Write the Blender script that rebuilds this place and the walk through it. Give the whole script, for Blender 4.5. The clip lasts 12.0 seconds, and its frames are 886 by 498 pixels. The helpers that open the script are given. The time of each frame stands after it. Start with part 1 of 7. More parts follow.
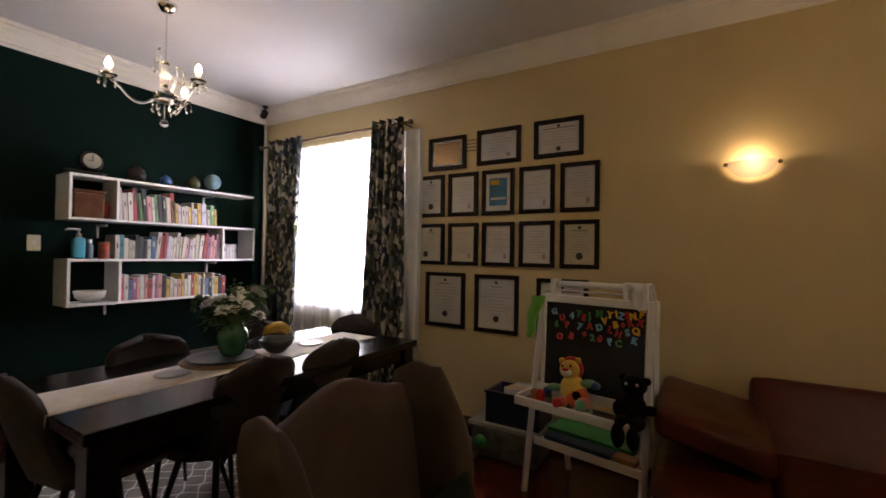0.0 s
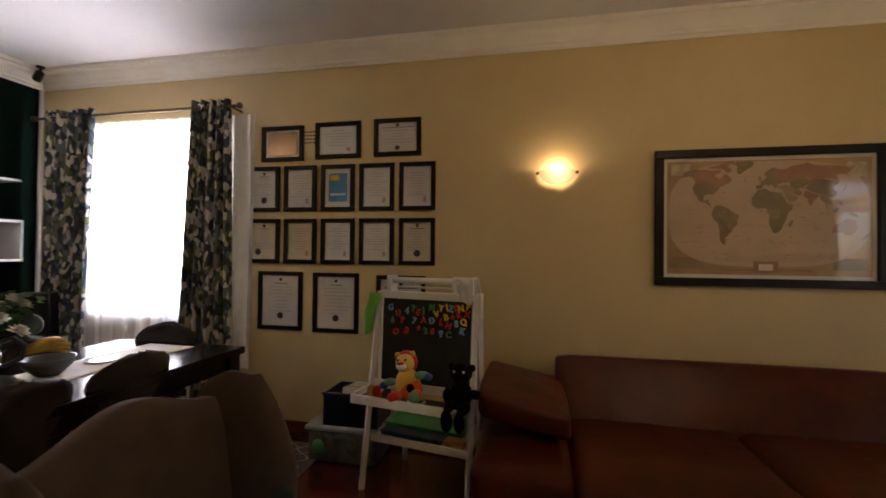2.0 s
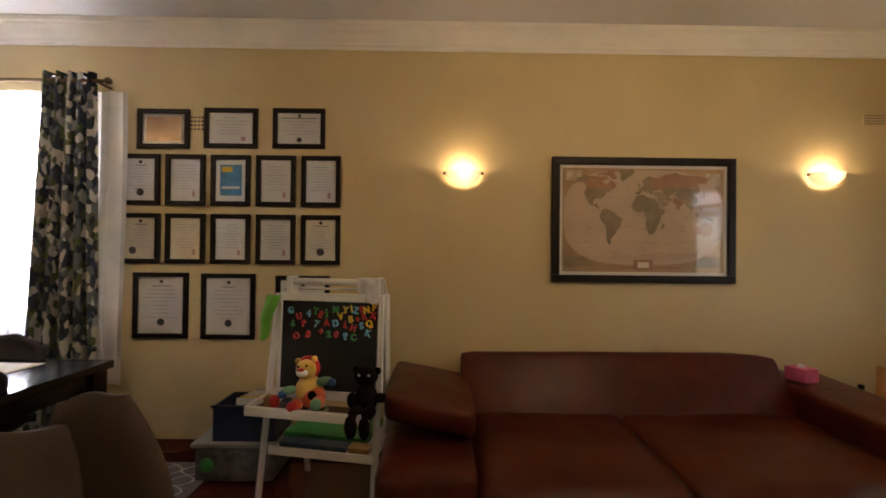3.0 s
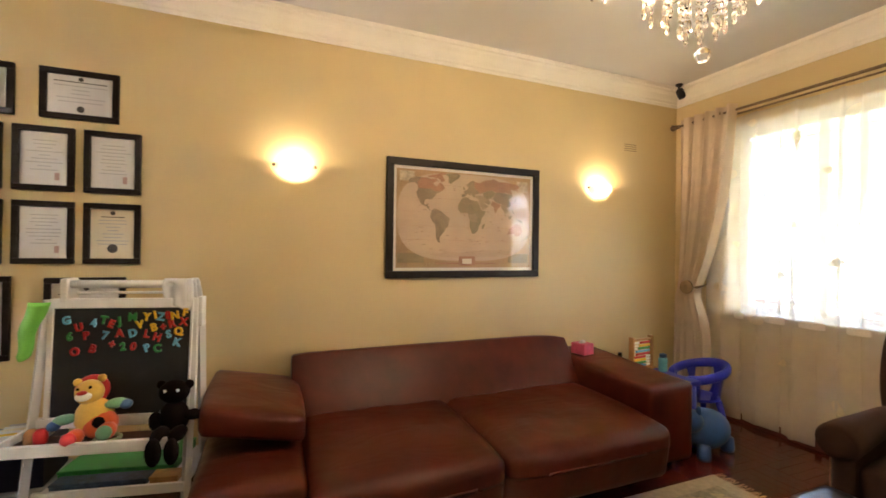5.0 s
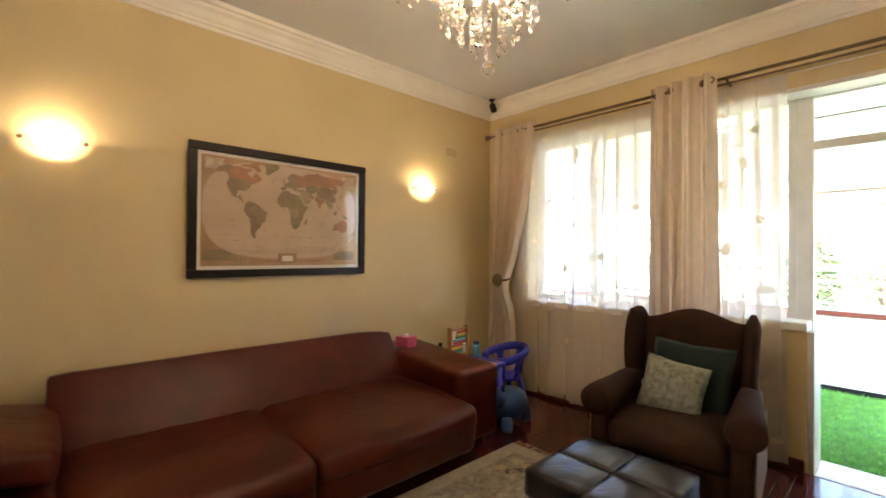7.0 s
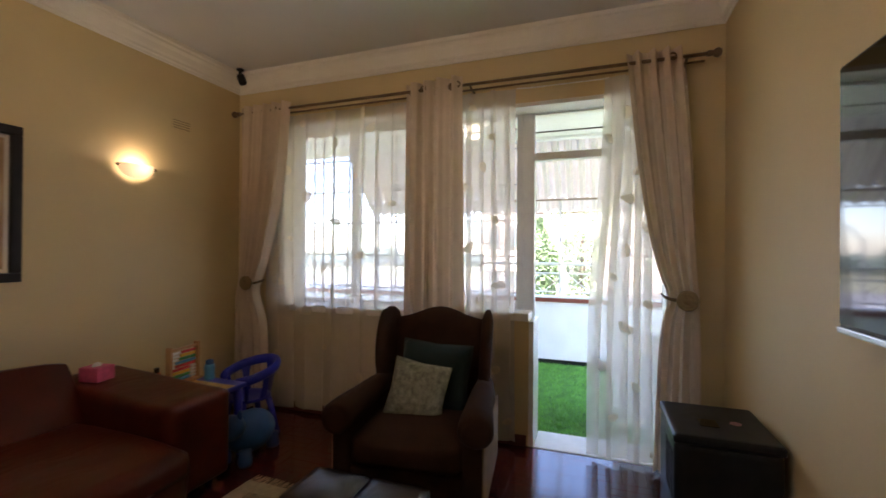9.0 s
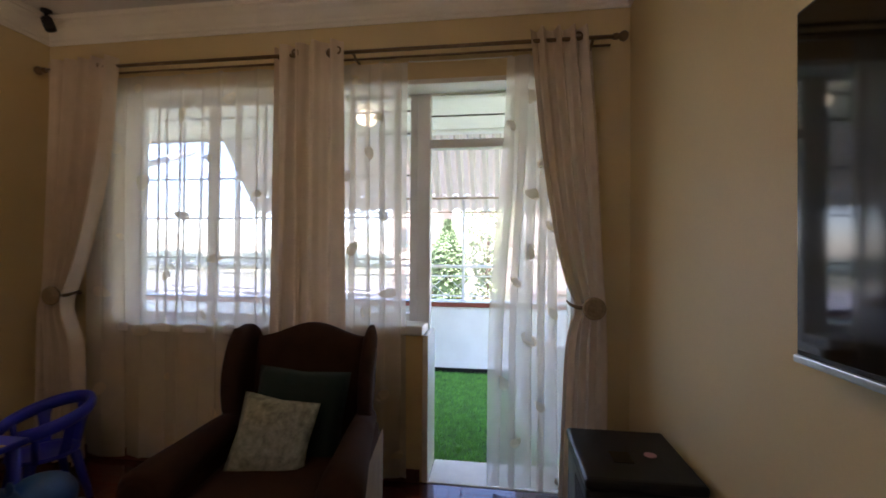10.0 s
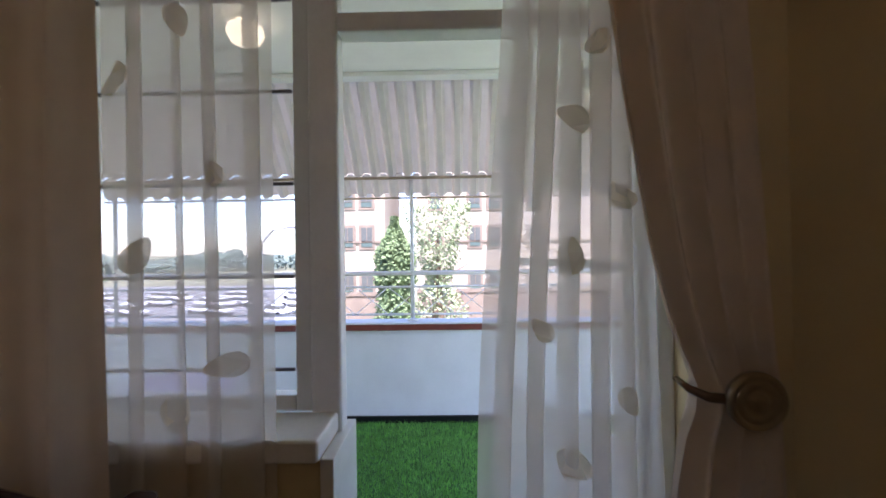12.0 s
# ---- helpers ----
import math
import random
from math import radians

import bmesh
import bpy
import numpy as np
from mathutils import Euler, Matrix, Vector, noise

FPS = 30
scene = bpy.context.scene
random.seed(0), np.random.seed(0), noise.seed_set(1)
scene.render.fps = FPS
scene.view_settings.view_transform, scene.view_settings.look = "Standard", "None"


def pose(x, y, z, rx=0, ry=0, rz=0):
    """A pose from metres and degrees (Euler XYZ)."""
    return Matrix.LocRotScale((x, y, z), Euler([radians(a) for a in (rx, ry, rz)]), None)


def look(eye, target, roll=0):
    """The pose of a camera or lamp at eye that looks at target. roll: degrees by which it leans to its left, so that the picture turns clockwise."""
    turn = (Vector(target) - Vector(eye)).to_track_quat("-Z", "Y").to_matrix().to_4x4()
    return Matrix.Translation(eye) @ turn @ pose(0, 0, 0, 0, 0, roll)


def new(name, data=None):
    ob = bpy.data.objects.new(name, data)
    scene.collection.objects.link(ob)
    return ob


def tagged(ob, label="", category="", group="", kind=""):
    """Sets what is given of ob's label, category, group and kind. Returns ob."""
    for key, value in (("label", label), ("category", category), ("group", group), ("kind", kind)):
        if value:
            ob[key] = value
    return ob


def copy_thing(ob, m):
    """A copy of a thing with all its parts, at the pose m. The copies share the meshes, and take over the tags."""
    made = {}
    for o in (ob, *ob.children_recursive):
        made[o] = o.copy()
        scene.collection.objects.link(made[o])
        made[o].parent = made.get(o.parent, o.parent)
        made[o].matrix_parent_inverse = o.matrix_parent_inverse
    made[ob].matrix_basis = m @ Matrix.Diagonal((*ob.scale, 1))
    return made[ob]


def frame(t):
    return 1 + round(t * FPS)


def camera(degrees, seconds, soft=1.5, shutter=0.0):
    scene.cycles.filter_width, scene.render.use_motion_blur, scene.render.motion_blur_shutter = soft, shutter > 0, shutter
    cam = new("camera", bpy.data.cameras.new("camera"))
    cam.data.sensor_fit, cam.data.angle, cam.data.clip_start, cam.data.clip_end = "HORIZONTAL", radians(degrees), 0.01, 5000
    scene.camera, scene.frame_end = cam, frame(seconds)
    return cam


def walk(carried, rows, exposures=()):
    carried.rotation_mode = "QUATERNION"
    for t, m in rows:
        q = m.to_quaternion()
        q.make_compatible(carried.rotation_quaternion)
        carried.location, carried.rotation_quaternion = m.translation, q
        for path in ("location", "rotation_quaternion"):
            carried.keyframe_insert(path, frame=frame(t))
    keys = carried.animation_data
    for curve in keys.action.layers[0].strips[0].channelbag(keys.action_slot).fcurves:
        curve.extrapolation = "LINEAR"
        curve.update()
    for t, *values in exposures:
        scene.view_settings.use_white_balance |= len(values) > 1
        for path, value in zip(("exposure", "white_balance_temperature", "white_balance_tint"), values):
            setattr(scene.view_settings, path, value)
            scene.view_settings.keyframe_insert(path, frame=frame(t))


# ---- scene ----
cam = camera(91.9, 12.0, soft=1.6, shutter=0.3)
PATH = [
    (0, (0.25, 0.352, 1.314), (-0.786, 2.062, 1.339), 0.9),
    (0.5, (0.273, 0.351, 1.309), (-0.632, 2.134, 1.336), 0.9),
    (1, (0.294, 0.362, 1.312), (-0.466, 2.212, 1.334), 0.7),
    (1.5, (0.305, 0.384, 1.305), (-0.29, 2.293, 1.331), 0.7),
    (2, (0.313, 0.401, 1.308), (-0.085, 2.361, 1.334), 0.6),
    (2.5, (0.311, 0.421, 1.315), (0.128, 2.413, 1.337), 0.6),
    (3, (0.323, 0.44, 1.318), (0.344, 2.44, 1.337), 0.6),
    (5, (0.346, 0.426, 1.322), (1.093, 2.281, 1.333), 0.7),
    (5.5, (0.359, 0.416, 1.309), (1.263, 2.2, 1.323), 0.7),
    (6, (0.365, 0.407, 1.298), (1.415, 2.109, 1.315), 0.6),
    (6.5, (0.396, 0.383, 1.302), (1.587, 1.991, 1.317), 0.5),
    (7, (0.469, 0.366, 1.299), (1.823, 1.838, 1.318), 0.5),
    (7.5, (0.591, 0.364, 1.312), (2.104, 1.672, 1.329), 0.5),
    (9.5, (1.086, 0.335, 1.318), (3.033, 0.793, 1.331), 0.4),
    (10, (1.379, 0.326, 1.322), (3.36, 0.6, 1.34), 0.4),
    (10.5, (1.722, 0.362, 1.327), (3.714, 0.539, 1.344), 0.3),
    (11, (2.071, 0.403, 1.318), (4.068, 0.524, 1.347), -0.1),
    (11.5, (2.429, 0.424, 1.347), (4.428, 0.484, 1.358), -0.7),
    (12, (2.782, 0.456, 1.345), (4.782, 0.489, 1.355), -0.8),
]
EXPO = [(0, 2.75, 7100, 27), (2.0, 3.0, 6950, 26), (3.0, 3.6, 6850, 24), (4.8, 4.8, 6350, 21), (7.5, 4.12, 6300, 23), (9.4, 2.95, 5950, 28), (10.5, 2.55, 5850, 30), (12.0, 1.85, 5800, 31)]
walk(cam, [(t, look(*p)) for t, *p in PATH], exposures=EXPO)

# ---- world and light ----
world = bpy.data.worlds.new("sky")
scene.world = world
world.use_nodes = True
wn = world.node_tree.nodes
sky = wn.new("ShaderNodeTexSky")
sky.sky_type, sky.sun_disc = "NISHITA", False
sky.sun_elevation, sky.sun_rotation = radians(58), radians(250)
sky.air_density, sky.dust_density, sky.ozone_density = 1.0, 0.7, 1.0
wn["Background"].inputs[1].default_value = 0.15
world.node_tree.links.new(sky.outputs[0], wn["Background"].inputs[0])


def lamp(name, kind, energy, colour, m, **more):
    data = bpy.data.lights.new(name, kind)
    data.energy, data.color = energy, colour
    if "size" in more:
        data.shape, data.size, data.size_y = "RECTANGLE", more["size"], more["size_y"]
    if "angle" in more:
        data.angle = more["angle"]
    if "radius" in more:
        data.shadow_soft_size = more["radius"]
    ob = new(name, data)
    ob.matrix_world = m
    return ob


lamp("sun", "SUN", 5.0, (1.0, 0.95, 0.88), look((-20, -8, 34), (0, 0, 0)), angle=radians(0.8))
# daylight of the open sky in the dining window's opening
lamp("window_daylight", "AREA", 14, (0.86, 0.93, 1.0), look((-2.65, 3.46, 1.55), (-2.65, 0, 1.3)), size=1.15, size_y=1.45)

# ---- materials ----


def mat(name, col, rough=0.6, metal=0.0, var=0.14, scale=6.0, bump=0.08, fine=90.0, spec=0.5, sheen=0.0, coat=0.0, rand=0.0, wrinkle=0.0):
    m = bpy.data.materials.new(name)
    m.use_nodes = True
    nt = m.node_tree
    b = nt.nodes["Principled BSDF"]
    L = nt.links.new
    tc = nt.nodes.new("ShaderNodeTexCoord")
    n1 = nt.nodes.new("ShaderNodeTexNoise")
    n1.inputs["Scale"].default_value, n1.inputs["Detail"].default_value = scale, 5
    L(tc.outputs["Object"], n1.inputs["Vector"])
    n2 = nt.nodes.new("ShaderNodeTexNoise")
    n2.inputs["Scale"].default_value, n2.inputs["Detail"].default_value = fine, 3
    L(tc.outputs["Object"], n2.inputs["Vector"])
    add = nt.nodes.new("ShaderNodeMath")
    add.operation = "MULTIPLY_ADD"
    add.inputs[1].default_value = 0.35
    L(n2.outputs["Fac"], add.inputs[0])
    L(n1.outputs["Fac"], add.inputs[2])
    ramp = nt.nodes.new("ShaderNodeValToRGB")
    e = ramp.color_ramp.elements
    e[0].position, e[1].position = 0.42, 0.95
    e[0].color = (*[c * (1 - var) for c in col], 1)
    e[1].color = (*[min(1, c * (1 + var)) for c in col], 1)
    L(add.outputs[0], ramp.inputs[0])
    out = ramp.outputs[0]
    if rand:
        oi = nt.nodes.new("ShaderNodeObjectInfo")
        hs = nt.nodes.new("ShaderNodeHueSaturation")
        mr = nt.nodes.new("ShaderNodeMapRange")
        mr.inputs[3].default_value, mr.inputs[4].default_value = 1 - rand, 1 + rand
        L(oi.outputs["Random"], mr.inputs[0])
        L(mr.outputs[0], hs.inputs["Value"])
        L(out, hs.inputs["Color"])
        out = hs.outputs[0]
    L(out, b.inputs["Base Color"])
    rr = nt.nodes.new("ShaderNodeMapRange")
    rr.inputs[3].default_value, rr.inputs[4].default_value = max(0.02, rough * 0.82), min(1, rough * 1.18)
    L(n1.outputs["Fac"], rr.inputs[0])
    L(rr.outputs[0], b.inputs["Roughness"])
    b.inputs["Metallic"].default_value = metal
    b.inputs["Specular IOR Level"].default_value = spec
    b.inputs["Sheen Weight"].default_value = sheen
    b.inputs["Coat Weight"].default_value = coat
    b.inputs["Coat Roughness"].default_value = 0.12
    if bump:
        bp = nt.nodes.new("ShaderNodeBump")
        bp.inputs["Strength"].default_value, bp.inputs["Distance"].default_value = bump, 0.01
        L(add.outputs[0], bp.inputs["Height"])
        L(bp.outputs[0], b.inputs["Normal"])
        if wrinkle:
            mp = nt.nodes.new("ShaderNodeMapping")
            mp.inputs["Scale"].default_value = (3.5, 6, 3)
            mp.inputs["Rotation"].default_value = (0.3, 0.5, 0.4)
            L(tc.outputs["Object"], mp.inputs[0])
            n3 = nt.nodes.new("ShaderNodeTexNoise")
            n3.inputs["Scale"].default_value, n3.inputs["Detail"].default_value, n3.inputs["Distortion"].default_value = 1.0, 2.0, 1.2
            L(mp.outputs[0], n3.inputs["Vector"])
            b3 = nt.nodes.new("ShaderNodeBump")
            b3.inputs["Strength"].default_value, b3.inputs["Distance"].default_value = wrinkle, 0.03
            L(n3.outputs["Fac"], b3.inputs["Height"])
            L(b3.outputs[0], bp.inputs["Normal"])
    return m


def glow(name, col, strength):
    m = bpy.data.materials.new(name)
    m.use_nodes = True
    nt = m.node_tree
    b = nt.nodes["Principled BSDF"]
    b.inputs["Base Color"].default_value = (*col, 1)
    b.inputs["Emission Color"].default_value = (*col, 1)
    b.inputs["Emission Strength"].default_value = strength
    return m


def glass(name, col=(1, 1, 1), rough=0.0, thin=True):
    m = bpy.data.materials.new(name)
    m.use_nodes = True
    nt = m.node_tree
    nt.nodes.remove(nt.nodes["Principled BSDF"])
    o = nt.nodes["Material Output"]
    if not thin:
        g = nt.nodes.new("ShaderNodeBsdfGlass")
        g.inputs["Color"].default_value = (*col, 1)
        g.inputs["Roughness"].default_value, g.inputs["IOR"].default_value = rough, 1.5
        nt.links.new(g.outputs[0], o.inputs[0])
        return m
    t = nt.nodes.new("ShaderNodeBsdfTransparent")
    t.inputs[0].default_value = (*col, 1)
    g = nt.nodes.new("ShaderNodeBsdfGlossy")
    g.inputs["Roughness"].default_value = 0.03
    lw = nt.nodes.new("ShaderNodeLayerWeight")
    pw = nt.nodes.new("ShaderNodeMath")
    pw.operation, pw.inputs[1].default_value = "POWER", 4.0
    f = nt.nodes.new("ShaderNodeMath")
    f.operation, f.inputs[1].default_value, f.inputs[2].default_value = "MULTIPLY_ADD", 0.6, 0.028
    nt.links.new(lw.outputs["Facing"], pw.inputs[0])
    nt.links.new(pw.outputs[0], f.inputs[0])
    mx = nt.nodes.new("ShaderNodeMixShader")
    nt.links.new(f.outputs[0], mx.inputs[0])
    nt.links.new(t.outputs[0], mx.inputs[1])
    nt.links.new(g.outputs[0], mx.inputs[2])
    nt.links.new(mx.outputs[0], o.inputs[0])
    return m


def cloth(name, col, see=0.5, trans=0.5, weave=900.0):
    """A woven cloth: part of the light goes straight through, part is scattered to both sides."""
    m = bpy.data.materials.new(name)
    m.use_nodes = True
    nt = m.node_tree
    nt.nodes.remove(nt.nodes["Principled BSDF"])
    o = nt.nodes["Material Output"]
    L = nt.links.new
    tc = nt.nodes.new("ShaderNodeTexCoord")
    n = nt.nodes.new("ShaderNodeTexNoise")
    n.inputs["Scale"].default_value = 14
    L(tc.outputs["Object"], n.inputs["Vector"])
    ramp = nt.nodes.new("ShaderNodeValToRGB")
    ramp.color_ramp.elements[0].color = (*[c * 0.9 for c in col], 1)
    ramp.color_ramp.elements[1].color = (*[min(1, c * 1.06) for c in col], 1)
    L(n.outputs["Fac"], ramp.inputs[0])
    w = nt.nodes.new("ShaderNodeTexNoise")
    w.inputs["Scale"].default_value = weave
    L(tc.outputs["Object"], w.inputs["Vector"])
    bp = nt.nodes.new("ShaderNodeBump")
    bp.inputs["Strength"].default_value, bp.inputs["Distance"].default_value = 0.15, 0.004
    L(w.outputs["Fac"], bp.inputs["Height"])
    d = nt.nodes.new("ShaderNodeBsdfDiffuse")
    t = nt.nodes.new("ShaderNodeBsdfTranslucent")
    for s in (d, t):
        L(ramp.outputs[0], s.inputs["Color"])
        L(bp.outputs[0], s.inputs["Normal"])
    m1 = nt.nodes.new("ShaderNodeMixShader")
    m1.inputs[0].default_value = trans
    L(d.outputs[0], m1.inputs[1])
    L(t.outputs[0], m1.inputs[2])
    out = m1
    if see:
        tr = nt.nodes.new("ShaderNodeBsdfTransparent")
        m2 = nt.nodes.new("ShaderNodeMixShader")
        m2.inputs[0].default_value = see
        L(m1.outputs[0], m2.inputs[1])
        L(tr.outputs[0], m2.inputs[2])
        out = m2
    L(out.outputs[0], o.inputs[0])
    return m


def frosted_glass():
    m = bpy.data.materials.new("frosted_glass")
    m.use_nodes = True
    nt = m.node_tree
    nt.nodes.clear()
    out = nt.nodes.new("ShaderNodeOutputMaterial")
    tr = nt.nodes.new("ShaderNodeBsdfTranslucent")
    tr.inputs["Color"].default_value = (0.22, 0.19, 0.14, 1)
    gl = nt.nodes.new("ShaderNodeBsdfPrincipled")
    gl.inputs["Base Color"].default_value = (0.7, 0.6, 0.42, 1)
    gl.inputs["Roughness"].default_value = 0.35
    gl.inputs["Emission Color"].default_value = (1.0, 0.7, 0.36, 1)
    gl.inputs["Emission Strength"].default_value = 0.05
    mx = nt.nodes.new("ShaderNodeMixShader")
    mx.inputs[0].default_value = 0.45
    nt.links.new(tr.outputs[0], mx.inputs[1])
    nt.links.new(gl.outputs[0], mx.inputs[2])
    nt.links.new(mx.outputs[0], out.inputs[0])
    return m


M = dict(
    frosted=frosted_glass(),
    wall=mat("cream_paint", (0.64, 0.51, 0.275), 0.55, var=0.05, scale=2.0, bump=0.05, fine=160),
    green=mat("dark_green_paint", (0.0031, 0.0132, 0.0104), 0.75, spec=0.06, var=0.15, scale=2.5, bump=0.05, fine=150),
    ceil=mat("ceiling_paint", (0.69, 0.68, 0.68), 0.7, var=0.04, scale=2, bump=0.04),
    cornice=mat("plaster_cornice", (0.82, 0.79, 0.73), 0.6, var=0.05, scale=5, bump=0.03),
    skirt=mat("dark_skirting", (0.09, 0.025, 0.016), 0.35, var=0.3, scale=12),
    floor=mat("red_parquet", (0.075, 0.0095, 0.006), 0.14, var=0.2, scale=10, bump=0.04, fine=70, spec=0.5, coat=0.25, rand=0.3),
    steel=mat("white_enamel", (0.78, 0.78, 0.76), 0.35, var=0.06, scale=9, bump=0.02),
    bars=mat("grey_bars", (0.2, 0.2, 0.22), 0.4, metal=0.3, var=0.15),
    ledge=mat("white_ledge", (0.76, 0.75, 0.72), 0.4, var=0.08, scale=10),
    pane=glass("clear_glass"),
    beige=cloth("beige_drape", (0.7, 0.58, 0.45), 0.0, 0.19),
    sheer=cloth("white_sheer", (0.9, 0.86, 0.8), 0.42, 0.5),
    sheern=cloth("dining_sheer", (0.9, 0.91, 0.94), 0.03, 0.7),
    motif=cloth("leaf_motif", (0.72, 0.65, 0.53), 0.12, 0.6),
    bronze=mat("antique_bronze", (0.2, 0.14, 0.09), 0.3, metal=0.9, var=0.2, scale=20),
    blackm=mat("black_plastic", (0.012, 0.012, 0.013), 0.38, spec=0.22, var=0.2, scale=15, bump=0.05),
    leather=mat("brown_leather", (0.076, 0.0118, 0.0054), 0.34, var=0.3, scale=7, bump=0.12, fine=140, spec=0.27, wrinkle=0.16),
    darkleather=mat("dark_leather", (0.016, 0.0105, 0.009), 0.3, spec=0.36, wrinkle=0.25, var=0.3, scale=9, bump=0.16, fine=150),
    greige=mat("greige_weave", (0.075, 0.05, 0.038), 0.92, var=0.22, scale=9, bump=0.12, fine=260, spec=0.15, sheen=0.06),
    taupe=mat("taupe_weave", (0.26, 0.19, 0.14), 0.9, var=0.2, scale=9, bump=0.12, fine=260, spec=0.2),
    suede=mat("brown_suede", (0.037, 0.0165, 0.0095), 0.9, var=0.3, scale=9, bump=0.1, fine=250, sheen=0.0, spec=0.15),
    wood=mat("pale_wood", (0.45, 0.24, 0.09), 0.45, var=0.3, scale=16),
    darkwood=mat("espresso_wood", (0.009, 0.006, 0.0055), 0.2, var=0.35, scale=9, bump=0.05, coat=0.12),
    frame=mat("black_brown_frame", (0.013, 0.008, 0.007), 0.42, spec=0.25, var=0.3, scale=20),
    paper=mat("white_paper", (0.66, 0.66, 0.67), 0.55, var=0.04, scale=6, bump=0.02),
    cream=mat("cream_paper", (0.68, 0.62, 0.48), 0.55, var=0.06, scale=6, bump=0.02),
    ink=mat("grey_ink", (0.43, 0.43, 0.45), 0.6, bump=0),
    darkink=mat("dark_ink", (0.05, 0.045, 0.05), 0.6, bump=0),
    white=mat("white_lacquer", (0.78, 0.78, 0.78), 0.35, var=0.05, scale=8, bump=0.03),
    chair=mat("charcoal_felt", (0.02, 0.013, 0.012), 0.7, var=0.3, scale=20, bump=0.1, fine=300),
    linen=mat("linen_runner", (0.74, 0.69, 0.62), 0.85, var=0.1, scale=20, bump=0.15, fine=500),
    chrome=mat("chrome", (0.7, 0.7, 0.72), 0.12, metal=1.0, var=0.05),
    crystal=glass("crystal", (1, 0.99, 0.97), 0.0, thin=False),
    bulb=glow("bulb_glow", (1.0, 0.72, 0.36), 7),
    shade=glow("frosted_shade_glow", (1.0, 0.76, 0.42), 0.34),
    globe=glow("balcony_globe_glow", (1.0, 0.86, 0.55), 0.7),
    board=mat("blackboard", (0.012, 0.013, 0.016), 0.45, var=0.3, scale=6),
    render=mat("white_render", (0.74, 0.76, 0.78), 0.75, var=0.06, scale=4, bump=0.08),
    coping=mat("red_coping", (0.2, 0.045, 0.03), 0.5, var=0.2, scale=9),
    tin=cloth("fibre_sheet", (0.76, 0.72, 0.66), 0.0, 0.42, 40.0),
    rust=mat("stained_edge", (0.3, 0.23, 0.16), 0.7, var=0.35, scale=10),
    railm=mat("white_rail", (0.7, 0.7, 0.7), 0.35, var=0.08),
    turfbase=mat("turf_base", (0.05, 0.15, 0.03), 0.9, var=0.3, scale=30),
    turf=mat("turf_blade", (0.19, 0.5, 0.085), 0.6, var=0.35, scale=12, bump=0),
    vase=mat("green_glaze", (0.035, 0.16, 0.09), 0.15, var=0.3, scale=14, coat=0.5),
    leaf=mat("foliage", (0.05, 0.12, 0.03), 0.55, var=0.45, scale=10, bump=0),
    petal=mat("white_petals", (0.82, 0.82, 0.76), 0.6, var=0.08, bump=0),
    banana=mat("ripe_banana", (0.62, 0.38, 0.05), 0.5, var=0.35, scale=25),
    stoneware=mat("dark_stoneware", (0.05, 0.06, 0.065), 0.3, var=0.3, scale=20),
    teal=mat("teal_velvet", (0.002, 0.0155, 0.0155), 0.8, var=0.2, scale=12, sheen=0.03),
    bluep=mat("blue_plastic", (0.02, 0.03, 0.42), 0.35, var=0.08),
    hippo=mat("blue_vinyl", (0.022, 0.085, 0.26), 0.4, var=0.2, scale=12),
    pink=mat("pink_card", (0.6, 0.1, 0.2), 0.5, var=0.2, scale=30),
    red=mat("red_paint", (0.55, 0.02, 0.02), 0.4, bump=0), yellow=mat("yellow_paint", (0.8, 0.5, 0.02), 0.4, bump=0),
    lgreen=mat("green_paint", (0.03, 0.28, 0.06), 0.4, bump=0), lblue=mat("light_blue_paint", (0.12, 0.42, 0.65), 0.4, bump=0),
    orange=mat("orange_plush", (0.65, 0.1, 0.02), 0.9, sheen=0.3), plushy=mat("yellow_plush", (0.75, 0.48, 0.08), 0.9, sheen=0.3),
    plushg=mat("green_plush", (0.14, 0.34, 0.2), 0.9, sheen=0.3), plushb=mat("dark_brown_plush", (0.008, 0.0045, 0.0035), 0.95, spec=0.1),
    clearbox=mat("frosted_plastic", (0.35, 0.37, 0.38), 0.35, var=0.1), navy=mat("navy_plastic", (0.01, 0.016, 0.05), 0.4),
)
HUES = [mat("book_cover", c, 0.55, var=0.12, scale=14, bump=0.03, rand=0.15) for c in (
    (0.5, 0.45, 0.36), (0.42, 0.08, 0.08), (0.1, 0.2, 0.36), (0.6, 0.58, 0.54), (0.14, 0.28, 0.12), (0.55, 0.36, 0.08),
    (0.3, 0.12, 0.24), (0.05, 0.05, 0.06), (0.08, 0.28, 0.32), (0.62, 0.32, 0.3), (0.55, 0.5, 0.6))]

# ---- shapes ----


def finish(name, bm, material, parent=None, label="", smooth=False):
    me = bpy.data.meshes.new(name)
    bmesh.ops.recalc_face_normals(bm, faces=bm.faces)
    bm.to_mesh(me)
    bm.free()
    mats = material if isinstance(material, (list, tuple)) else [material]
    for m in mats:
        me.materials.append(m)
    if smooth:
        for p in me.polygons:
            p.use_smooth = True
    ob = new(name, me)
    if parent is not None:
        ob.parent = parent
    return tagged(ob, label)


def part(name, bm, material, parent, label="", smooth=False):
    return finish(name, bm, material, parent, label, smooth)


def thing(name, label, category, m=None, group="", kind=""):
    ob = new(name)
    if m is not None:
        ob.matrix_world = m
    return tagged(ob, label, category, group, kind)


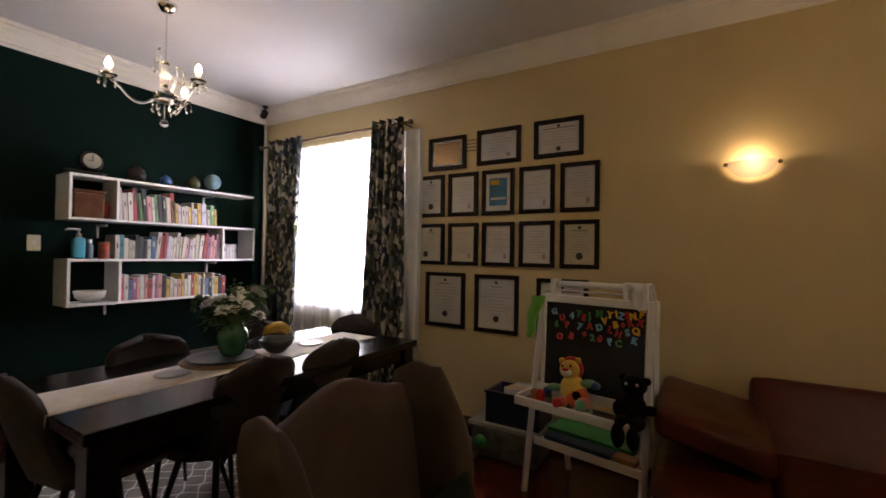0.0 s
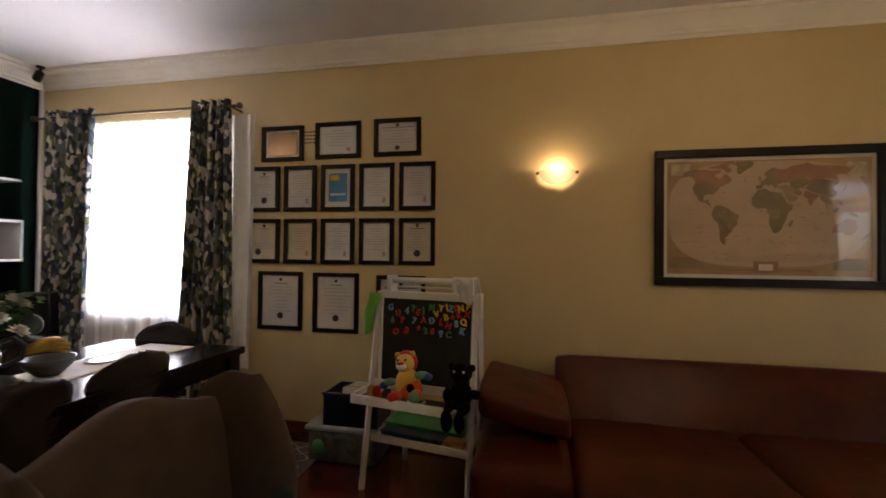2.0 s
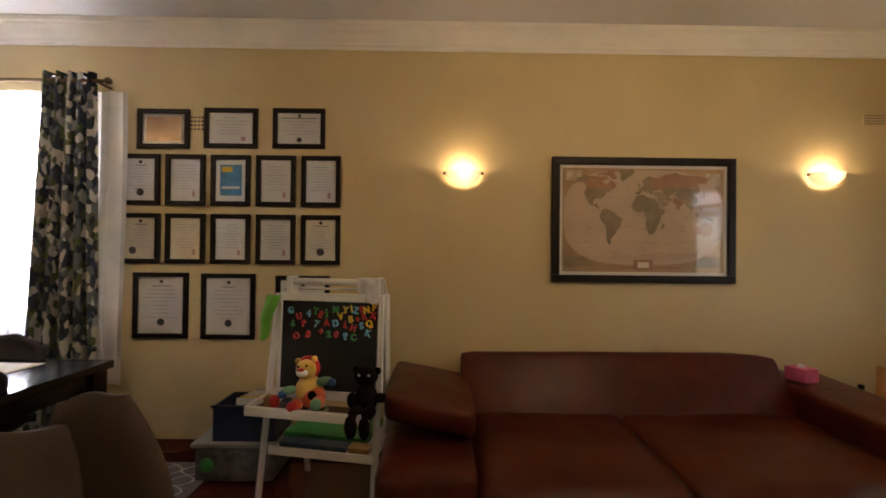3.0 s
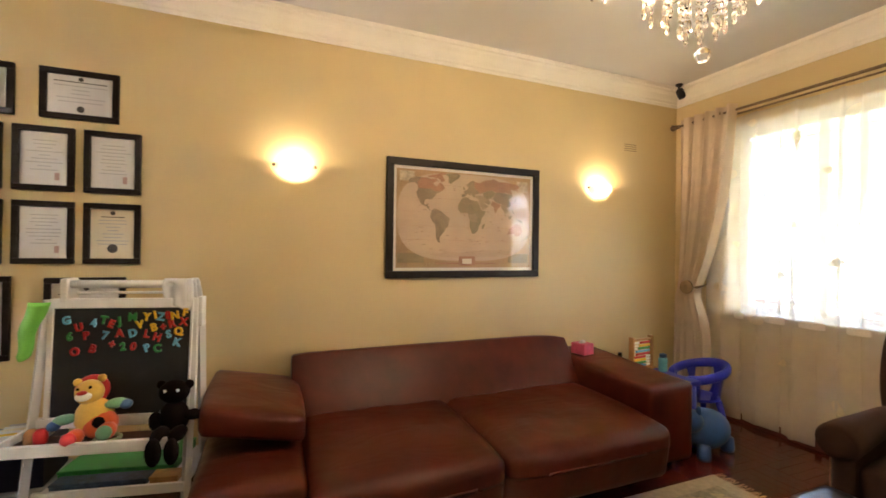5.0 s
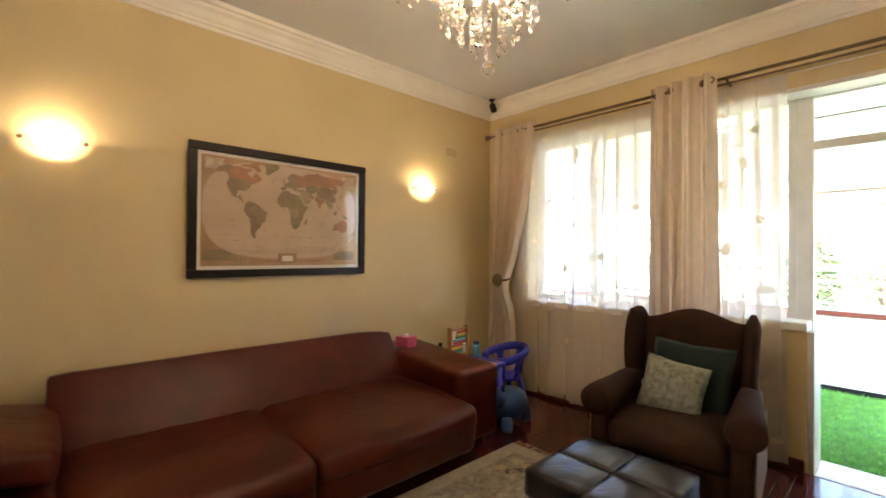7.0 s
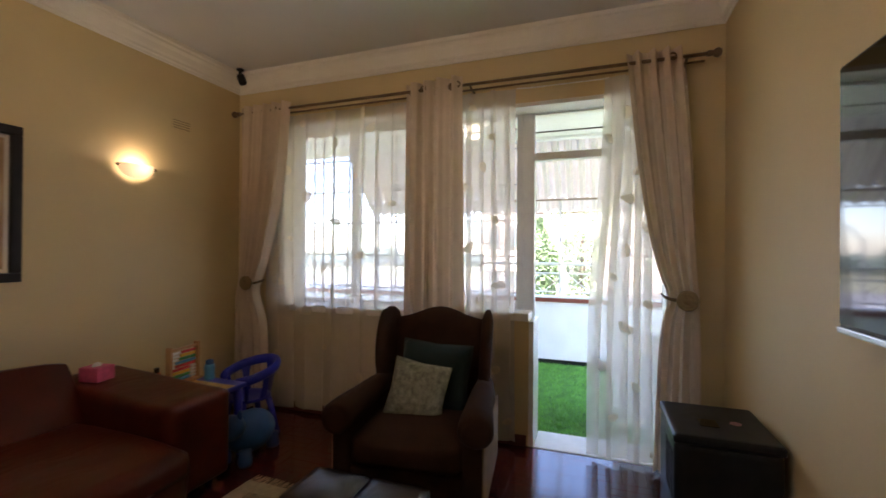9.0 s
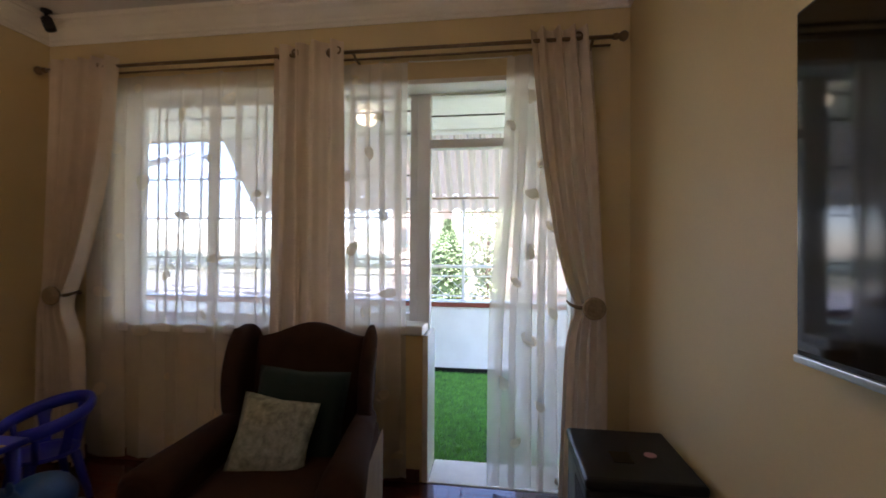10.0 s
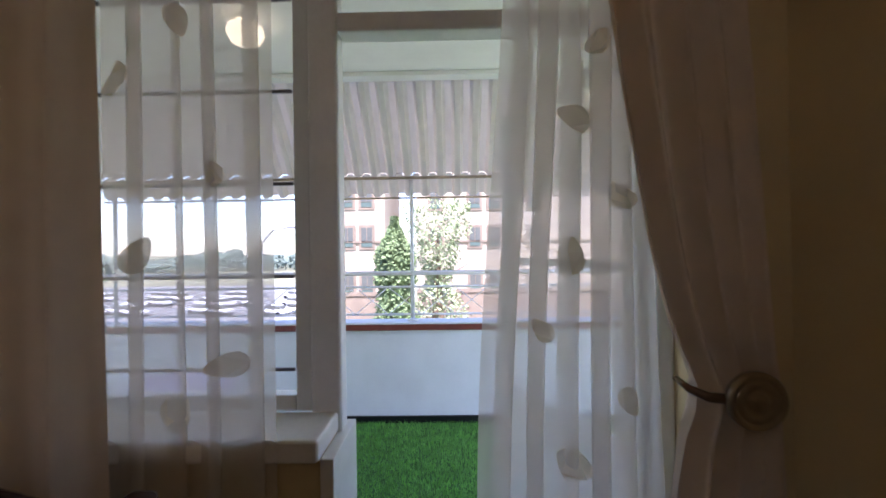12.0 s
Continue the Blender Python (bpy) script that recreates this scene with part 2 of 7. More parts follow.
def box(x0, x1, y0, y1, z0, z1, bevel=0.0, seg=2, bm=None):
    own = bm is None
    b = bmesh.new()
    r = bmesh.ops.create_cube(b, size=1)
    for v in b.verts:
        v.co = Vector(((x0 + x1) / 2 + v.co.x * (x1 - x0), (y0 + y1) / 2 + v.co.y * (y1 - y0), (z0 + z1) / 2 + v.co.z * (z1 - z0)))
    if bevel:
        bmesh.ops.bevel(b, geom=b.edges[:], offset=bevel, segments=seg, profile=0.6, affect="EDGES")
    if own:
        return b
    merge(bm, b)
    return bm


def merge(bm, other, m=None):
    if m is not None:
        bmesh.ops.transform(other, matrix=m, verts=other.verts)
    me = bpy.data.meshes.new("tmp")
    other.to_mesh(me)
    other.free()
    bm.from_mesh(me)
    bpy.data.meshes.remove(me)
    return bm


def moved(bm, m):
    bmesh.ops.transform(bm, matrix=m, verts=bm.verts)
    return bm


def tube(points, r, seg=8, bm=None, cap=True):
    bm = bm or bmesh.new()
    pts = [Vector(p) for p in points]
    rs = r if isinstance(r, (list, tuple)) else [r] * len(pts)
    rings = []
    up = None
    for i, p in enumerate(pts):
        d = (pts[min(i + 1, len(pts) - 1)] - pts[max(i - 1, 0)]).normalized()
        if up is None:
            up = Vector((0, 0, 1)) if abs(d.z) < 0.9 else Vector((1, 0, 0))
        a = d.cross(up).normalized()
        b = a.cross(d).normalized()
        up = b
        rings.append([bm.verts.new(p + (a * math.cos(k * 2 * math.pi / seg) + b * math.sin(k * 2 * math.pi / seg)) * rs[i]) for k in range(seg)])
    for q, s in zip(rings, rings[1:]):
        for k in range(seg):
            bm.faces.new((q[k], q[(k + 1) % seg], s[(k + 1) % seg], s[k]))
    if cap:
        bm.faces.new(rings[0][::-1])
        bm.faces.new(rings[-1])
    return bm


def lathe(profile, seg=24, bm=None, at=(0, 0, 0)):
    """Turns (radius, height) rows round the z axis."""
    bm = bm or bmesh.new()
    rings = []
    for r, z in profile:
        if r < 1e-4:
            rings.append([bm.verts.new((at[0], at[1], at[2] + z))])
        else:
            rings.append([bm.verts.new((at[0] + r * math.cos(k * 2 * math.pi / seg), at[1] + r * math.sin(k * 2 * math.pi / seg), at[2] + z)) for k in range(seg)])
    for a, b in zip(rings, rings[1:]):
        for k in range(seg):
            n = (k + 1) % seg
            if len(a) == 1 and len(b) == 1:
                continue
            if len(a) == 1:
                bm.faces.new((a[0], b[k], b[n]))
            elif len(b) == 1:
                bm.faces.new((a[k], a[n], b[0]))
            else:
                bm.faces.new((a[k], a[n], b[n], b[k]))
    return bm


def ball(c, r, seg=12, bm=None, squash=(1, 1, 1)):
    b = bmesh.new()
    bmesh.ops.create_uvsphere(b, u_segments=seg, v_segments=max(6, seg * 2 // 3), radius=1)
    m = Matrix.Translation(c) @ Matrix.Diagonal((r * squash[0], r * squash[1], r * squash[2], 1))
    bmesh.ops.transform(b, matrix=m, verts=b.verts)
    return b if bm is None else merge(bm, b)


def grid(fn, nu, nv):
    bm = bmesh.new()
    vs = [[bm.verts.new(fn(i / nu, j / nv)) for j in range(nv + 1)] for i in range(nu + 1)]
    for i in range(nu):
        for j in range(nv):
            bm.faces.new((vs[i][j], vs[i + 1][j], vs[i + 1][j + 1], vs[i][j + 1]))
    return bm


def flat(points, z=0.0, thick=0.0):
    """A flat outline in the xy plane, with a thickness upwards."""
    bm = bmesh.new()
    f = bm.faces.new([bm.verts.new((x, y, z)) for x, y in points])
    if thick:
        r = bmesh.ops.extrude_face_region(bm, geom=[f])
        for v in r["geom"]:
            if isinstance(v, bmesh.types.BMVert):
                v.co.z += thick
    return bm


def structure(name, bm, material, label, category, smooth=False):
    return tagged(finish(name, bm, material, None, label, smooth), "", category, "", "structure")


def soft_box(x0, x1, y0, y1, z0, z1, r, puff=0.0, cuts=6):
    """An upholstered block: rounded edges and swelling faces."""
    b = box(x0, x1, y0, y1, z0, z1)
    bmesh.ops.subdivide_edges(b, edges=b.edges[:], cuts=cuts, use_grid_fill=True)
    c = Vector(((x0 + x1) / 2, (y0 + y1) / 2, (z0 + z1) / 2))
    h = Vector(((x1 - x0) / 2, (y1 - y0) / 2, (z1 - z0) / 2))
    for v in b.verts:
        d = v.co - c
        n = Vector((d.x / h.x, d.y / h.y, d.z / h.z))
        core = Vector([max(-hh + r, min(hh - r, dd)) for dd, hh in zip(d, h)])
        o = d - core
        if o.length > 1e-6:
            o = o.normalized() * r
        w = [math.cos(min(1, abs(n[k])) * math.pi / 2) for k in range(3)]
        swell = Vector((0, 0, 0))
        for k in range(3):
            if abs(n[k]) > 0.99:
                q = 1.0
                for j in range(3):
                    if j != k:
                        q *= w[j]
                swell[k] += math.copysign(puff * q, n[k])
        v.co = c + core + o + swell
    return b

# ---- room shell ----
W, E, S, N, H = -3.78, 3.82, -0.36, 3.30, 2.825


def wall_with_openings(name, axis, at, thick, a0, a1, z0, z1, holes, material, label):
    """A wall built of blocks round its openings. axis 'x': it stands at x = at and runs along y."""
    bm = bmesh.new()
    cuts = sorted({a0, a1, *[h[0] for h in holes], *[h[1] for h in holes]})
    for p, q in zip(cuts, cuts[1:]):
        mid = (p + q) / 2
        spans = sorted((h[2], h[3]) for h in holes if h[0] < mid < h[1])
        z = z0
        for lo, hi in spans + [(z1, z1)]:
            if lo > z + 1e-4:
                if axis == "x":
                    box(at, at + thick, p, q, z, lo, bm=bm)
                else:
                    box(p, q, at, at + thick, z, lo, bm=bm)
            z = max(z, hi)
    bmesh.ops.remove_doubles(bm, verts=bm.verts, dist=1e-4)
    return structure(name, bm, material, label, "wall")


floor_ob = structure("floor", box(W - 0.2, E + 0.25, S - 0.2, N + 0.2, -0.2, -0.014), M["floor"], "polished dark red parquet floor of the lounge", "floor")
wall_with_openings("wall_north", "y", N, 0.25, W - 0.25, E + 0.25, 0, H + 0.1, [(-3.22, -2.08, 0.82, 2.28)], M["wall"], "cream painted wall with a curtained window and framed certificates")
wall_with_openings("wall_east", "x", E, 0.25, S - 0.25, N, 0, H + 0.1, [(1.66, 2.80, 0.86, 2.33), (0.78, 1.53, 0.86, 2.33), (-0.16, 0.78, 0, 2.33)], M["wall"], "cream painted wall with a window and a balcony door")
wall_with_openings("wall_south", "y", S - 0.25, 0.25, W - 0.25, E, 0, H + 0.1, [], M["wall"], "plain cream painted wall behind the television")
wall_with_openings("wall_west", "x", W - 0.25, 0.25, S, N, 0, H + 0.1, [], M["green"], "dark green painted feature wall behind white shelves")
structure("ceiling", box(W - 0.25, E + 0.25, S - 0.25, N + 0.25, H, H + 0.1), M["ceil"], "plain white painted plaster ceiling", "ceiling")


def cornice(name, p, q, inward):
    """A stepped plaster cornice from p to q on a wall, under the ceiling."""
    prof = [(0, 0), (0.01, 0), (0.013, 0.018), (0.024, 0.025), (0.027, 0.04), (0.037, 0.055), (0.052, 0.088), (0.07, 0.108), (0.074, 0.124), (0.088, 0.13), (0.092, 0.156), (0, 0.156)]
    p, q, n = Vector(p), Vector(q), Vector(inward)
    bm = bmesh.new()
    ends = []
    for e in (p, q):
        ends.append([bm.verts.new((e.x + n.x * a, e.y + n.y * a, H - 0.158 + b)) for a, b in prof])
    k = len(prof)
    for i in range(k):
        bm.faces.new((ends[0][i], ends[0][(i + 1) % k], ends[1][(i + 1) % k], ends[1][i]))
    bm.faces.new(ends[0][::-1])
    bm.faces.new(ends[1])
    structure(name, bm, M["cornice"], "white moulded plaster cornice along the ceiling", "cornice")


cornice("cornice_north", (W, N - 0.001), (E, N - 0.001), (0, -1))
cornice("cornice_east", (E - 0.001, S), (E - 0.001, N), (-1, 0))
cornice("cornice_west", (W + 0.001, S), (W + 0.001, N), (1, 0))
cornice("cornice_south", (W, S + 0.001), (E, S + 0.001), (0, 1))
for nm, b in (("baseboard_north", box(W, E, N - 0.016, N - 0.001, 0, 0.075, 0.004)), ("baseboard_south", box(W, E, S + 0.001, S + 0.016, 0, 0.075, 0.004)),
              ("baseboard_west", box(W + 0.001, W + 0.016, S + 0.02, N - 0.02, 0, 0.075, 0.004)), ("baseboard_east", box(E - 0.016, E - 0.001, 0.79, N - 0.02, 0, 0.075, 0.004))):
    structure(nm, b, M["skirt"], "dark stained wooden skirting board", "skirting board")
structure("heating_pipe", tube([(W + 0.035, N - 0.04, 0), (W + 0.035, N - 0.04, H - 0.17)], 0.016, 10), M["ceil"], "thin white painted pipe in the corner", "pipe", True)


# ---- windows and balcony door ----
def steel_window(name, axis, at, a0, a1, z0, z1, mullions, bars, label, kind="window", parts=True):
    root = thing(name, label, "window", kind="structure")

    def put(nm, p, q, z, zz, d0, d1, material, bevel=0.004):
        b = box(at + d0, at + d1, p, q, z, zz, bevel) if axis == "x" else box(p, q, at + d0, at + d1, z, zz, bevel)
        return part(nm, b, material, root)
    f = 0.045
    put("window_frame", a0, a0 + f, z0, z1, 0, 0.05, M["steel"])
    put("window_frame", a1 - f, a1, z0, z1, 0, 0.05, M["steel"])
    put("window_frame", a0 + f, a1 - f, z1 - f, z1, 0, 0.05, M["steel"])
    put("window_frame", a0 + f, a1 - f, z0, z0 + f, 0, 0.05, M["steel"])
    edges = [a0 + f, *mullions, a1 - f]
    for m in mullions:
        put("mullion", m - 0.03, m + 0.03, z0 + f, z1 - f, 0.002, 0.048, M["steel"])
    for p, q in zip(edges, edges[1:]):
        g = put("pane", p, q, z0 + f, z1 - f, 0.022, 0.026, M["pane"], 0)
        g.visible_shadow = False
    for z in bars:
        put("burglar_bar", a0 + f, a1 - f, z - 0.005, z + 0.005, -0.012, -0.002, M["bars"], 0.002)
    return root


BARS = [1.02, 1.28, 1.54, 1.80, 2.06]
steel_window("window_1", "x", 3.985, 1.66, 2.80, 0.87, 2.33, [2.24], BARS + [2.2], "white steel window with thin horizontal burglar bars")
steel_window("window_2", "x", 3.985, 0.85, 1.53, 0.90, 2.33, [], BARS + [2.2], "narrow white steel side window beside the balcony door")
steel_window("window_3", "y", 3.44, -3.22, -2.08, 0.83, 2.28, [-2.65], [], "white steel dining window behind curtains")
for i, y in enumerate((1.85, 2.03, 2.43, 2.62)):
    structure("upright_bar" if i == 0 else "upright_bar.%03d" % i, box(3.965, 3.975, y - 0.005, y + 0.005, 0.87, 2.32), M["bars"], "thin upright burglar bar of the window", "burglar bar")
structure("window_ledge", box(E - 0.03, 3.985, 0.775, 1.53, 0.845, 0.9, 0.012, 3), M["ledge"], "painted white window ledge beside the door", "window sill")
structure("window_ledge.001", box(E - 0.03, 3.985, 1.66, 2.80, 0.815, 0.87, 0.012, 3), M["ledge"], "painted white window ledge", "window sill")
structure("window_ledge.002", box(-3.22, -2.08, N - 0.03, 3.44, 0.78, 0.83, 0.012, 3), M["ledge"], "painted white window ledge of the dining window", "window sill")
structure("door_reveal", box(E - 0.004, 4.07, 0.745, 0.7785, 0.0, 0.845, 0.004), M["ledge"], "white painted end of the low wall beside the door", "wall")
structure("lintel_trim", box(E - 0.006, 3.98, -0.16, 1.53, 2.3, 2.3295, 0.005), M["ledge"], "white painted lintel over the balcony door", "lintel")

door = thing("door_1", "white steel balcony door standing open with a glazed fanlight", "door", kind="structure")
part("jamb", box(3.975, 4.045, 0.765, 0.85, 0.0, 2.33, 0.012, 3), M["steel"], door)
part("jamb", box(3.975, 4.045, -0.16, -0.11, 0.0, 2.33, 0.012, 3), M["steel"], door)
part("transom", box(3.972, 4.045, -0.11, 0.765, 1.963, 2.018, 0.008, 2), M["steel"], door)
part("head", box(3.975, 4.04, -0.11, 0.765, 2.285, 2.299, 0.004), M["steel"], door)
part("fanlight_pane", box(4.005, 4.009, -0.11, 0.765, 2.018, 2.285), M["pane"], door).visible_shadow = False
part("burglar_bar", box(3.985, 3.993, -0.11, 0.765, 2.16, 2.169), M["bars"], door)
leaf = new("door_leaf")
leaf.parent = door
leaf.matrix_world = pose(4.03, -0.1, 0, 0, 0, 22)
for p, q, z, zz in ((0.0, 0.06, 0.03, 1.95), (0.74, 0.8, 0.03, 1.95), (0.06, 0.74, 1.89, 1.95), (0.06, 0.74, 0.03, 0.75), (0.06, 0.74, 1.28, 1.31)):
    part("leaf_rail", box(p, q, -0.02, 0.02, z, zz, 0.006), M["steel"], leaf)
for z, zz in ((0.75, 1.28), (1.31, 1.89)):
    part("pane", box(0.06, 0.74, -0.003, 0.003, z, zz), M["pane"], leaf).visible_shadow = False
hb = tube([(0.77, 0.02, 1.0), (0.77, 0.06, 1.0), (0.69, 0.062, 1.0)], 0.009, 8)
part("door_handle", hb, M["chrome"], leaf, "chrome lever handle", True)
structure("threshold", box(E, 4.1, -0.16, 0.745, -0.02, 0.004, 0.003), M["ledge"], "pale polished threshold of the balcony door", "threshold")

# ---- balcony ----
structure("balcony_floor", box(4.07, 6.45, -2.2, 5.2, -0.25, -0.06), M["turfbase"], "artificial grass mat on the balcony floor", "floor")
structure("parapet", box(6.32, 6.47, -2.2, 5.2, -0.25, 0.70), M["render"], "white rendered balcony parapet wall", "parapet")
structure("parapet_skirting", box(6.295, 6.319, -2.2, 5.2, -0.07, -0.005, 0.003), M["blackm"], "black skirting strip along the parapet", "skirting board")
structure("parapet_coping", box(6.28, 6.49, -2.2, 5.2, 0.7, 0.75, 0.012, 3), M["coping"], "dark red coping on the parapet", "coping")
structure("parapet_cap", box(6.275, 6.495, -2.2, 5.2, 0.751, 0.765, 0.004), M["render"], "pale top of the parapet coping", "coping")
structure("balcony_ceiling", box(4.07, 5.80, -2.2, 5.2, 2.58, 2.72), M["render"], "white painted balcony ceiling slab", "ceiling")
structure("balcony_beam", box(5.70, 5.80, -2.2, 5.2, 2.55, 2.579, 0.004), M["render"], "white edge beam of the balcony ceiling", "beam")


def corrugated(x0, z0, x1, z1, y0, y1, pitch, depth, thick=0.006):
    n = int((y1 - y0) / pitch * 12)
    d = Vector((x1 - x0, 0, z1 - z0)).normalized()
    nrm = Vector((-d.z, 0, d.x))
    bm = bmesh.new()
    rows = []
    for i in range(n + 1):
        y = y0 + (y1 - y0) * i / n
        w = math.sin(2 * math.pi * (y - y0) / pitch)
        w = max(-0.75, min(0.75, w * 1.6)) * depth
        col = []
        for (x, z) in ((x0, z0), (x1, z1)):
            for s in (0, thick):
                o = nrm * (w + s)
                col.append(bm.verts.new((x + o.x, y, z + o.z)))
        rows.append(col)
    for a, b in zip(rows, rows[1:]):
        bm.faces.new((a[0], b[0], b[2], a[2]))
        bm.faces.new((a[1], a[3], b[3], b[1]))
        bm.faces.new((a[2], b[2], b[3], a[3]))
        bm.faces.new((a[0], a[1], b[1], b[0]))
    return bm


awning = thing("awning", "weathered white corrugated sheet awning over the balcony", "awning")
part("roof_sheet", corrugated(5.76, 2.66, 6.36, 1.99, -2.2, 3.45, 0.138, 0.042), M["tin"], awning)
part("valance_sheet", corrugated(6.37, 1.985, 6.50, 1.84, -2.2, 3.45, 0.138, 0.034), M["tin"], awning, "scalloped lower edge of the awning")
part("edge_bar", box(6.30, 6.335, -2.2, 3.45, 1.945, 1.965, 0.004), M["rust"], awning, "stained steel bar under the sheets")
part("edge_bar", box(6.455, 6.475, -2.2, 3.45, 1.80, 1.815, 0.004), M["rust"], awning)
for y in (-0.9, 2.9):
    part("bracket", tube([(5.9, y, 2.42), (6.3, y, 1.955)], 0.014, 8), M["railm"], awning)

part("end_strut", tube([(5.45, 4.3, 2.19), (6.42, 4.3, 2.6)], 0.035, 10), M["railm"], awning, "sloping white end strut", True)
part("end_tie", tube([(5.45, 4.3, 2.19), (5.45, 4.3, 2.579)], 0.016, 8), M["railm"], awning, "", True)
rail = thing("balcony_railing", "thin white tubular railing with crossed wires on the parapet", "railing")
for y in (-1.75, 0.775, 3.3):
    part("post", tube([(6.38, y, 0.766), (6.38, y, 1.95)], 0.016, 10), M["railm"], rail, "", True)
    part("post_foot", lathe([(0, 0.766), (0.045, 0.766), (0.045, 0.776), (0.02, 0.785), (0, 0.785)], 14, at=(6.38, y, 0)), M["railm"], rail)
for z, r in ((1.165, 0.018), (1.05, 0.009), (0.82, 0.009)):
    part("rail_bar", tube([(6.38, -2.2, z), (6.38, 5.2, z)], r, 8), M["railm"], rail, "", True)
for i in range(26):
    y = -2.1 + i * 0.28
    part("cross_wire", tube([(6.38, y, 0.82), (6.38, y + 0.28, 1.05)], 0.004, 5), M["railm"], rail)
    part("cross_wire", tube([(6.386, y, 1.05), (6.386, y + 0.28, 0.82)], 0.004, 5), M["railm"], rail)


def balcony_light():
    t = thing("globe_light", "lit white glass globe light on the balcony ceiling", "ceiling light", pose(5.0, 1.51, 2.58))
    part("base", lathe([(0, 0), (0.06, 0), (0.06, -0.025), (0, -0.025)], 20), M["steel"], t)
    part("globe", lathe([(0.045, -0.025), (0.085, -0.05), (0.095, -0.085), (0.075, -0.125), (0.03, -0.15), (0, -0.153)], 20), M["globe"], t, "", True)


balcony_light()
pt = thing("side_table", "round pink plastic table on the balcony", "table", pose(5.4, 2.13, -0.06))
part("tabletop", lathe([(0, 0.58), (0.32, 0.58), (0.335, 0.59), (0.335, 0.605), (0.32, 0.612), (0, 0.612)], 32), mat("pale_pink_plastic", (0.62, 0.45, 0.5), 0.4), pt)
for k in range(4):
    a = k * math.pi / 2 + 0.6
    part("leg", tube([(0.2 * math.cos(a), 0.2 * math.sin(a), 0.58), (0.27 * math.cos(a), 0.27 * math.sin(a), 0.015)], 0.018, 8), M["steel"], pt)

# artificial turf
rng = np.random.default_rng(4)
nb = 42000
bx, by = 4.1 + rng.random(nb) * 2.2, -0.7 + rng.random(nb) * 2.9
ba, bh, bl = rng.random(nb) * 6.283, 0.018 + rng.random(nb) * 0.014, (rng.random((nb, 2)) - 0.5) * 0.022
vv = np.empty((nb, 3, 3))
vv[:, 0] = np.stack([bx - 0.003 * np.cos(ba), by - 0.003 * np.sin(ba), np.full(nb, -0.061)], 1)
vv[:, 1] = np.stack([bx + 0.003 * np.cos(ba), by + 0.003 * np.sin(ba), np.full(nb, -0.061)], 1)
vv[:, 2] = np.stack([bx + bl[:, 0], by + bl[:, 1], -0.06 + bh], 1)
gm = bpy.data.meshes.new("artificial_grass")
gm.from_pydata(vv.reshape(-1, 3).tolist(), [], np.arange(nb * 3).reshape(-1, 3).tolist())
gm.materials.append(M["turf"])
tagged(new("artificial_grass", gm), "bright green artificial grass blades on the balcony", "artificial grass", "", "stuff")

# ---- the distance ----
GZ = -7.0
gmat = mat("dry_ground", (0.2, 0.2, 0.12), 0.9, var=0.4, scale=0.05, bump=0)
structure("ground", flat([(-3000, -3000), (3000, -3000), (3000, 3000), (-3000, 3000)], GZ), gmat, "flat ground with dry grass reaching the horizon", "ground")
structure("car_park", box(48, 115, 14, 95, GZ, GZ + 0.05), mat("pale_tarmac", (0.2, 0.2, 0.2), 0.9, scale=0.3), "pale tarmac car park below the balcony", "car park")
rd = mat("brick_red", (0.2, 0.155, 0.115), 0.8, scale=1.5, var=0.2)
fc = mat("facade_render", (0.34, 0.29, 0.225), 0.85, scale=0.6, var=0.1)
wg = mat("dark_window_glass", (0.09, 0.095, 0.085), 0.4)
wf = mat("facade_green_panel", (0.07, 0.105, 0.09), 0.6)


def far_building(x, y0, y1, windows, label, top):
    b = thing("apartment_building", label, "building", pose(x, 0, 0))
    part("wall", box(0, 10, y0, y1, -1.9, top), fc, b)
    part("brick_base", box(-0.05, 10, y0, y1, GZ, -1.9), rd, b, "red brick lower storey")
    part("string_course", box(-0.15, 0, y0, y1, -2.05, -1.75), rd, b)
    part("string_course", box(-0.12, 0, y0, y1, 2.05, 2.2), rd, b)
    part("roof", box(-0.5, 10.5, y0 - 0.3, y1 + 0.3, top, top + 0.4), rd, b)
    for y in windows:
        for z in (-5.3, -1.2, 2.5, 5.6):
            w = part("window", box(-0.08, -0.02, y - 0.62, y + 0.62, z - 0.95, z + 0.95), rd, b, "window with a red brick surround")
            part("pane", box(-0.12, -0.085, y - 0.42, y - 0.03, z - 0.35, z + 0.75), wg, w)
            part("pane", box(-0.12, -0.085, y + 0.03, y + 0.42, z - 0.35, z + 0.75), wg, w)
            part("panel", box(-0.12, -0.085, y - 0.42, y + 0.42, z - 0.75, z - 0.4), wf, w)


far_building(38, -14, 3.2, [-9.6, -6.4, -3.2, -1.6, 1.6], "cream rendered block of flats with brick trim", 9.0)
far_building(36, 5.5, 9.4, [6.9, 8.4], "narrow cream block of flats with brick trim", 9.0)


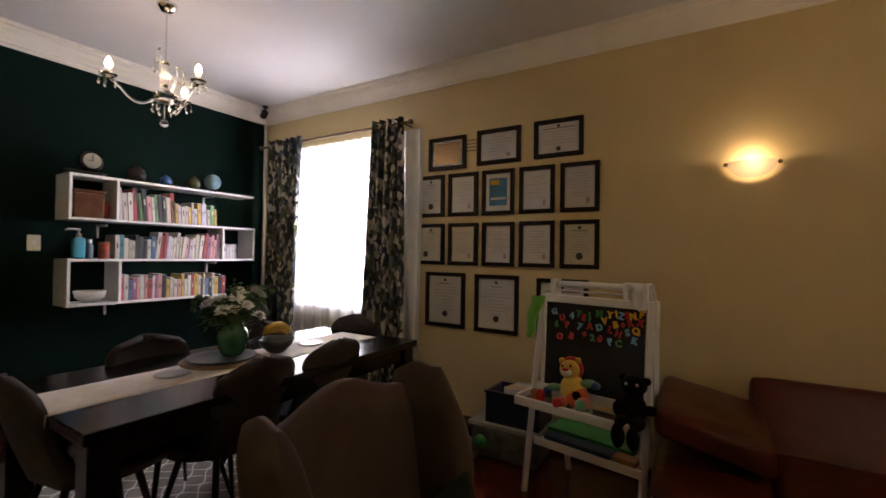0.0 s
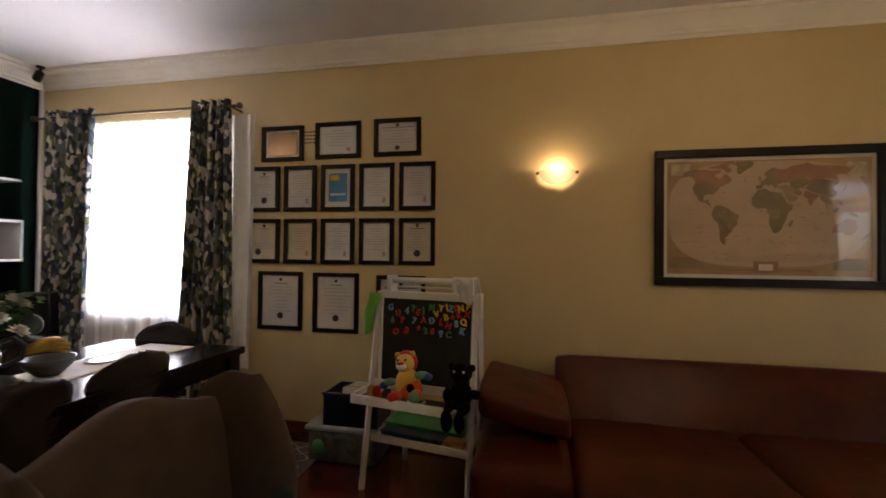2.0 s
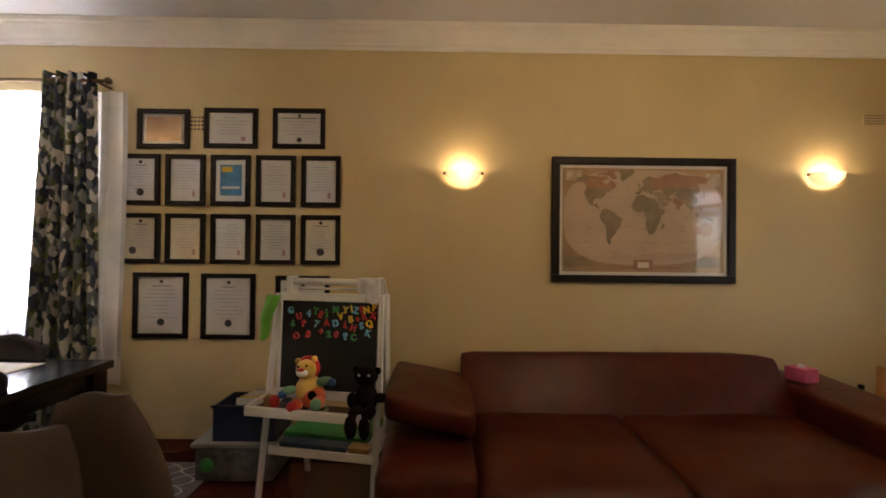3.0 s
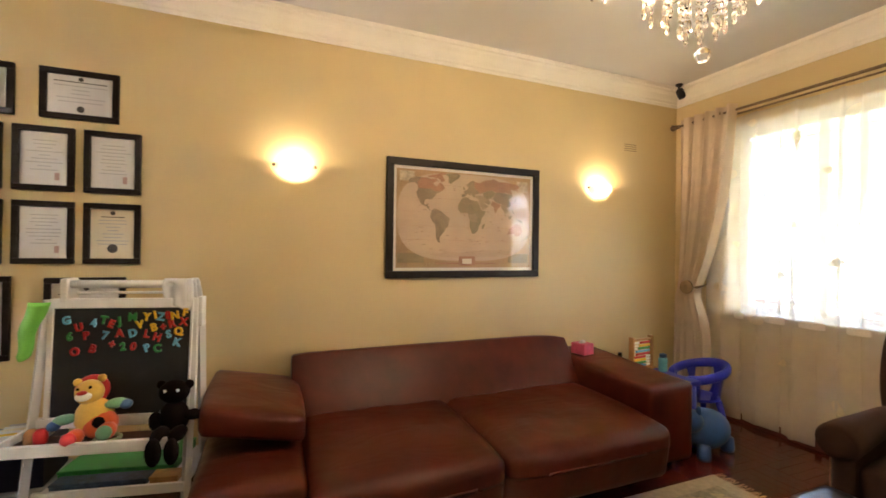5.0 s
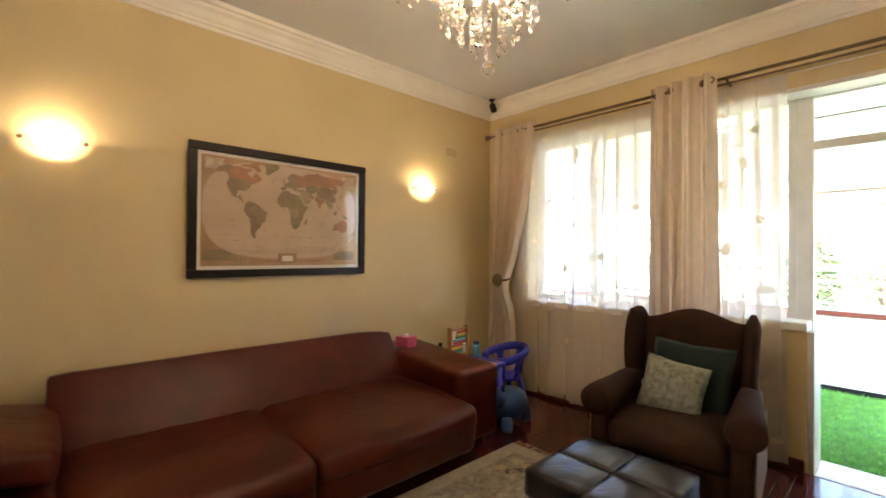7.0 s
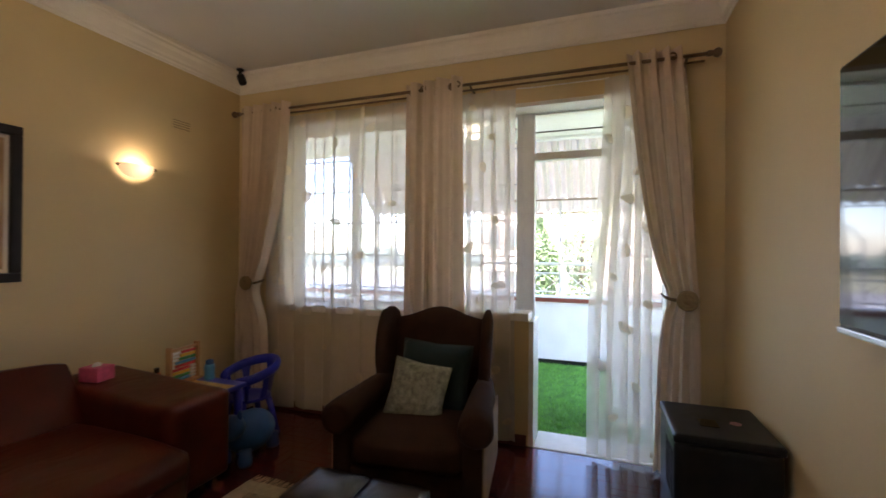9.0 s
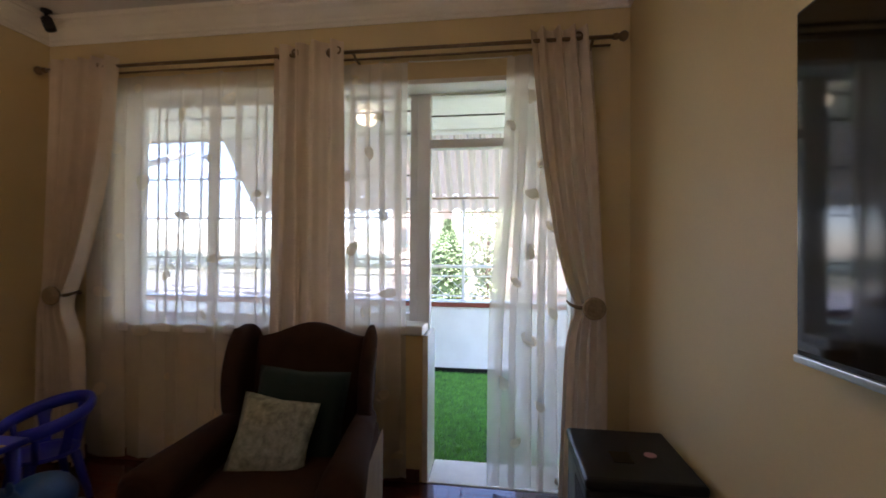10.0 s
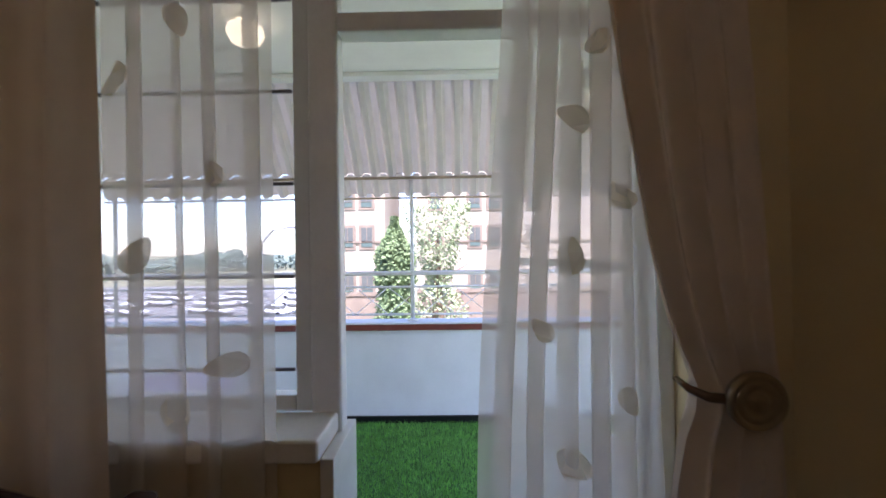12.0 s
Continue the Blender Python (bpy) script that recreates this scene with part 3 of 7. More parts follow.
def tree(x, y, base, height, width, n, col, shape, label, seed):
    r = random.Random(seed)
    t = thing("tree", label, "tree", pose(x, y, base))
    part("trunk", tube([(0, 0, 0), (0.05, 0.03, height * 0.35), (0, 0, height * 0.85)], [width * 0.09, width * 0.06, 0.02], 8), mat("bark", (0.16, 0.11, 0.07), 0.9), t)
    for k in range(7):
        a = r.random() * 6.28
        z = height * (0.25 + 0.08 * k)
        part("limb", tube([(0, 0, z), (width * 0.3 * math.cos(a), width * 0.3 * math.sin(a), z + height * 0.1)], [0.05, 0.015], 6), M["skirt"], t)
    verts, faces = [], []
    for _ in range(n):
        h = r.random() ** 0.8
        rad = width / 2 * shape(h) * (0.45 + 0.6 * math.sqrt(r.random())) * (0.8 + 0.4 * noise.noise((h * 7, r.random() * 2, seed)))
        a = r.random() * 6.283
        c = Vector((rad * math.cos(a), rad * math.sin(a), height * (0.1 + 0.9 * h)))
        s = 0.06 + r.random() * 0.10
        e1 = Vector((r.gauss(0, 1), r.gauss(0, 1), r.gauss(0, 1))).normalized() * s
        e2 = e1.orthogonal().normalized() * s * 0.6
        i = len(verts)
        verts += [c - e1, c + e2, c + e1, c - e2]
        faces.append((i, i + 1, i + 2, i + 3))
    me = bpy.data.meshes.new("crown")
    me.from_pydata([tuple(v) for v in verts], [], faces)
    me.materials.append(col)
    ob = new("crown", me)
    ob.parent = t


g1 = mat("cypress_leaves", (0.13, 0.185, 0.075), 0.7, var=0.5, scale=1.2, bump=0)
g2 = mat("light_leaves", (0.26, 0.31, 0.16), 0.7, var=0.5, scale=1.2, bump=0)
tree(26, 3.45, GZ, 10.2, 5.0, 17000, g1, lambda h: max(0.08, (1 - h ** 2.6) * (0.8 + 0.25 * math.sin(9 * h))), "tall dense green cypress tree before the flats", 3)
tree(29, 1.2, GZ, 11.4, 6.6, 4200, g2, lambda h: 0.72 + 0.28 * math.sin(7 * h + 1) - 0.35 * h * h, "light green leafy young tree before the flats", 5)
wr = random.Random(8)
verts, faces = [], []
for _ in range(16000):
    a = radians(4 + wr.random() * 62)
    d = 220 + wr.random() * 160
    hgt = (7 + 7 * noise.noise((a * 9, 2, 0)) + 4 * noise.noise((a * 40, 5, 0))) * math.sqrt(wr.random())
    c = Vector((d * math.cos(a), d * math.sin(a), GZ + max(0.3, hgt)))
    s = 0.7 + wr.random() * 1.3
    e1 = Vector((wr.gauss(0, 1), wr.gauss(0, 1), wr.gauss(0, 1))).normalized() * s
    e2 = e1.orthogonal().normalized() * s * 0.7
    i = len(verts)
    verts += [c - e1, c + e2, c + e1, c - e2]
    faces.append((i, i + 1, i + 2, i + 3))
me = bpy.data.meshes.new("far_woods")
me.from_pydata([tuple(v) for v in verts], [], faces)
# distance haze is mixed into this leaf colour, greyer than the near trees
me.materials.append(mat("haze_tinted_woods", (0.12, 0.16, 0.13), 0.9, var=0.3, scale=0.05, bump=0))
tagged(new("far_woods", me), "belt of trees along the horizon, greyed by haze in their colour", "trees", "", "stuff")


def parked_car(m, paint):
    c = thing("car", "pale parked car in the car park", "car", m, "cars in the car park")
    b = soft_box(-2.1, 2.1, -0.85, 0.85, 0.3, 0.85, 0.15, 0.05)
    part("body", b, paint, c, "", True)
    part("cabin", soft_box(-1.2, 1.0, -0.75, 0.75, 0.8, 1.4, 0.25, 0.03), wg, c, "dark glazed cabin", True)
    part("roof", soft_box(-0.9, 0.7, -0.66, 0.66, 1.33, 1.44, 0.05), paint, c, "", True)
    for x in (-1.3, 1.3):
        for y in (-0.82, 0.82):
            part("wheel", moved(lathe([(0, -0.1), (0.32, -0.1), (0.33, 0), (0.32, 0.1), (0, 0.1)], 18), pose(x, y, 0.33, 90)), M["blackm"], c)
    return c


cp = mat("white_car_paint", (0.7, 0.7, 0.72), 0.25, coat=0.6)
car1 = parked_car(pose(62, 22, GZ + 0.06, 0, 0, 70), cp)
for k in range(30):
    x, y, a = 60 + 9.5 * (k % 3) + 0.4 * (k % 7), 24 + 2.7 * (k // 3) * 1.9 + 1.1 * (k % 5), 66 + 3 * (k % 4)
    copy_thing(car1, pose(x, y, GZ + 0.06, 0, 0, a))
sl = thing("street_lamp", "tall grey street lamp beyond the balcony", "street lamp", pose(30, 12.5, GZ))
part("pole", tube([(0, 0, 0), (0, 0, 9.0), (0.2, -0.6, 9.8), (0.3, -1.6, 10.0)], [0.12, 0.08, 0.06, 0.05], 8), M["bars"], sl)
part("lamp_head", soft_box(0.15, 0.45, -2.2, -1.5, 9.93, 10.1, 0.05), M["bars"], sl)

# ---- curtains ----


def fold_sheet(x, span, z0, z1, folds, amp, seed, axis="x", lap=0.0, back=0.0):
    """A hanging cloth whose first edge turns back towards the wall by the given depth. span(v) gives its two edges at height share v (0 at the hem). Returns the surface function."""
    r = random.Random(seed)
    ph = [r.random() * 6.28 for _ in range(4)]

    def at(u, v):
        a, b = span(v)
        uu = u + 0.012 * math.sin(9 * u + ph[1] + 2 * v) + 0.008 * math.sin(21 * u + ph[2])
        y = a + (b - a) * uu
        d = amp * (math.sin(2 * math.pi * folds * u + ph[0] + 0.5 * math.sin(3 * v + ph[3])) + 0.35 * math.sin(2 * math.pi * folds * 1.9 * u + ph[2] + v))
        d *= 0.75 + 0.35 * (1 - v)
        d += back * max(0.0, 1 - u / 0.14)
        y += lap * math.sin(4 * math.pi * folds * u + 2 * ph[0] + 0.4 * math.sin(2 * v + ph[1]))
        z = z0 + (z1 - z0) * v + (0.006 * math.sin(14 * u + ph[1]) if v < 0.01 else 0)
        return Vector((x + d, y, z)) if axis == "x" else Vector((y, x + d, z))
    return at


def curtain(name, label, at, material, folds, nv=30, category="curtain", group=""):
    ob = finish(name, grid(at, max(24, int(folds * 10)), nv), material, None, label, True)
    return tagged(ob, "", category, group)


def lerp_rows(rows):
    """Edges of a cloth by height share: rows of (v, left, right), joined by one smooth curve."""
    vs = [r[0] for r in rows]

    def slope(i, k):
        a, b = rows[max(0, i - 1)], rows[min(len(rows) - 1, i + 1)]
        return (b[k] - a[k]) / (b[0] - a[0])

    def f(v):
        i = max(0, min(len(rows) - 2, sum(1 for q in vs if q <= v) - 1))
        h = vs[i + 1] - vs[i]
        s = (v - vs[i]) / h
        out = []
        for k in (1, 2):
            p, q = rows[i][k], rows[i + 1][k]
            out.append(p * (2 * s ** 3 - 3 * s * s + 1) + q * (3 * s * s - 2 * s ** 3) + h * (slope(i, k) * (s ** 3 - 2 * s * s + s) + slope(i + 1, k) * (s ** 3 - s * s)))
        return tuple(out)
    return f


def eyelets(ob, ys, x, z):
    for y in ys:
        bm = moved(lathe([(0.014, -0.004), (0.022, -0.004), (0.024, 0), (0.022, 0.004), (0.014, 0.004)], 16), pose(x - 0.03, y, z, 0, 90, 0))
        part("eyelet", bm, M["bronze"], ob, "dark metal eyelet ring", True)


RZ, RX = 2.455, 3.70
c = curtain("curtain", "beige drape tied back beside the corner window", fold_sheet(RX - 0.02, lerp_rows([(0, 2.85, 3.22), (0.28, 2.875, 3.2), (0.374, 2.955, 3.18), (0.408, 2.95, 3.155), (0.454, 2.904, 3.146), (0.572, 2.817, 3.143), (0.745, 2.726, 3.139), (1, 2.663, 3.139)]), 0.03, 2.50, 5, 0.042, 11), M["beige"], 10, 48)
eyelets(c, (2.80,), RX, RZ)
c = curtain("curtain", "beige drape hanging straight between window and door", fold_sheet(RX - 0.01, lambda v: (1.45, 1.64), 0.03, 2.51, 2, 0.036, 12), M["beige"], 4)
eyelets(c, (1.50,), RX, RZ)
c = curtain("curtain", "beige drape hanging straight beside the balcony door", fold_sheet(RX - 0.03, lambda v: (1.19 + 0.03 * v, 1.475), 0.03, 2.51, 2.3, 0.036, 13), M["beige"], 4)
eyelets(c, (1.25,), RX, RZ)
c = curtain("curtain", "beige drape tied back at the balcony door", fold_sheet(RX - 0.012, lerp_rows([(0, -0.235, 0.03), (0.31, -0.235, 0.0), (0.375, -0.225, -0.025), (0.41, -0.22, -0.05), (0.46, -0.215, -0.005), (0.55, -0.21, 0.05), (0.754, -0.19, 0.125), (1, -0.15, 0.185)]), 0.03, 2.51, 4.5, 0.042, 14, back=0.115), M["beige"], 10, 48)
eyelets(c, (-0.06,), RX, RZ)


def leaves_on(ob, at, n, seed, size=0.045, inward=-0.014, axis="x"):
    r = random.Random(seed)
    k = 0
    while k < n:
        u, v = 0.06 + 0.88 * ((k * 0.618 + r.random() * 0.12) % 1), (k + 0.3 + 0.5 * r.random()) / n
        p = at(u, v)
        p.x += inward
        ang = r.random() * 6.28
        s = size * (0.75 + 0.5 * r.random())
        # a pear-shaped leaf that follows the folds of the cloth
        bm = bmesh.new()
        ring = []
        for i in range(14):
            a = i * 2 * math.pi / 14
            lx, lz = s * math.cos(a), s * 0.52 * math.sin(a) * (1.15 - 0.45 * math.cos(a))
            dy, dz = lx * math.cos(ang) - lz * math.sin(ang), lx * math.sin(ang) + lz * math.cos(ang)
            wu = u + dy / max(0.1, abs(at(1, v).y - at(0, v).y))
            q = at(min(1, max(0, wu)), v)
            ring.append(bm.verts.new((q.x + inward, p.y + dy, p.z + dz)))
        bm.faces.new(ring)
        part("leaf_motif", bm, M["motif"], ob, "beige embroidered leaf")
        k += 1


for label, span, folds, seed, n in (
        ("white sheer curtain with embroidered leaves over the window", lambda v: (1.62, 2.93), 5, 21, 20),
        ("white sheer curtain with embroidered leaves over the side window", lambda v: (0.885 - 0.02 * (1 - v), 1.27), 2.2, 22, 12),
        ("white sheer curtain with embroidered leaves drawn aside at the door", lerp_rows([(0, -0.02, 0.392), (0.4, 0.0, 0.375), (0.8, 0.02, 0.30), (1, 0.03, 0.28)]), 2.6, 23, 14)):
    at = fold_sheet(RX + 0.085, span, 0.03, 2.42, folds, 0.021, seed, lap=0.038)
    ob = curtain("sheer_curtain", label, at, M["sheer"], folds * 3.4, 24, "sheer curtain")
    leaves_on(ob, at, n, seed + 5)

for y0, y1, ends, lab in ((1.50, 3.20, (3.20,), "double bronze curtain rod over the corner window"), (-0.26, 1.27, (-0.26,), "double bronze curtain rod over the balcony door")):
    r = thing("curtain_rod", lab, "curtain rod")
    part("front_rod", tube([(RX, y0, RZ), (RX, y1, RZ)], 0.011, 10), M["bronze"], r, "", True)
    part("rear_rod", tube([(RX + 0.06, y0 + 0.02, RZ - 0.016), (RX + 0.06, y1 - 0.02, RZ - 0.016)], 0.007, 8), M["bronze"], r, "", True)
    for e in (y0, y1):
        out = -1 if e == y0 else 1
        part("finial", moved(lathe([(0, -0.02), (0.016, -0.02), (0.018, 0), (0.012, 0.008), (0.024, 0.02), (0.028, 0.036), (0.018, 0.052), (0, 0.056)], 14), pose(RX, e, RZ, -90 * out, 0, 0)), M["bronze"], r, "", True)
    for y in (y0 + 0.12, y1 - 0.1):
        part("bracket", tube([(RX, y, RZ), (RX + 0.05, y, RZ - 0.02), (E - 0.002, y, RZ - 0.02)], 0.008, 8), M["bronze"], r)
for y, z, hook in ((3.03, 1.045, -0.13), (-0.135, 1.045, 0.12)):
    r = thing("curtain_tieback", "round bronze curtain holdback rosette", "curtain tieback", pose(RX - 0.075, y, z, 0, -90, 0), "curtain holdbacks")
    part("rosette", lathe([(0, 0.012), (0.014, 0.014), (0.02, 0.006), (0.03, 0.006), (0.036, 0.014), (0.04, 0.005), (0.046, 0.005), (0.052, 0.013), (0.058, 0.004), (0.058, -0.008), (0, -0.008)], 30), mat("aged_brass", (0.32, 0.24, 0.14), 0.38, metal=0.75, var=0.2, scale=25), r, "", True)
    part("stem", tube([(0, 0, -0.008), (0, 0, -0.12), (0, 0, -0.19)], 0.007, 8), M["bronze"], r)
    part("hook_arm", tube([(0.0, hook * 0.35, -0.012), (0.004, hook * 0.7, -0.014), (0.016, hook * 0.95, -0.03), (0.03, hook * 1.05, -0.06)], [0.011, 0.01, 0.008, 0.006], 8), M["bronze"], r, "dark curved hook", True)
w = thing("curtain_wire", "thin white wire holding the door sheers", "curtain wire")
part("wire", tube([(RX + 0.06, 0.86, 2.41), (RX + 0.06, 0.78, 2.405), (RX + 0.06, 0.33, 2.405), (RX + 0.06, 0.28, 2.41)], 0.004, 6), M["steel"], w)

# patterned dining curtains
pm = bpy.data.materials.new("leaf_print_cotton")
pm.use_nodes = True
nt = pm.node_tree
pb = nt.nodes["Principled BSDF"]
tc = nt.nodes.new("ShaderNodeTexCoord")
mp = nt.nodes.new("ShaderNodeMapping")
mp.inputs["Scale"].default_value = (38, 38, 20)
mp.inputs["Rotation"].default_value = (0, 0.6, 0)
vo = nt.nodes.new("ShaderNodeTexVoronoi")
vo.inputs["Scale"].default_value = 1.0
rp = nt.nodes.new("ShaderNodeValToRGB")
rp.color_ramp.interpolation = "CONSTANT"
cols = [(0.0, (0.02, 0.03, 0.04)), (0.3, (0.12, 0.14, 0.15)), (0.42, (0.55, 0.52, 0.45)), (0.56, (0.09, 0.11, 0.045)), (0.68, (0.03, 0.045, 0.07)), (0.82, (0.34, 0.34, 0.31))]
el = rp.color_ramp.elements
el[0].color = (*cols[0][1], 1)
el[1].position, el[1].color = cols[1][0], (*cols[1][1], 1)
for p, cc in cols[2:]:
    e = el.new(p)
    e.color = (*cc, 1)
nt.links.new(tc.outputs["Object"], mp.inputs[0])
wob = nt.nodes.new("ShaderNodeTexNoise")
wob.inputs["Scale"].default_value, wob.inputs["Detail"].default_value = 9.0, 1.0
vadd = nt.nodes.new("ShaderNodeVectorMath")
vadd.operation, vadd.inputs[1].default_value = "MULTIPLY_ADD", (1.3, 1.3, 1.3)
nt.links.new(tc.outputs["Object"], wob.inputs["Vector"])
nt.links.new(wob.outputs["Color"], vadd.inputs[0])
nt.links.new(mp.outputs[0], vadd.inputs[2])
nt.links.new(vadd.outputs[0], vo.inputs["Vector"])
nt.links.new(vo.outputs["Color"], rp.inputs[0])
nt.links.new(rp.outputs[0], pb.inputs["Base Color"])
pb.inputs["Roughness"].default_value = 0.85
for lab, a, b, seed in (("leaf-print cotton curtain beside the dark green wall", (-3.6, -3.13), (-3.58, -3.08), 31), ("leaf-print cotton curtain beside the certificates", (-2.34, -1.80), (-2.20, -1.86), 32)):
    at = fold_sheet(3.17, lambda v, a=a, b=b: (a[0] + (b[0] - a[0]) * v, a[1] + (b[1] - a[1]) * v), 0.03, 2.44, 5, 0.035, seed, "y")
    ob = curtain("curtain", lab, at, pm, 6, 26)
    for x in (b[0] + 0.08, b[1] - 0.08):
        part("eyelet", moved(lathe([(0.021, -0.004), (0.032, -0.004), (0.034, 0), (0.032, 0.004), (0.021, 0.004)], 16), pose(x, 3.165, 2.385, 0, 90, 90)), M["chrome"], ob, "silver eyelet ring", True)
at = fold_sheet(3.245, lambda v: (-3.2, -1.74), 0.45, 2.345, 12, 0.02, 33, "y", lap=0.02)
curtain("sheer_curtain", "white sheer curtain glowing in the dining window", at, M["sheern"], 16, 20, "sheer curtain")
r = thing("curtain_rod", "bronze curtain rod over the dining window", "curtain rod")
part("rod", tube([(-3.66, 3.165, 2.385), (-1.80, 3.165, 2.385)], 0.011, 10), M["bronze"], r, "", True)
for x, s in ((-3.66, -1), (-1.80, 1)):
    part("finial", ball((x + 0.02 * s, 3.165, 2.385), 0.024, 12), M["bronze"], r, "", True)
    part("bracket", tube([(x - 0.06 * s, 3.165, 2.385), (x - 0.06 * s, N - 0.002, 2.385)], 0.008, 8), M["bronze"], r)

# ---- wall things ----


def wall_box(x0, x1, z0, z1, d0, d1, bevel=0.0):
    """A flat block on the north wall, d metres out of it."""
    return box(x0, x1, N - d1, N - d0, z0, z1, bevel)


def picture_frame(x0, x1, z0, z1, bw, label, paper, style, seed):
    r = random.Random(seed)
    t = thing("picture_frame", label, "picture frame", None, "framed certificates on the wall")
    bm = bmesh.new()
    for a, b, c_, d in ((x0, x1, z1 - bw, z1), (x0, x1, z0, z0 + bw), (x0, x0 + bw, z0 + bw, z1 - bw), (x1 - bw, x1, z0 + bw, z1 - bw)):
        merge(bm, wall_box(a, b, c_, d, 0.002, 0.024, 0.003))
    part("frame", bm, M["frame"], t)
    part("certificate", wall_box(x0 + bw, x1 - bw, z0 + bw, z1 - bw, 0.002, 0.008), paper, t)
    g = part("glass", grid(lambda u, v: Vector((x0 + bw + (x1 - x0 - 2 * bw) * u, N - 0.016, z0 + bw + (z1 - z0 - 2 * bw) * v)), 1, 1), M["pane"], t)
    g.visible_shadow = False
    cx, w, h = (x0 + x1) / 2, x1 - x0 - 2 * bw, z1 - z0 - 2 * bw
    top = z1 - bw
    bm = bmesh.new()
    dark = bmesh.new()
    if style == "poster":
        part("print", wall_box(cx - w * 0.36, cx + w * 0.36, z0 + bw + h * 0.14, top - h * 0.12, 0.0085, 0.0095), mat("blue_print", (0.05, 0.24, 0.5), 0.5, var=0.4, scale=14), t, "blue printed panel")
        part("print", wall_box(cx - w * 0.3, cx + w * 0.05, top - h * 0.3, top - h * 0.17, 0.0098, 0.0104), M["yellow"], t, "yellow printed patch")
        part("print", wall_box(cx - w * 0.3, cx + w * 0.3, z0 + bw + h * 0.3, z0 + bw + h * 0.36, 0.0098, 0.0104), M["paper"], t)
        return
    if style == "plaque":
        part("plate", wall_box(cx - w * 0.42, cx + w * 0.42, z0 + bw + h * 0.08, top - h * 0.08, 0.0085, 0.011), mat("copper_plate", (0.24, 0.17, 0.115), 0.25, metal=0.85, var=0.3, scale=8), t, "engraved copper plate")
        return
    rows = 9 if h > w else 6
    for i in range(rows):
        ww = w * (0.12 + 0.3 * r.random())
        zz = top - h * (0.16 + 0.62 * i / rows)
        b_ = dark if (i == 0 and style != "plain") else bm
        merge(b_, wall_box(cx - ww, cx + ww, zz - 0.0022, zz + 0.0022, 0.0085, 0.0092))
    if style in ("seal", "crest", "wide"):
        pos = (cx, z0 + bw + h * (0.2 if style != "wide" else 0.14))
        if style == "crest":
            pos = (cx - w * 0.25, pos[1])
        merge(dark, moved(lathe([(0, 0), (0.024 if style != "wide" else 0.017, 0), (0.024 if style != "wide" else 0.017, 0.001), (0, 0.001)], 16), pose(pos[0], N - 0.0088, pos[1], 90, 0, 0)))
    merge(dark, moved(lathe([(0, 0), (0.012, 0), (0.012, 0.001), (0, 0.001)], 10), pose(cx, N - 0.0088, top - h * 0.08, 90, 0, 0)))
    part("printed_lines", bm, M["ink"], t)
    if style != "plain":
        part("seal", dark, M["darkink"], t, "dark printed heading and seal")
    else:
        dark.free()
    if style == "plain":
        part("stamp", wall_box(cx + w * 0.22, cx + w * 0.32, z0 + bw + h * 0.1, z0 + bw + h * 0.24, 0.0085, 0.0092), mat("stamp_ink", (0.45, 0.3, 0.3), 0.6), t)


CERT = [  # left, right, top, bottom, kind
    (-1.674, -1.334, 2.252, 1.991, "plaque"), (-1.235, -0.884, 2.263, 1.998, "plain"), (-0.783, -0.438, 2.267, 2.001, "wide")]
for i in range(5):
    CERT.append((-1.783 + 0.298 * i, -1.524 + 0.298 * i, 1.953, 1.615, ("seal", "plain", "poster", "plain", "plain")[i]))
    CERT.append((-1.777 + 0.297 * i, -1.518 + 0.297 * i, 1.561, 1.231, ("crest", "plain", "plain", "plain", "seal")[i]))
CERT += [(-1.684, -1.326, 1.171, 0.739, "seal"), (-1.238, -0.885, 1.168, 0.735, "seal"), (-0.75, -0.395, 1.158, 0.73, "seal")]
LAB = {"plaque": "dark wooden frame with an engraved copper plaque", "plain": "dark wooden frame with a white printed certificate", "wide": "dark wooden frame with a wide certificate with an arched heading",
       "seal": "dark wooden frame with a certificate with a dark seal", "poster": "dark wooden frame with a blue and yellow poster", "crest": "dark wooden frame with a certificate with a crest"}
for i, (x0, x1, z1, z0, st) in enumerate(CERT):
    picture_frame(x0, x1, z0, z1, 0.03, LAB[st], M["cream"] if i in (4, 6, 12) else M["paper"], st, i)


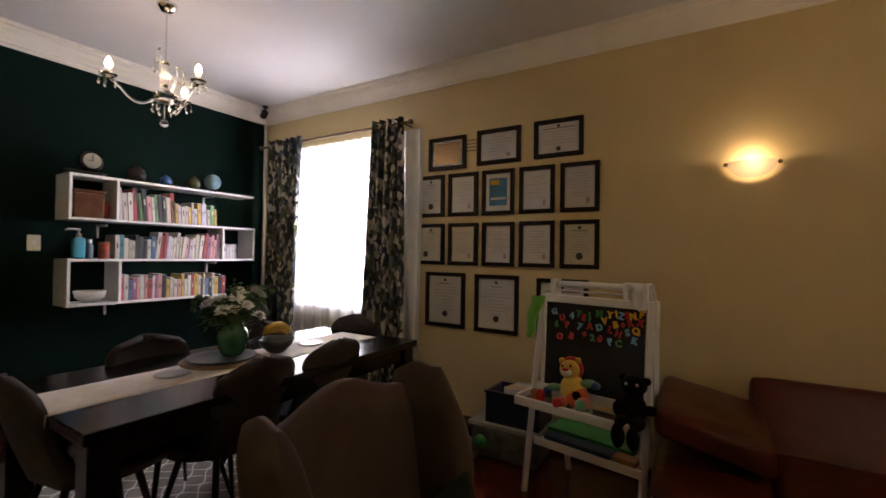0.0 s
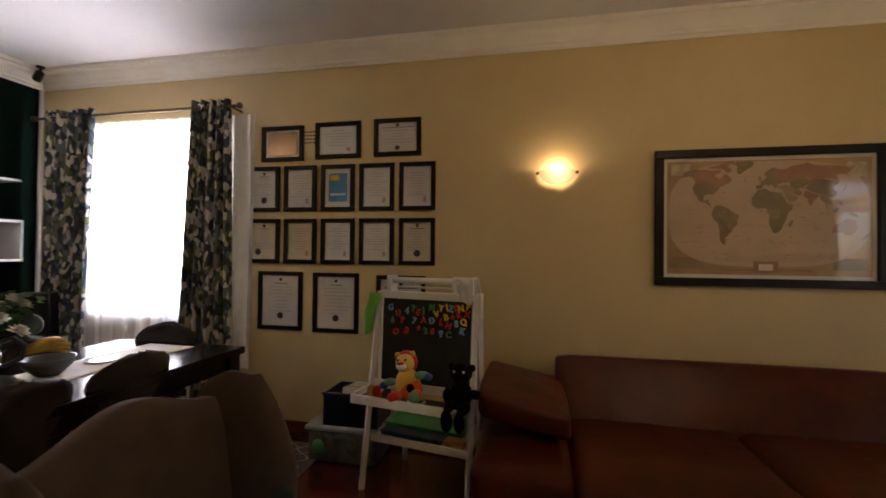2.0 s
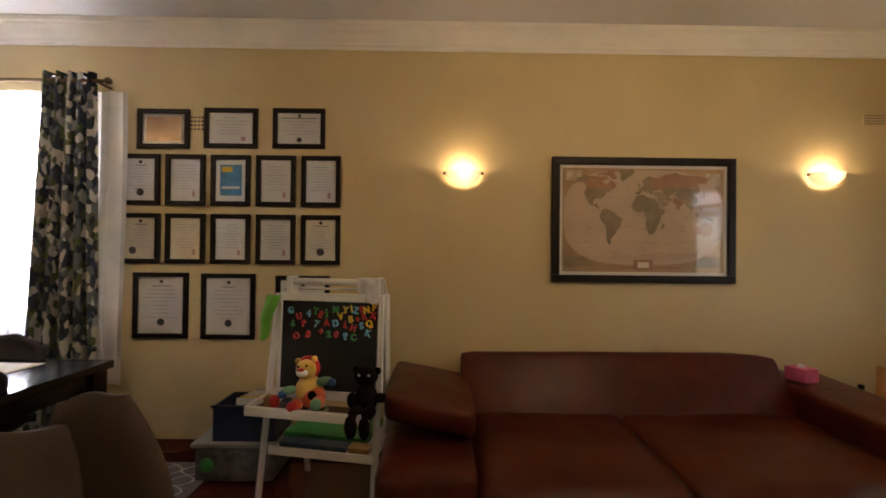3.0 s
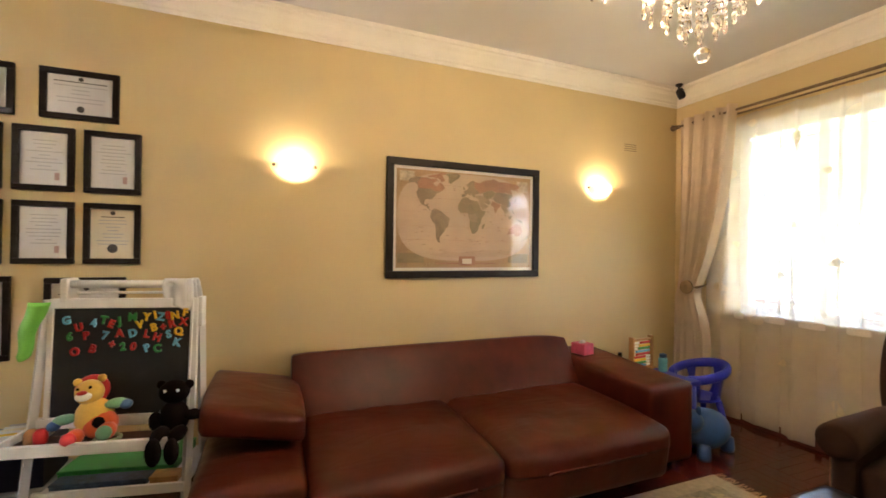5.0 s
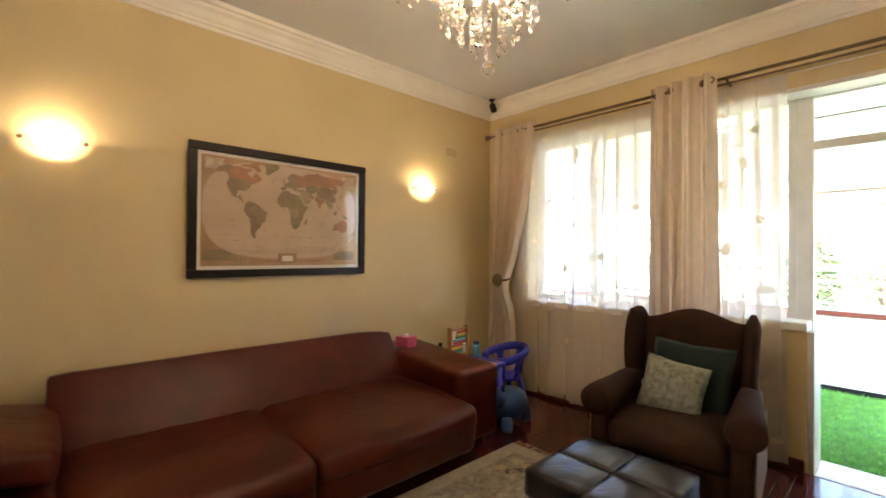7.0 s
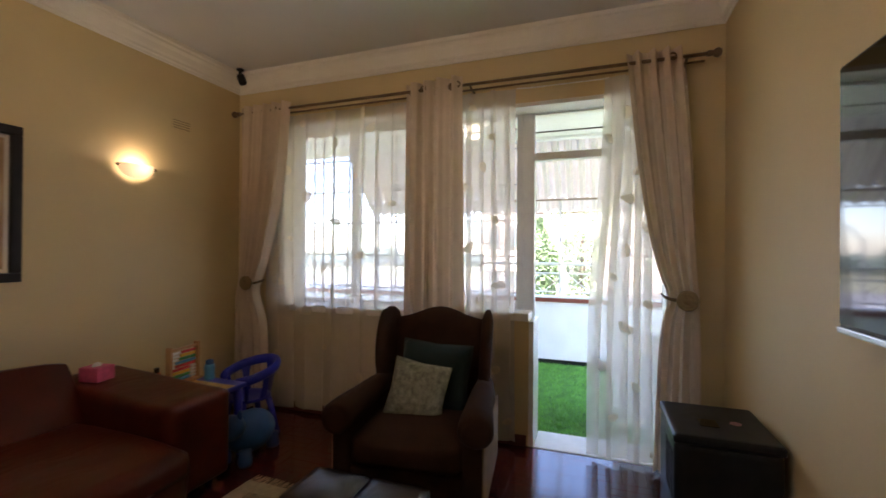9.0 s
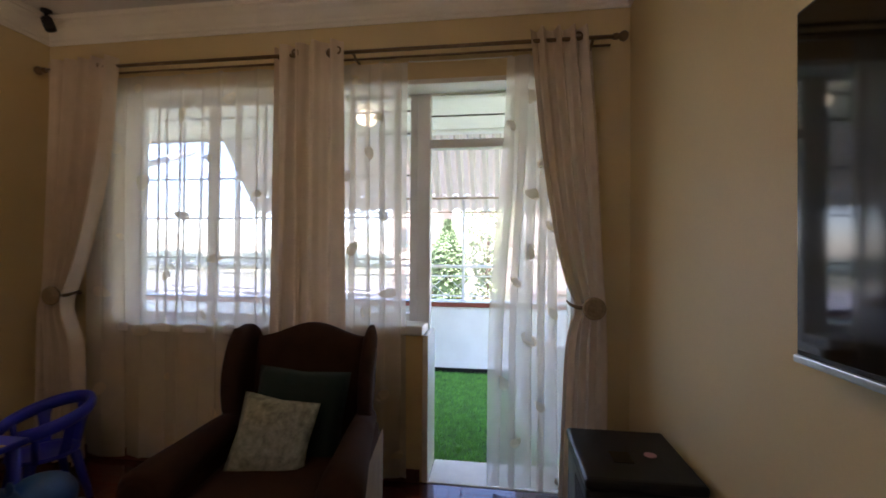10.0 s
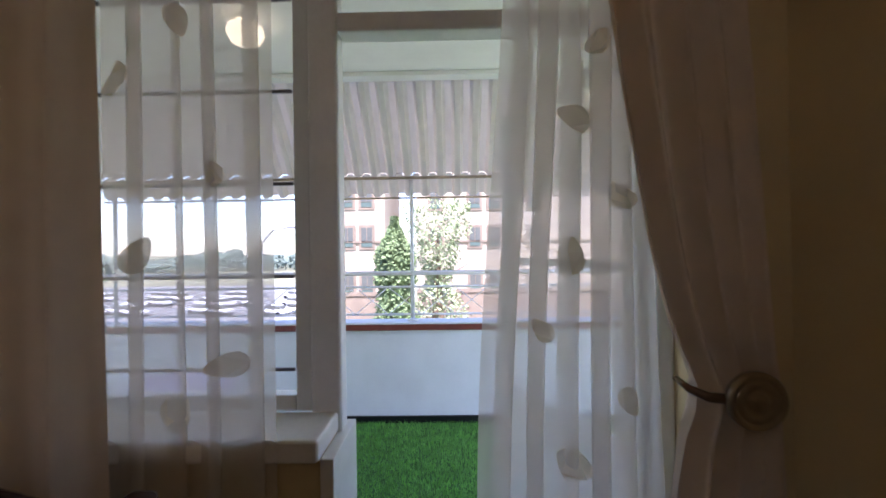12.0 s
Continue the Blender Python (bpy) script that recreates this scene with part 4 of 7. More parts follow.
# the world map
def world_map():
    x0, x1, z0, z1 = 1.075, 2.302, 1.133, 1.968
    t = thing("framed_map", "antique-style world map in a wide dark frame", "framed map")
    bm = bmesh.new()
    f = 0.05
    for a, b, c_, d in ((x0, x1, z1 - f, z1), (x0, x1, z0, z0 + f), (x0, x0 + f, z0 + f, z1 - f), (x1 - f, x1, z0 + f, z1 - f)):
        merge(bm, wall_box(a, b, c_, d, 0.002, 0.034, 0.005))
    part("frame", bm, M["frame"], t)
    part("mount", wall_box(x0 + f, x1 - f, z0 + f, z1 - f, 0.002, 0.012), mat("white_mount", (0.68, 0.64, 0.58), 0.6, var=0.03), t, "white border")
    a0, a1, b0, b1 = x0 + f + 0.022, x1 - f - 0.022, z0 + f + 0.022, z1 - f - 0.022
    part("sheet", wall_box(a0, a1, b0, b1, 0.0125, 0.0132), mat("tan_map_paper", (0.42, 0.27, 0.14), 0.6, var=0.3, scale=5, bump=0), t, "tan printed border")

    def pt(u, v):
        return a0 + (a1 - a0) * u, b0 + (b1 - b0) * v

    def shape(name, pts, d, material, label=""):
        bm = bmesh.new()
        bm.faces.new([bm.verts.new((pt(u, v)[0], N - d, pt(u, v)[1])) for u, v in pts])
        part(name, bm, material, t, label)
    oval = []
    for i in range(48):
        a = i * 2 * math.pi / 48
        ca, sa = math.cos(a), math.sin(a)
        oval.append((0.5 + 0.495 * math.copysign(abs(ca) ** 0.62, ca), 0.53 + 0.46 * math.copysign(abs(sa) ** 0.72, sa)))
    shape("ocean", oval, 0.0138, mat("pale_ocean", (0.52, 0.385, 0.265), 0.6, var=0.1, scale=6, bump=0), "pale ocean oval")
    land = mat("brown_land", (0.25, 0.185, 0.115), 0.6, var=0.35, scale=9, bump=0)
    red = mat("red_land", (0.36, 0.185, 0.105), 0.6, var=0.3, scale=9, bump=0)
    olive = mat("olive_land", (0.24, 0.185, 0.1), 0.6, var=0.3, scale=9, bump=0)
    tan = mat("tan_land", (0.31, 0.23, 0.14), 0.6, var=0.3, scale=9, bump=0)

    def at_globe(lon, lat):
        """Place on the sheet of a longitude and latitude, by a rounded projection."""
        k = 0.53 + 0.47 * max(0.0, math.cos(radians(lat))) ** 0.81
        return 0.48 + 0.0031 * lon * k, 0.548 + 0.0054 * lat
    coasts = {
        "north_america": ("-168,66 -156,71 -140,70 -125,70 -110,68 -95,69 -86,67 -94,60 -88,57 -82,55 -80,51 -78,56 -77,62 -68,60 -64,58 -56,52 -60,47 -66,44 -70,42 -74,40 -76,35 -81,31 -80,26 -83,29 -90,30 -97,28 -97,22 -94,18 -90,21 -87,21 -88,16 -83,15 -83,10 -79,9 -82,8 -86,11 -94,16 -105,20 -112,30 -110,23 -117,33 -124,40 -124,48 -132,55 -145,60 -152,59 -164,55 -158,58 -165,62", land),
        "canada": ("-138,69 -125,70 -110,68 -95,69 -86,67 -94,60 -88,57 -82,55 -80,51 -78,56 -77,62 -68,60 -64,58 -56,52 -60,47 -67,45 -75,45 -83,46 -95,49 -122,49 -131,55 -138,60", red),
        "arctic_islands": ("-124,74 -110,76 -95,80 -78,82 -66,81 -80,76 -72,72 -62,66 -72,63 -78,67 -88,70 -100,71 -116,71", red),
        "greenland": ("-72,78 -58,82 -32,83 -18,79 -22,72 -32,68 -42,61 -50,63 -54,70 -60,76", olive),
        "south_america": ("-78,8 -72,12 -62,10 -52,5 -50,0 -42,-3 -35,-7 -39,-14 -41,-22 -48,-26 -53,-34 -58,-38 -65,-42 -67,-48 -68,-54 -74,-52 -75,-45 -73,-36 -71,-28 -70,-18 -77,-13 -81,-5 -79,2", land),
        "brazil": ("-60,4 -51,4 -42,-3 -35,-7 -39,-14 -41,-22 -48,-26 -53,-32 -57,-24 -58,-17 -66,-10 -73,-8 -69,0", tan),
        "africa": ("-6,35 3,37 10,37 11,33 20,31 32,31 37,22 43,12 51,11 48,5 41,-3 40,-12 35,-20 33,-28 26,-34 19,-34 15,-27 12,-17 13,-8 9,-1 9,4 4,6 -8,5 -13,9 -17,14 -17,21 -10,30", olive),
        "central_africa": ("12,4 28,5 30,-5 29,-12 22,-12 12,-6 10,0", tan),
        "north_africa": ("-2,35 10,37 11,33 25,31 25,22 15,22 2,19 -8,27", land),
        "madagascar": ("44,-17 49,-13 50,-17 47,-25 44,-24", olive),
        "europe": ("-9,37 -9,43 -1,44 -4,48 2,51 8,54 10,57 5,60 10,64 18,69 28,71 32,66 30,60 40,60 50,56 48,46 38,46 28,44 28,40 23,37 19,42 13,45 16,40 12,42 8,44 3,42 -1,37", land),
        "britain": ("-5,50 1,52 -2,56 -5,58 -6,55 -4,53", olive),
        "russia": ("29,70 42,67 55,69 70,73 85,74 104,78 115,74 130,72 150,72 170,70 180,68 178,63 163,60 160,52 156,58 140,58 140,53 134,44 130,48 120,52 108,50 90,50 78,54 62,51 50,48 40,46 34,52 28,58", red),
        "middle_east": ("27,40 42,42 50,40 54,37 62,36 67,30 62,25 57,26 51,28 49,30 51,25 56,24 59,21 52,16 44,13 40,20 35,28 35,36 28,37", tan),
        "central_asia": ("50,48 62,51 78,54 88,49 80,42 72,38 62,36 54,38 50,42", olive),
        "china": ("80,42 88,49 98,51 118,50 134,47 130,42 122,39 119,36 122,31 119,25 110,21 105,23 98,26 92,28 80,31 74,38", land),
        "india": ("67,25 72,33 80,30 92,27 90,22 84,18 80,13 77,8 73,16 72,21", red),
        "indochina": ("92,26 98,26 105,23 109,17 109,12 105,9 101,13 104,2 100,6 98,14 94,18", tan),
        "japan": ("130,32 136,35 140,38 142,44 141,37 136,34", land),
        "sumatra": ("95,5 104,-4 106,-6 102,-3", red),
        "borneo": ("109,2 117,7 118,1 115,-4 110,-2", olive),
        "new_guinea": ("131,-1 140,-3 150,-9 143,-9 137,-7", land),
        "philippines": ("120,18 124,13 126,7 122,9", tan),
        "australia": ("114,-22 122,-18 130,-12 137,-12 141,-17 143,-11 147,-19 153,-27 150,-37 141,-38 131,-32 124,-33 115,-34", red),
        "new_zealand": ("173,-35 178,-38 172,-44 167,-46 172,-41", olive),
        "antarctica": ("-120,-76 -75,-73 -62,-64 -60,-70 -20,-73 10,-70 55,-67 110,-67 150,-69 165,-73 120,-80 0,-82 -90,-81", mat("ice_tan", (0.48, 0.35, 0.235), 0.6, bump=0)),
    }
    depth = 0.0142
    for k, (text, m_) in coasts.items():
        pts = [tuple(float(q) for q in w.split(",")) for w in text.split()]
        fine = []
        r = random.Random(len(k) * 7)
        for (p, q) in zip(pts, pts[1:] + pts[:1]):
            for s in (0, 0.5):
                jit = 0.5 if s else 0.0
                fine.append(at_globe(p[0] + (q[0] - p[0]) * s + r.uniform(-2, 2) * jit, p[1] + (q[1] - p[1]) * s + r.uniform(-2, 2) * jit))
        depth += 0.00003
        shape("land_print", fine, depth, m_)
    (xa, za), (xb, zb) = pt(0.27, 0.035), pt(0.73, 0.05)
    part("banner", wall_box(xa, xb, za, zb, 0.0139, 0.0145), red, t, "thin brown title banner")
    bm = bmesh.new()
    r = random.Random(9)
    for k in range(90):
        u, v, w_ = 0.08 + 0.84 * r.random(), 0.14 + 0.78 * r.random(), 0.006 + 0.016 * r.random()
        (xa, za), (xb, zb) = pt(u, v), pt(u + w_, v + 0.006)
        merge(bm, wall_box(xa, xb, za, zb, 0.0151, 0.0154))
    ob = part("printed_labels", bm, mat("brown_ink", (0.3, 0.2, 0.13), 0.6, bump=0), t, "tiny unreadable place names")
    ob["kind"] = "stuff"
    for k in range(1, 7):
        (xa, za), (xb, zb) = pt(0.04, k / 7), pt(0.96, k / 7)
        part("grid_line", wall_box(xa, xb, za, za + 0.0008, 0.0139, 0.01405), red, t)
    for u, v, du, dv in ((0.07, 0.93, 0.05, 0.05), (0.93, 0.9, 0.045, 0.06), (0.1, 0.1, 0.09, 0.05), (0.9, 0.1, 0.08, 0.05)):
        (xa, za), (xb, zb) = pt(u - du, v - dv), pt(u + du, v + dv)
        part("inset_map", wall_box(xa, xb, za, zb, 0.01335, 0.0137), olive if v < 0.5 else mat("inset_tan", (0.5, 0.4, 0.27), 0.6, var=0.4, scale=25, bump=0), t, "small corner inset")
    part("cartouche", wall_box(pt(0.44, 0)[0], pt(0.56, 0)[0], pt(0, 0.02)[1], pt(0, 0.12)[1], 0.0146, 0.0155), red, t, "reddish title box")
    part("title", wall_box(pt(0.465, 0)[0], pt(0.535, 0)[0], pt(0, 0.04)[1], pt(0, 0.095)[1], 0.0157, 0.0162), M["cream"], t)
    g = part("glass", grid(lambda u, v: Vector((x0 + f + (x1 - x0 - 2 * f) * u, N - 0.022, z0 + f + (z1 - z0 - 2 * f) * v)), 1, 1), M["pane"], t)
    g.visible_shadow = False


world_map()


def sconce(x0, x1, zb):
    cx, rad, h = (x0 + x1) / 2, (x1 - x0) / 2 - 0.012, 0.09
    t = thing("wall_light", "lit frosted glass half-bowl wall light", "wall light", None, "wall lights")
    zt = zb + h

    def f(u, v):
        a = math.pi * u
        k = math.sqrt(max(0, 1 - (1 - v) ** 2))
        rr = rad * k
        return Vector((cx - rr * math.cos(a), N - 0.013 - 0.09 * math.sin(a) * k, zb + h * v))
    part("bowl", grid(f, 20, 12), M["frosted"], t, "glowing frosted glass bowl", True)
    part("back_plate", wall_box(cx - 0.05, cx + 0.05, zb + 0.02, zt - 0.01, 0.001, 0.012, 0.003), M["white"], t)
    for s in (-1, 1):
        part("clip", ball((cx + s * (rad + 0.006), N - 0.03, zt - 0.012), 0.012, 10), M["bronze"], t, "small bronze clip", True)
    lamp("wall_light_bulb", "POINT", 0.27, (1.0, 0.78, 0.48), pose(cx, N - 0.06, zt - 0.005), radius=0.025)


sconce(0.352, 0.612, 1.770)
sconce(2.782, 3.042, 1.790)


def vent(x0, x1, z0, z1, kind):
    t = thing("wall_vent", "small cream air vent set in the wall", "vent")
    part("plate", wall_box(x0, x1, z0, z1, 0.001, 0.006, 0.002), M["wall"], t)
    # no openings are cut: darker raised pieces stand for the shade inside them
    if kind == "slot":
        for i in range(4):
            z = z0 + (z1 - z0) * (i + 0.5) / 4
            part("slot", wall_box(x0 + 0.012, x1 - 0.012, z - 0.003, z + 0.003, 0.0062, 0.008), mat("vent_slot_shadow", (0.3, 0.22, 0.12), 0.7), t, "narrow raised strip coloured as a slot's shade")
    else:
        for i in range(4):
            for j in range(4):
                x, z = x0 + (x1 - x0) * (i + 0.5) / 4, z0 + (z1 - z0) * (j + 0.5) / 4
                part("hole", wall_box(x - 0.007, x + 0.007, z - 0.006, z + 0.006, 0.0062, 0.0075), M["darkink"], t, "dark raised block coloured as a hole's shade")


vent(3.178, 3.338, 2.212, 2.285, "slot")
vent(-1.335, -1.24, 2.11, 2.215, "hole")

for x, y, ang in ((E - 0.14, N - 0.14, 45), (W + 0.13, N - 0.12, -45)):
    t = thing("motion_sensor", "small black alarm motion sensor in the ceiling corner", "motion sensor", pose(x, y, H - 0.002, 0, 0, ang), "alarm sensors")
    part("mount", lathe([(0, 0), (0.03, 0), (0.03, -0.012), (0.012, -0.02), (0.012, -0.05), (0, -0.05)], 16), M["blackm"], t, "", True)
    part("head", moved(soft_box(-0.028, 0.028, -0.03, 0.03, -0.045, 0.045, 0.018), pose(0, -0.012, -0.085, -20)), M["blackm"], t, "", True)


# ---- chandeliers ----
def chandelier(m, arms, rad, tiers, bulbs, label, drop, strings, turn=0.35, crooks=0):
    t = thing("chandelier", label, "chandelier", m, "chandeliers")
    part("ceiling_rose", lathe([(0, 0), (0.055, 0), (0.055, -0.015), (0.03, -0.045), (0, -0.045)], 20), M["chrome"], t, "", True)
    part("chain", tube([(0, 0, -0.045), (0, 0, -drop + 0.2)], 0.005, 6), M["chrome"], t)
    prof = [(0, 0.22), (0.018, 0.21), (0.03, 0.18), (0.014, 0.15), (0.035, 0.12), (0.02, 0.09), (0.014, 0.05), (0.05, 0.02), (0.07, 0.0), (0.05, -0.03), (0.02, -0.045), (0, -0.05)]
    part("column", lathe(prof, 16, at=(0, 0, -drop)), M["crystal"], t, "cut crystal column", True)
    part("hub", lathe([(0, -0.02), (0.045, -0.02), (0.05, 0.0), (0.03, 0.015), (0, 0.02)], 16, at=(0, 0, -drop - 0.03)), M["chrome"], t, "", True)
    r = random.Random(int(rad * 100))
    bead = M["crystal"]
    for k in range(arms):
        a = 2 * math.pi * k / arms + turn
        d = Vector((math.cos(a), math.sin(a), 0))
        pts = []
        for i in range(9):
            s = i / 8
            pts.append(d * (0.04 + (rad - 0.04) * s) + Vector((0, 0, -drop - 0.02 - 0.055 * math.sin(math.pi * min(1, s * 1.25)) + 0.06 * s ** 3)))
        arm = part("arm", tube(pts, 0.008, 7), M["crystal"], t, "curved glass arm", True)
        tip = pts[-1]
        part("drip_pan", lathe([(0, 0), (0.03, 0.004), (0.045, 0.018), (0.043, 0.02), (0.028, 0.009), (0, 0.006)], 14, at=tip), M["crystal"], t, "", True)
        part("candle_tube", lathe([(0, 0.006), (0.012, 0.006), (0.012, 0.05), (0, 0.05)], 10, at=tip), M["white"], t)
        part("bulb", lathe([(0.008, 0.05), (0.017, 0.068), (0.019, 0.082), (0.012, 0.104), (0.0, 0.122)], 10, at=tip), M["bulb"], t, "glowing candle bulb", True)
        bm = bmesh.new()
        for q in range(5):
            b = a + q * 2 * math.pi / 5
            o = tip + Vector((0.042 * math.cos(b), 0.042 * math.sin(b), 0.012))
            for j in range(3):
                ball(o - Vector((0, 0, 0.012 + 0.018 * j)), 0.006 if j < 2 else 0.0085, 6, bm, (0.8, 0.8, 1.0 if j < 2 else 1.9))
        part("bead_string", bm, bead, t, "hanging crystal beads")["kind"] = "stuff"
    for k in range(crooks):
        # glass shepherd's crooks that curl outwards above the bowl
        a = 2 * math.pi * (k + 0.5) / crooks + turn
        d = Vector((math.cos(a), math.sin(a), 0))
        h = 0.26 - 0.07 * (k % 2)
        pts = [d * (0.035 + 0.035 * math.sin(s * 2.6) * s) + Vector((0, 0, -drop + h * s)) for s in [i / 9 for i in range(10)]]
        pts += [d * (0.06 + 0.012 * i) + Vector((0, 0, -drop + h + 0.008 * math.sin(i * 1.2) - 0.006 * i)) for i in range(1, 4)]
        part("crook", tube(pts, 0.006, 7), M["crystal"], t, "curled glass crook", True)
        bm = bmesh.new()
        for j in range(4):
            ball(pts[-1] - Vector((0, 0, 0.014 + 0.017 * j)), 0.006 if j < 3 else 0.009, 6, bm, (0.8, 0.8, 1.0 if j < 3 else 1.9))
        part("bead_string", bm, bead, t, "hanging crystal beads")["kind"] = "stuff"
    for tier, (tr, tz, cnt, ln) in enumerate(tiers):
        for k in range(cnt):
            a = 2 * math.pi * (k + 0.5 * tier) / cnt
            bm = bmesh.new()
            for j in range(ln):
                ball((tr * math.cos(a), tr * math.sin(a), -drop + tz - 0.021 * j), 0.0075, 6, bm)
            ball((tr * math.cos(a), tr * math.sin(a), -drop + tz - 0.021 * ln - 0.012), 0.011, 6, bm, (0.8, 0.8, 2.0))
            part("bead_string", bm, bead, t, "hanging crystal beads")["kind"] = "stuff"
    part("finial_ball", ball((0, 0, -drop - strings), 0.024, 10), bead, t, "cut crystal ball", False)
    part("finial_stem", tube([(0, 0, -drop - 0.05), (0, 0, -drop - strings + 0.02)], 0.003, 6), M["chrome"], t)
    lamp("chandelier_bulbs", "POINT", bulbs, (1.0, 0.74, 0.42), m @ Matrix.Translation((0, 0, -drop + 0.13)), radius=0.12)


chandelier(pose(-2.58, 1.70, H), 3, 0.275, [(0.06, -0.04, 6, 2)], 0.14, "small silver chandelier with crystal drops and lit candle bulbs", 0.565, 0.17, radians(251), 3)
chandelier(pose(1.61, 1.38, H), 8, 0.34, [(0.17, -0.05, 14, 5), (0.11, -0.1, 12, 5), (0.06, -0.15, 8, 5)], 0.85, "large crystal chandelier with strings of glass beads", 0.525, 0.345)


# ---- sofa ----
def sofa():
    t = thing("sofa", "brown leather two-seat sofa with block arms against the wall", "sofa")
    L = M["leather"]

    # backrest: a wedge whose sloped front runs up to a narrow top edge
    b = soft_box(0.47, 2.42, 2.80, 3.24, 0.20, 0.705, 0.03, 0.006, 22)
    for v in b.verts:
        up = (v.co.z - 0.2) / 0.505
        if v.co.y < 3.15:
            v.co.y += (3.15 - v.co.y) * 0.85 * max(0, up) ** 1.3
        if v.co.y > 3.13 and up > 0.5:
            v.co.z -= 0.55 * (v.co.y - 3.13)
        if v.co.x > 2.2:
            v.co.z -= 0.012 * (v.co.x - 2.2) / 0.2 * max(0, up)
        # pulled creases of the stretched leather
        for cx, w in ((1.44, 0.014), (1.78, 0.01), (1.98, 0.012), (2.08, 0.01), (2.2, 0.012)):
            if v.co.y < 3.15:
                v.co.y += 0.01 * math.exp(-((v.co.x - cx - 0.05 * up) / (2.2 * w)) ** 2) * math.sin(math.pi * min(1, max(0, up * 1.1)))
        v.co += Vector((0, 0.006, 0.004)) * noise.noise(v.co * 3.0)
    part("backrest", b, L, t, "", True)
    for x0, x1 in ((0.50, 1.365), (1.37, 2.40)):
        b = soft_box(x0, x1, 2.12, 2.95, 0.09, 0.405, 0.05, 0.02, 20)
        for v in b.verts:
            if v.co.z < 0.3 and v.co.y < 2.4:
                v.co.y += (0.3 - v.co.z) * 0.12
            if v.co.z > 0.3:
                v.co.z -= 0.028 * max(0, (2.45 - v.co.y) / 0.33) ** 2
                v.co.z += 0.006 * noise.noise(v.co * 4.0) + 0.004 * noise.noise(Vector((v.co.x * 16, v.co.y * 3, 1.0)))
            v.co.y += 0.006 * noise.noise(v.co * 5.0 + Vector((0, 0, 7)))
        part("seat_cushion", b, L, t, "", True)
    b = soft_box(2.405, 2.785, 2.30, 3.26, 0.06, 0.535, 0.03, 0.008, 16)
    for v in b.verts:
        if v.co.z > 0.3:
            v.co.z += 0.06 * max(0, (v.co.y - 2.5)) + 0.004 * noise.noise(v.co * 5)
    part("armrest", b, L, t, "", True)
    b = soft_box(0.07, 0.497, 2.16, 3.26, 0.08, 0.42, 0.04, 0.014, 16)
    part("arm_base", b, L, t, "", True)
    b = soft_box(0.075, 0.505, 2.44, 3.12, 0.45, 0.575, 0.03, 0.014, 16)
    for v in b.verts:
        v.co.z += 0.2 * (0.5 - v.co.x) + 0.004 * noise.noise(v.co * 6)
    part("arm_pad", b, L, t, "tilted leather pad over the arm", True)
    part("base", box(0.1, 2.72, 2.42, 3.2, 0.035, 0.12, 0.01), M["blackm"], t)
    for x, y in ((0.14, 2.46), (2.66, 2.46), (0.14, 3.16), (2.66, 3.16), (1.37, 2.46)):
        part("foot", lathe([(0, 0), (0.028, 0), (0.034, 0.035), (0, 0.035)], 12, at=(x, y, 0)), M["blackm"], t)


sofa()
tb = thing("tissue_box", "pink printed tissue box on the sofa's arm", "tissue box", pose(2.52, 3.01, 0.572, 0, 0, 12))
part("carton", box(-0.055, 0.055, -0.06, 0.06, 0, 0.08, 0.004), M["pink"], tb)
part("tissue", ball((0, 0, 0.08), 0.03, 8, None, (1, 0.6, 0.7)), M["paper"], tb, "", True)


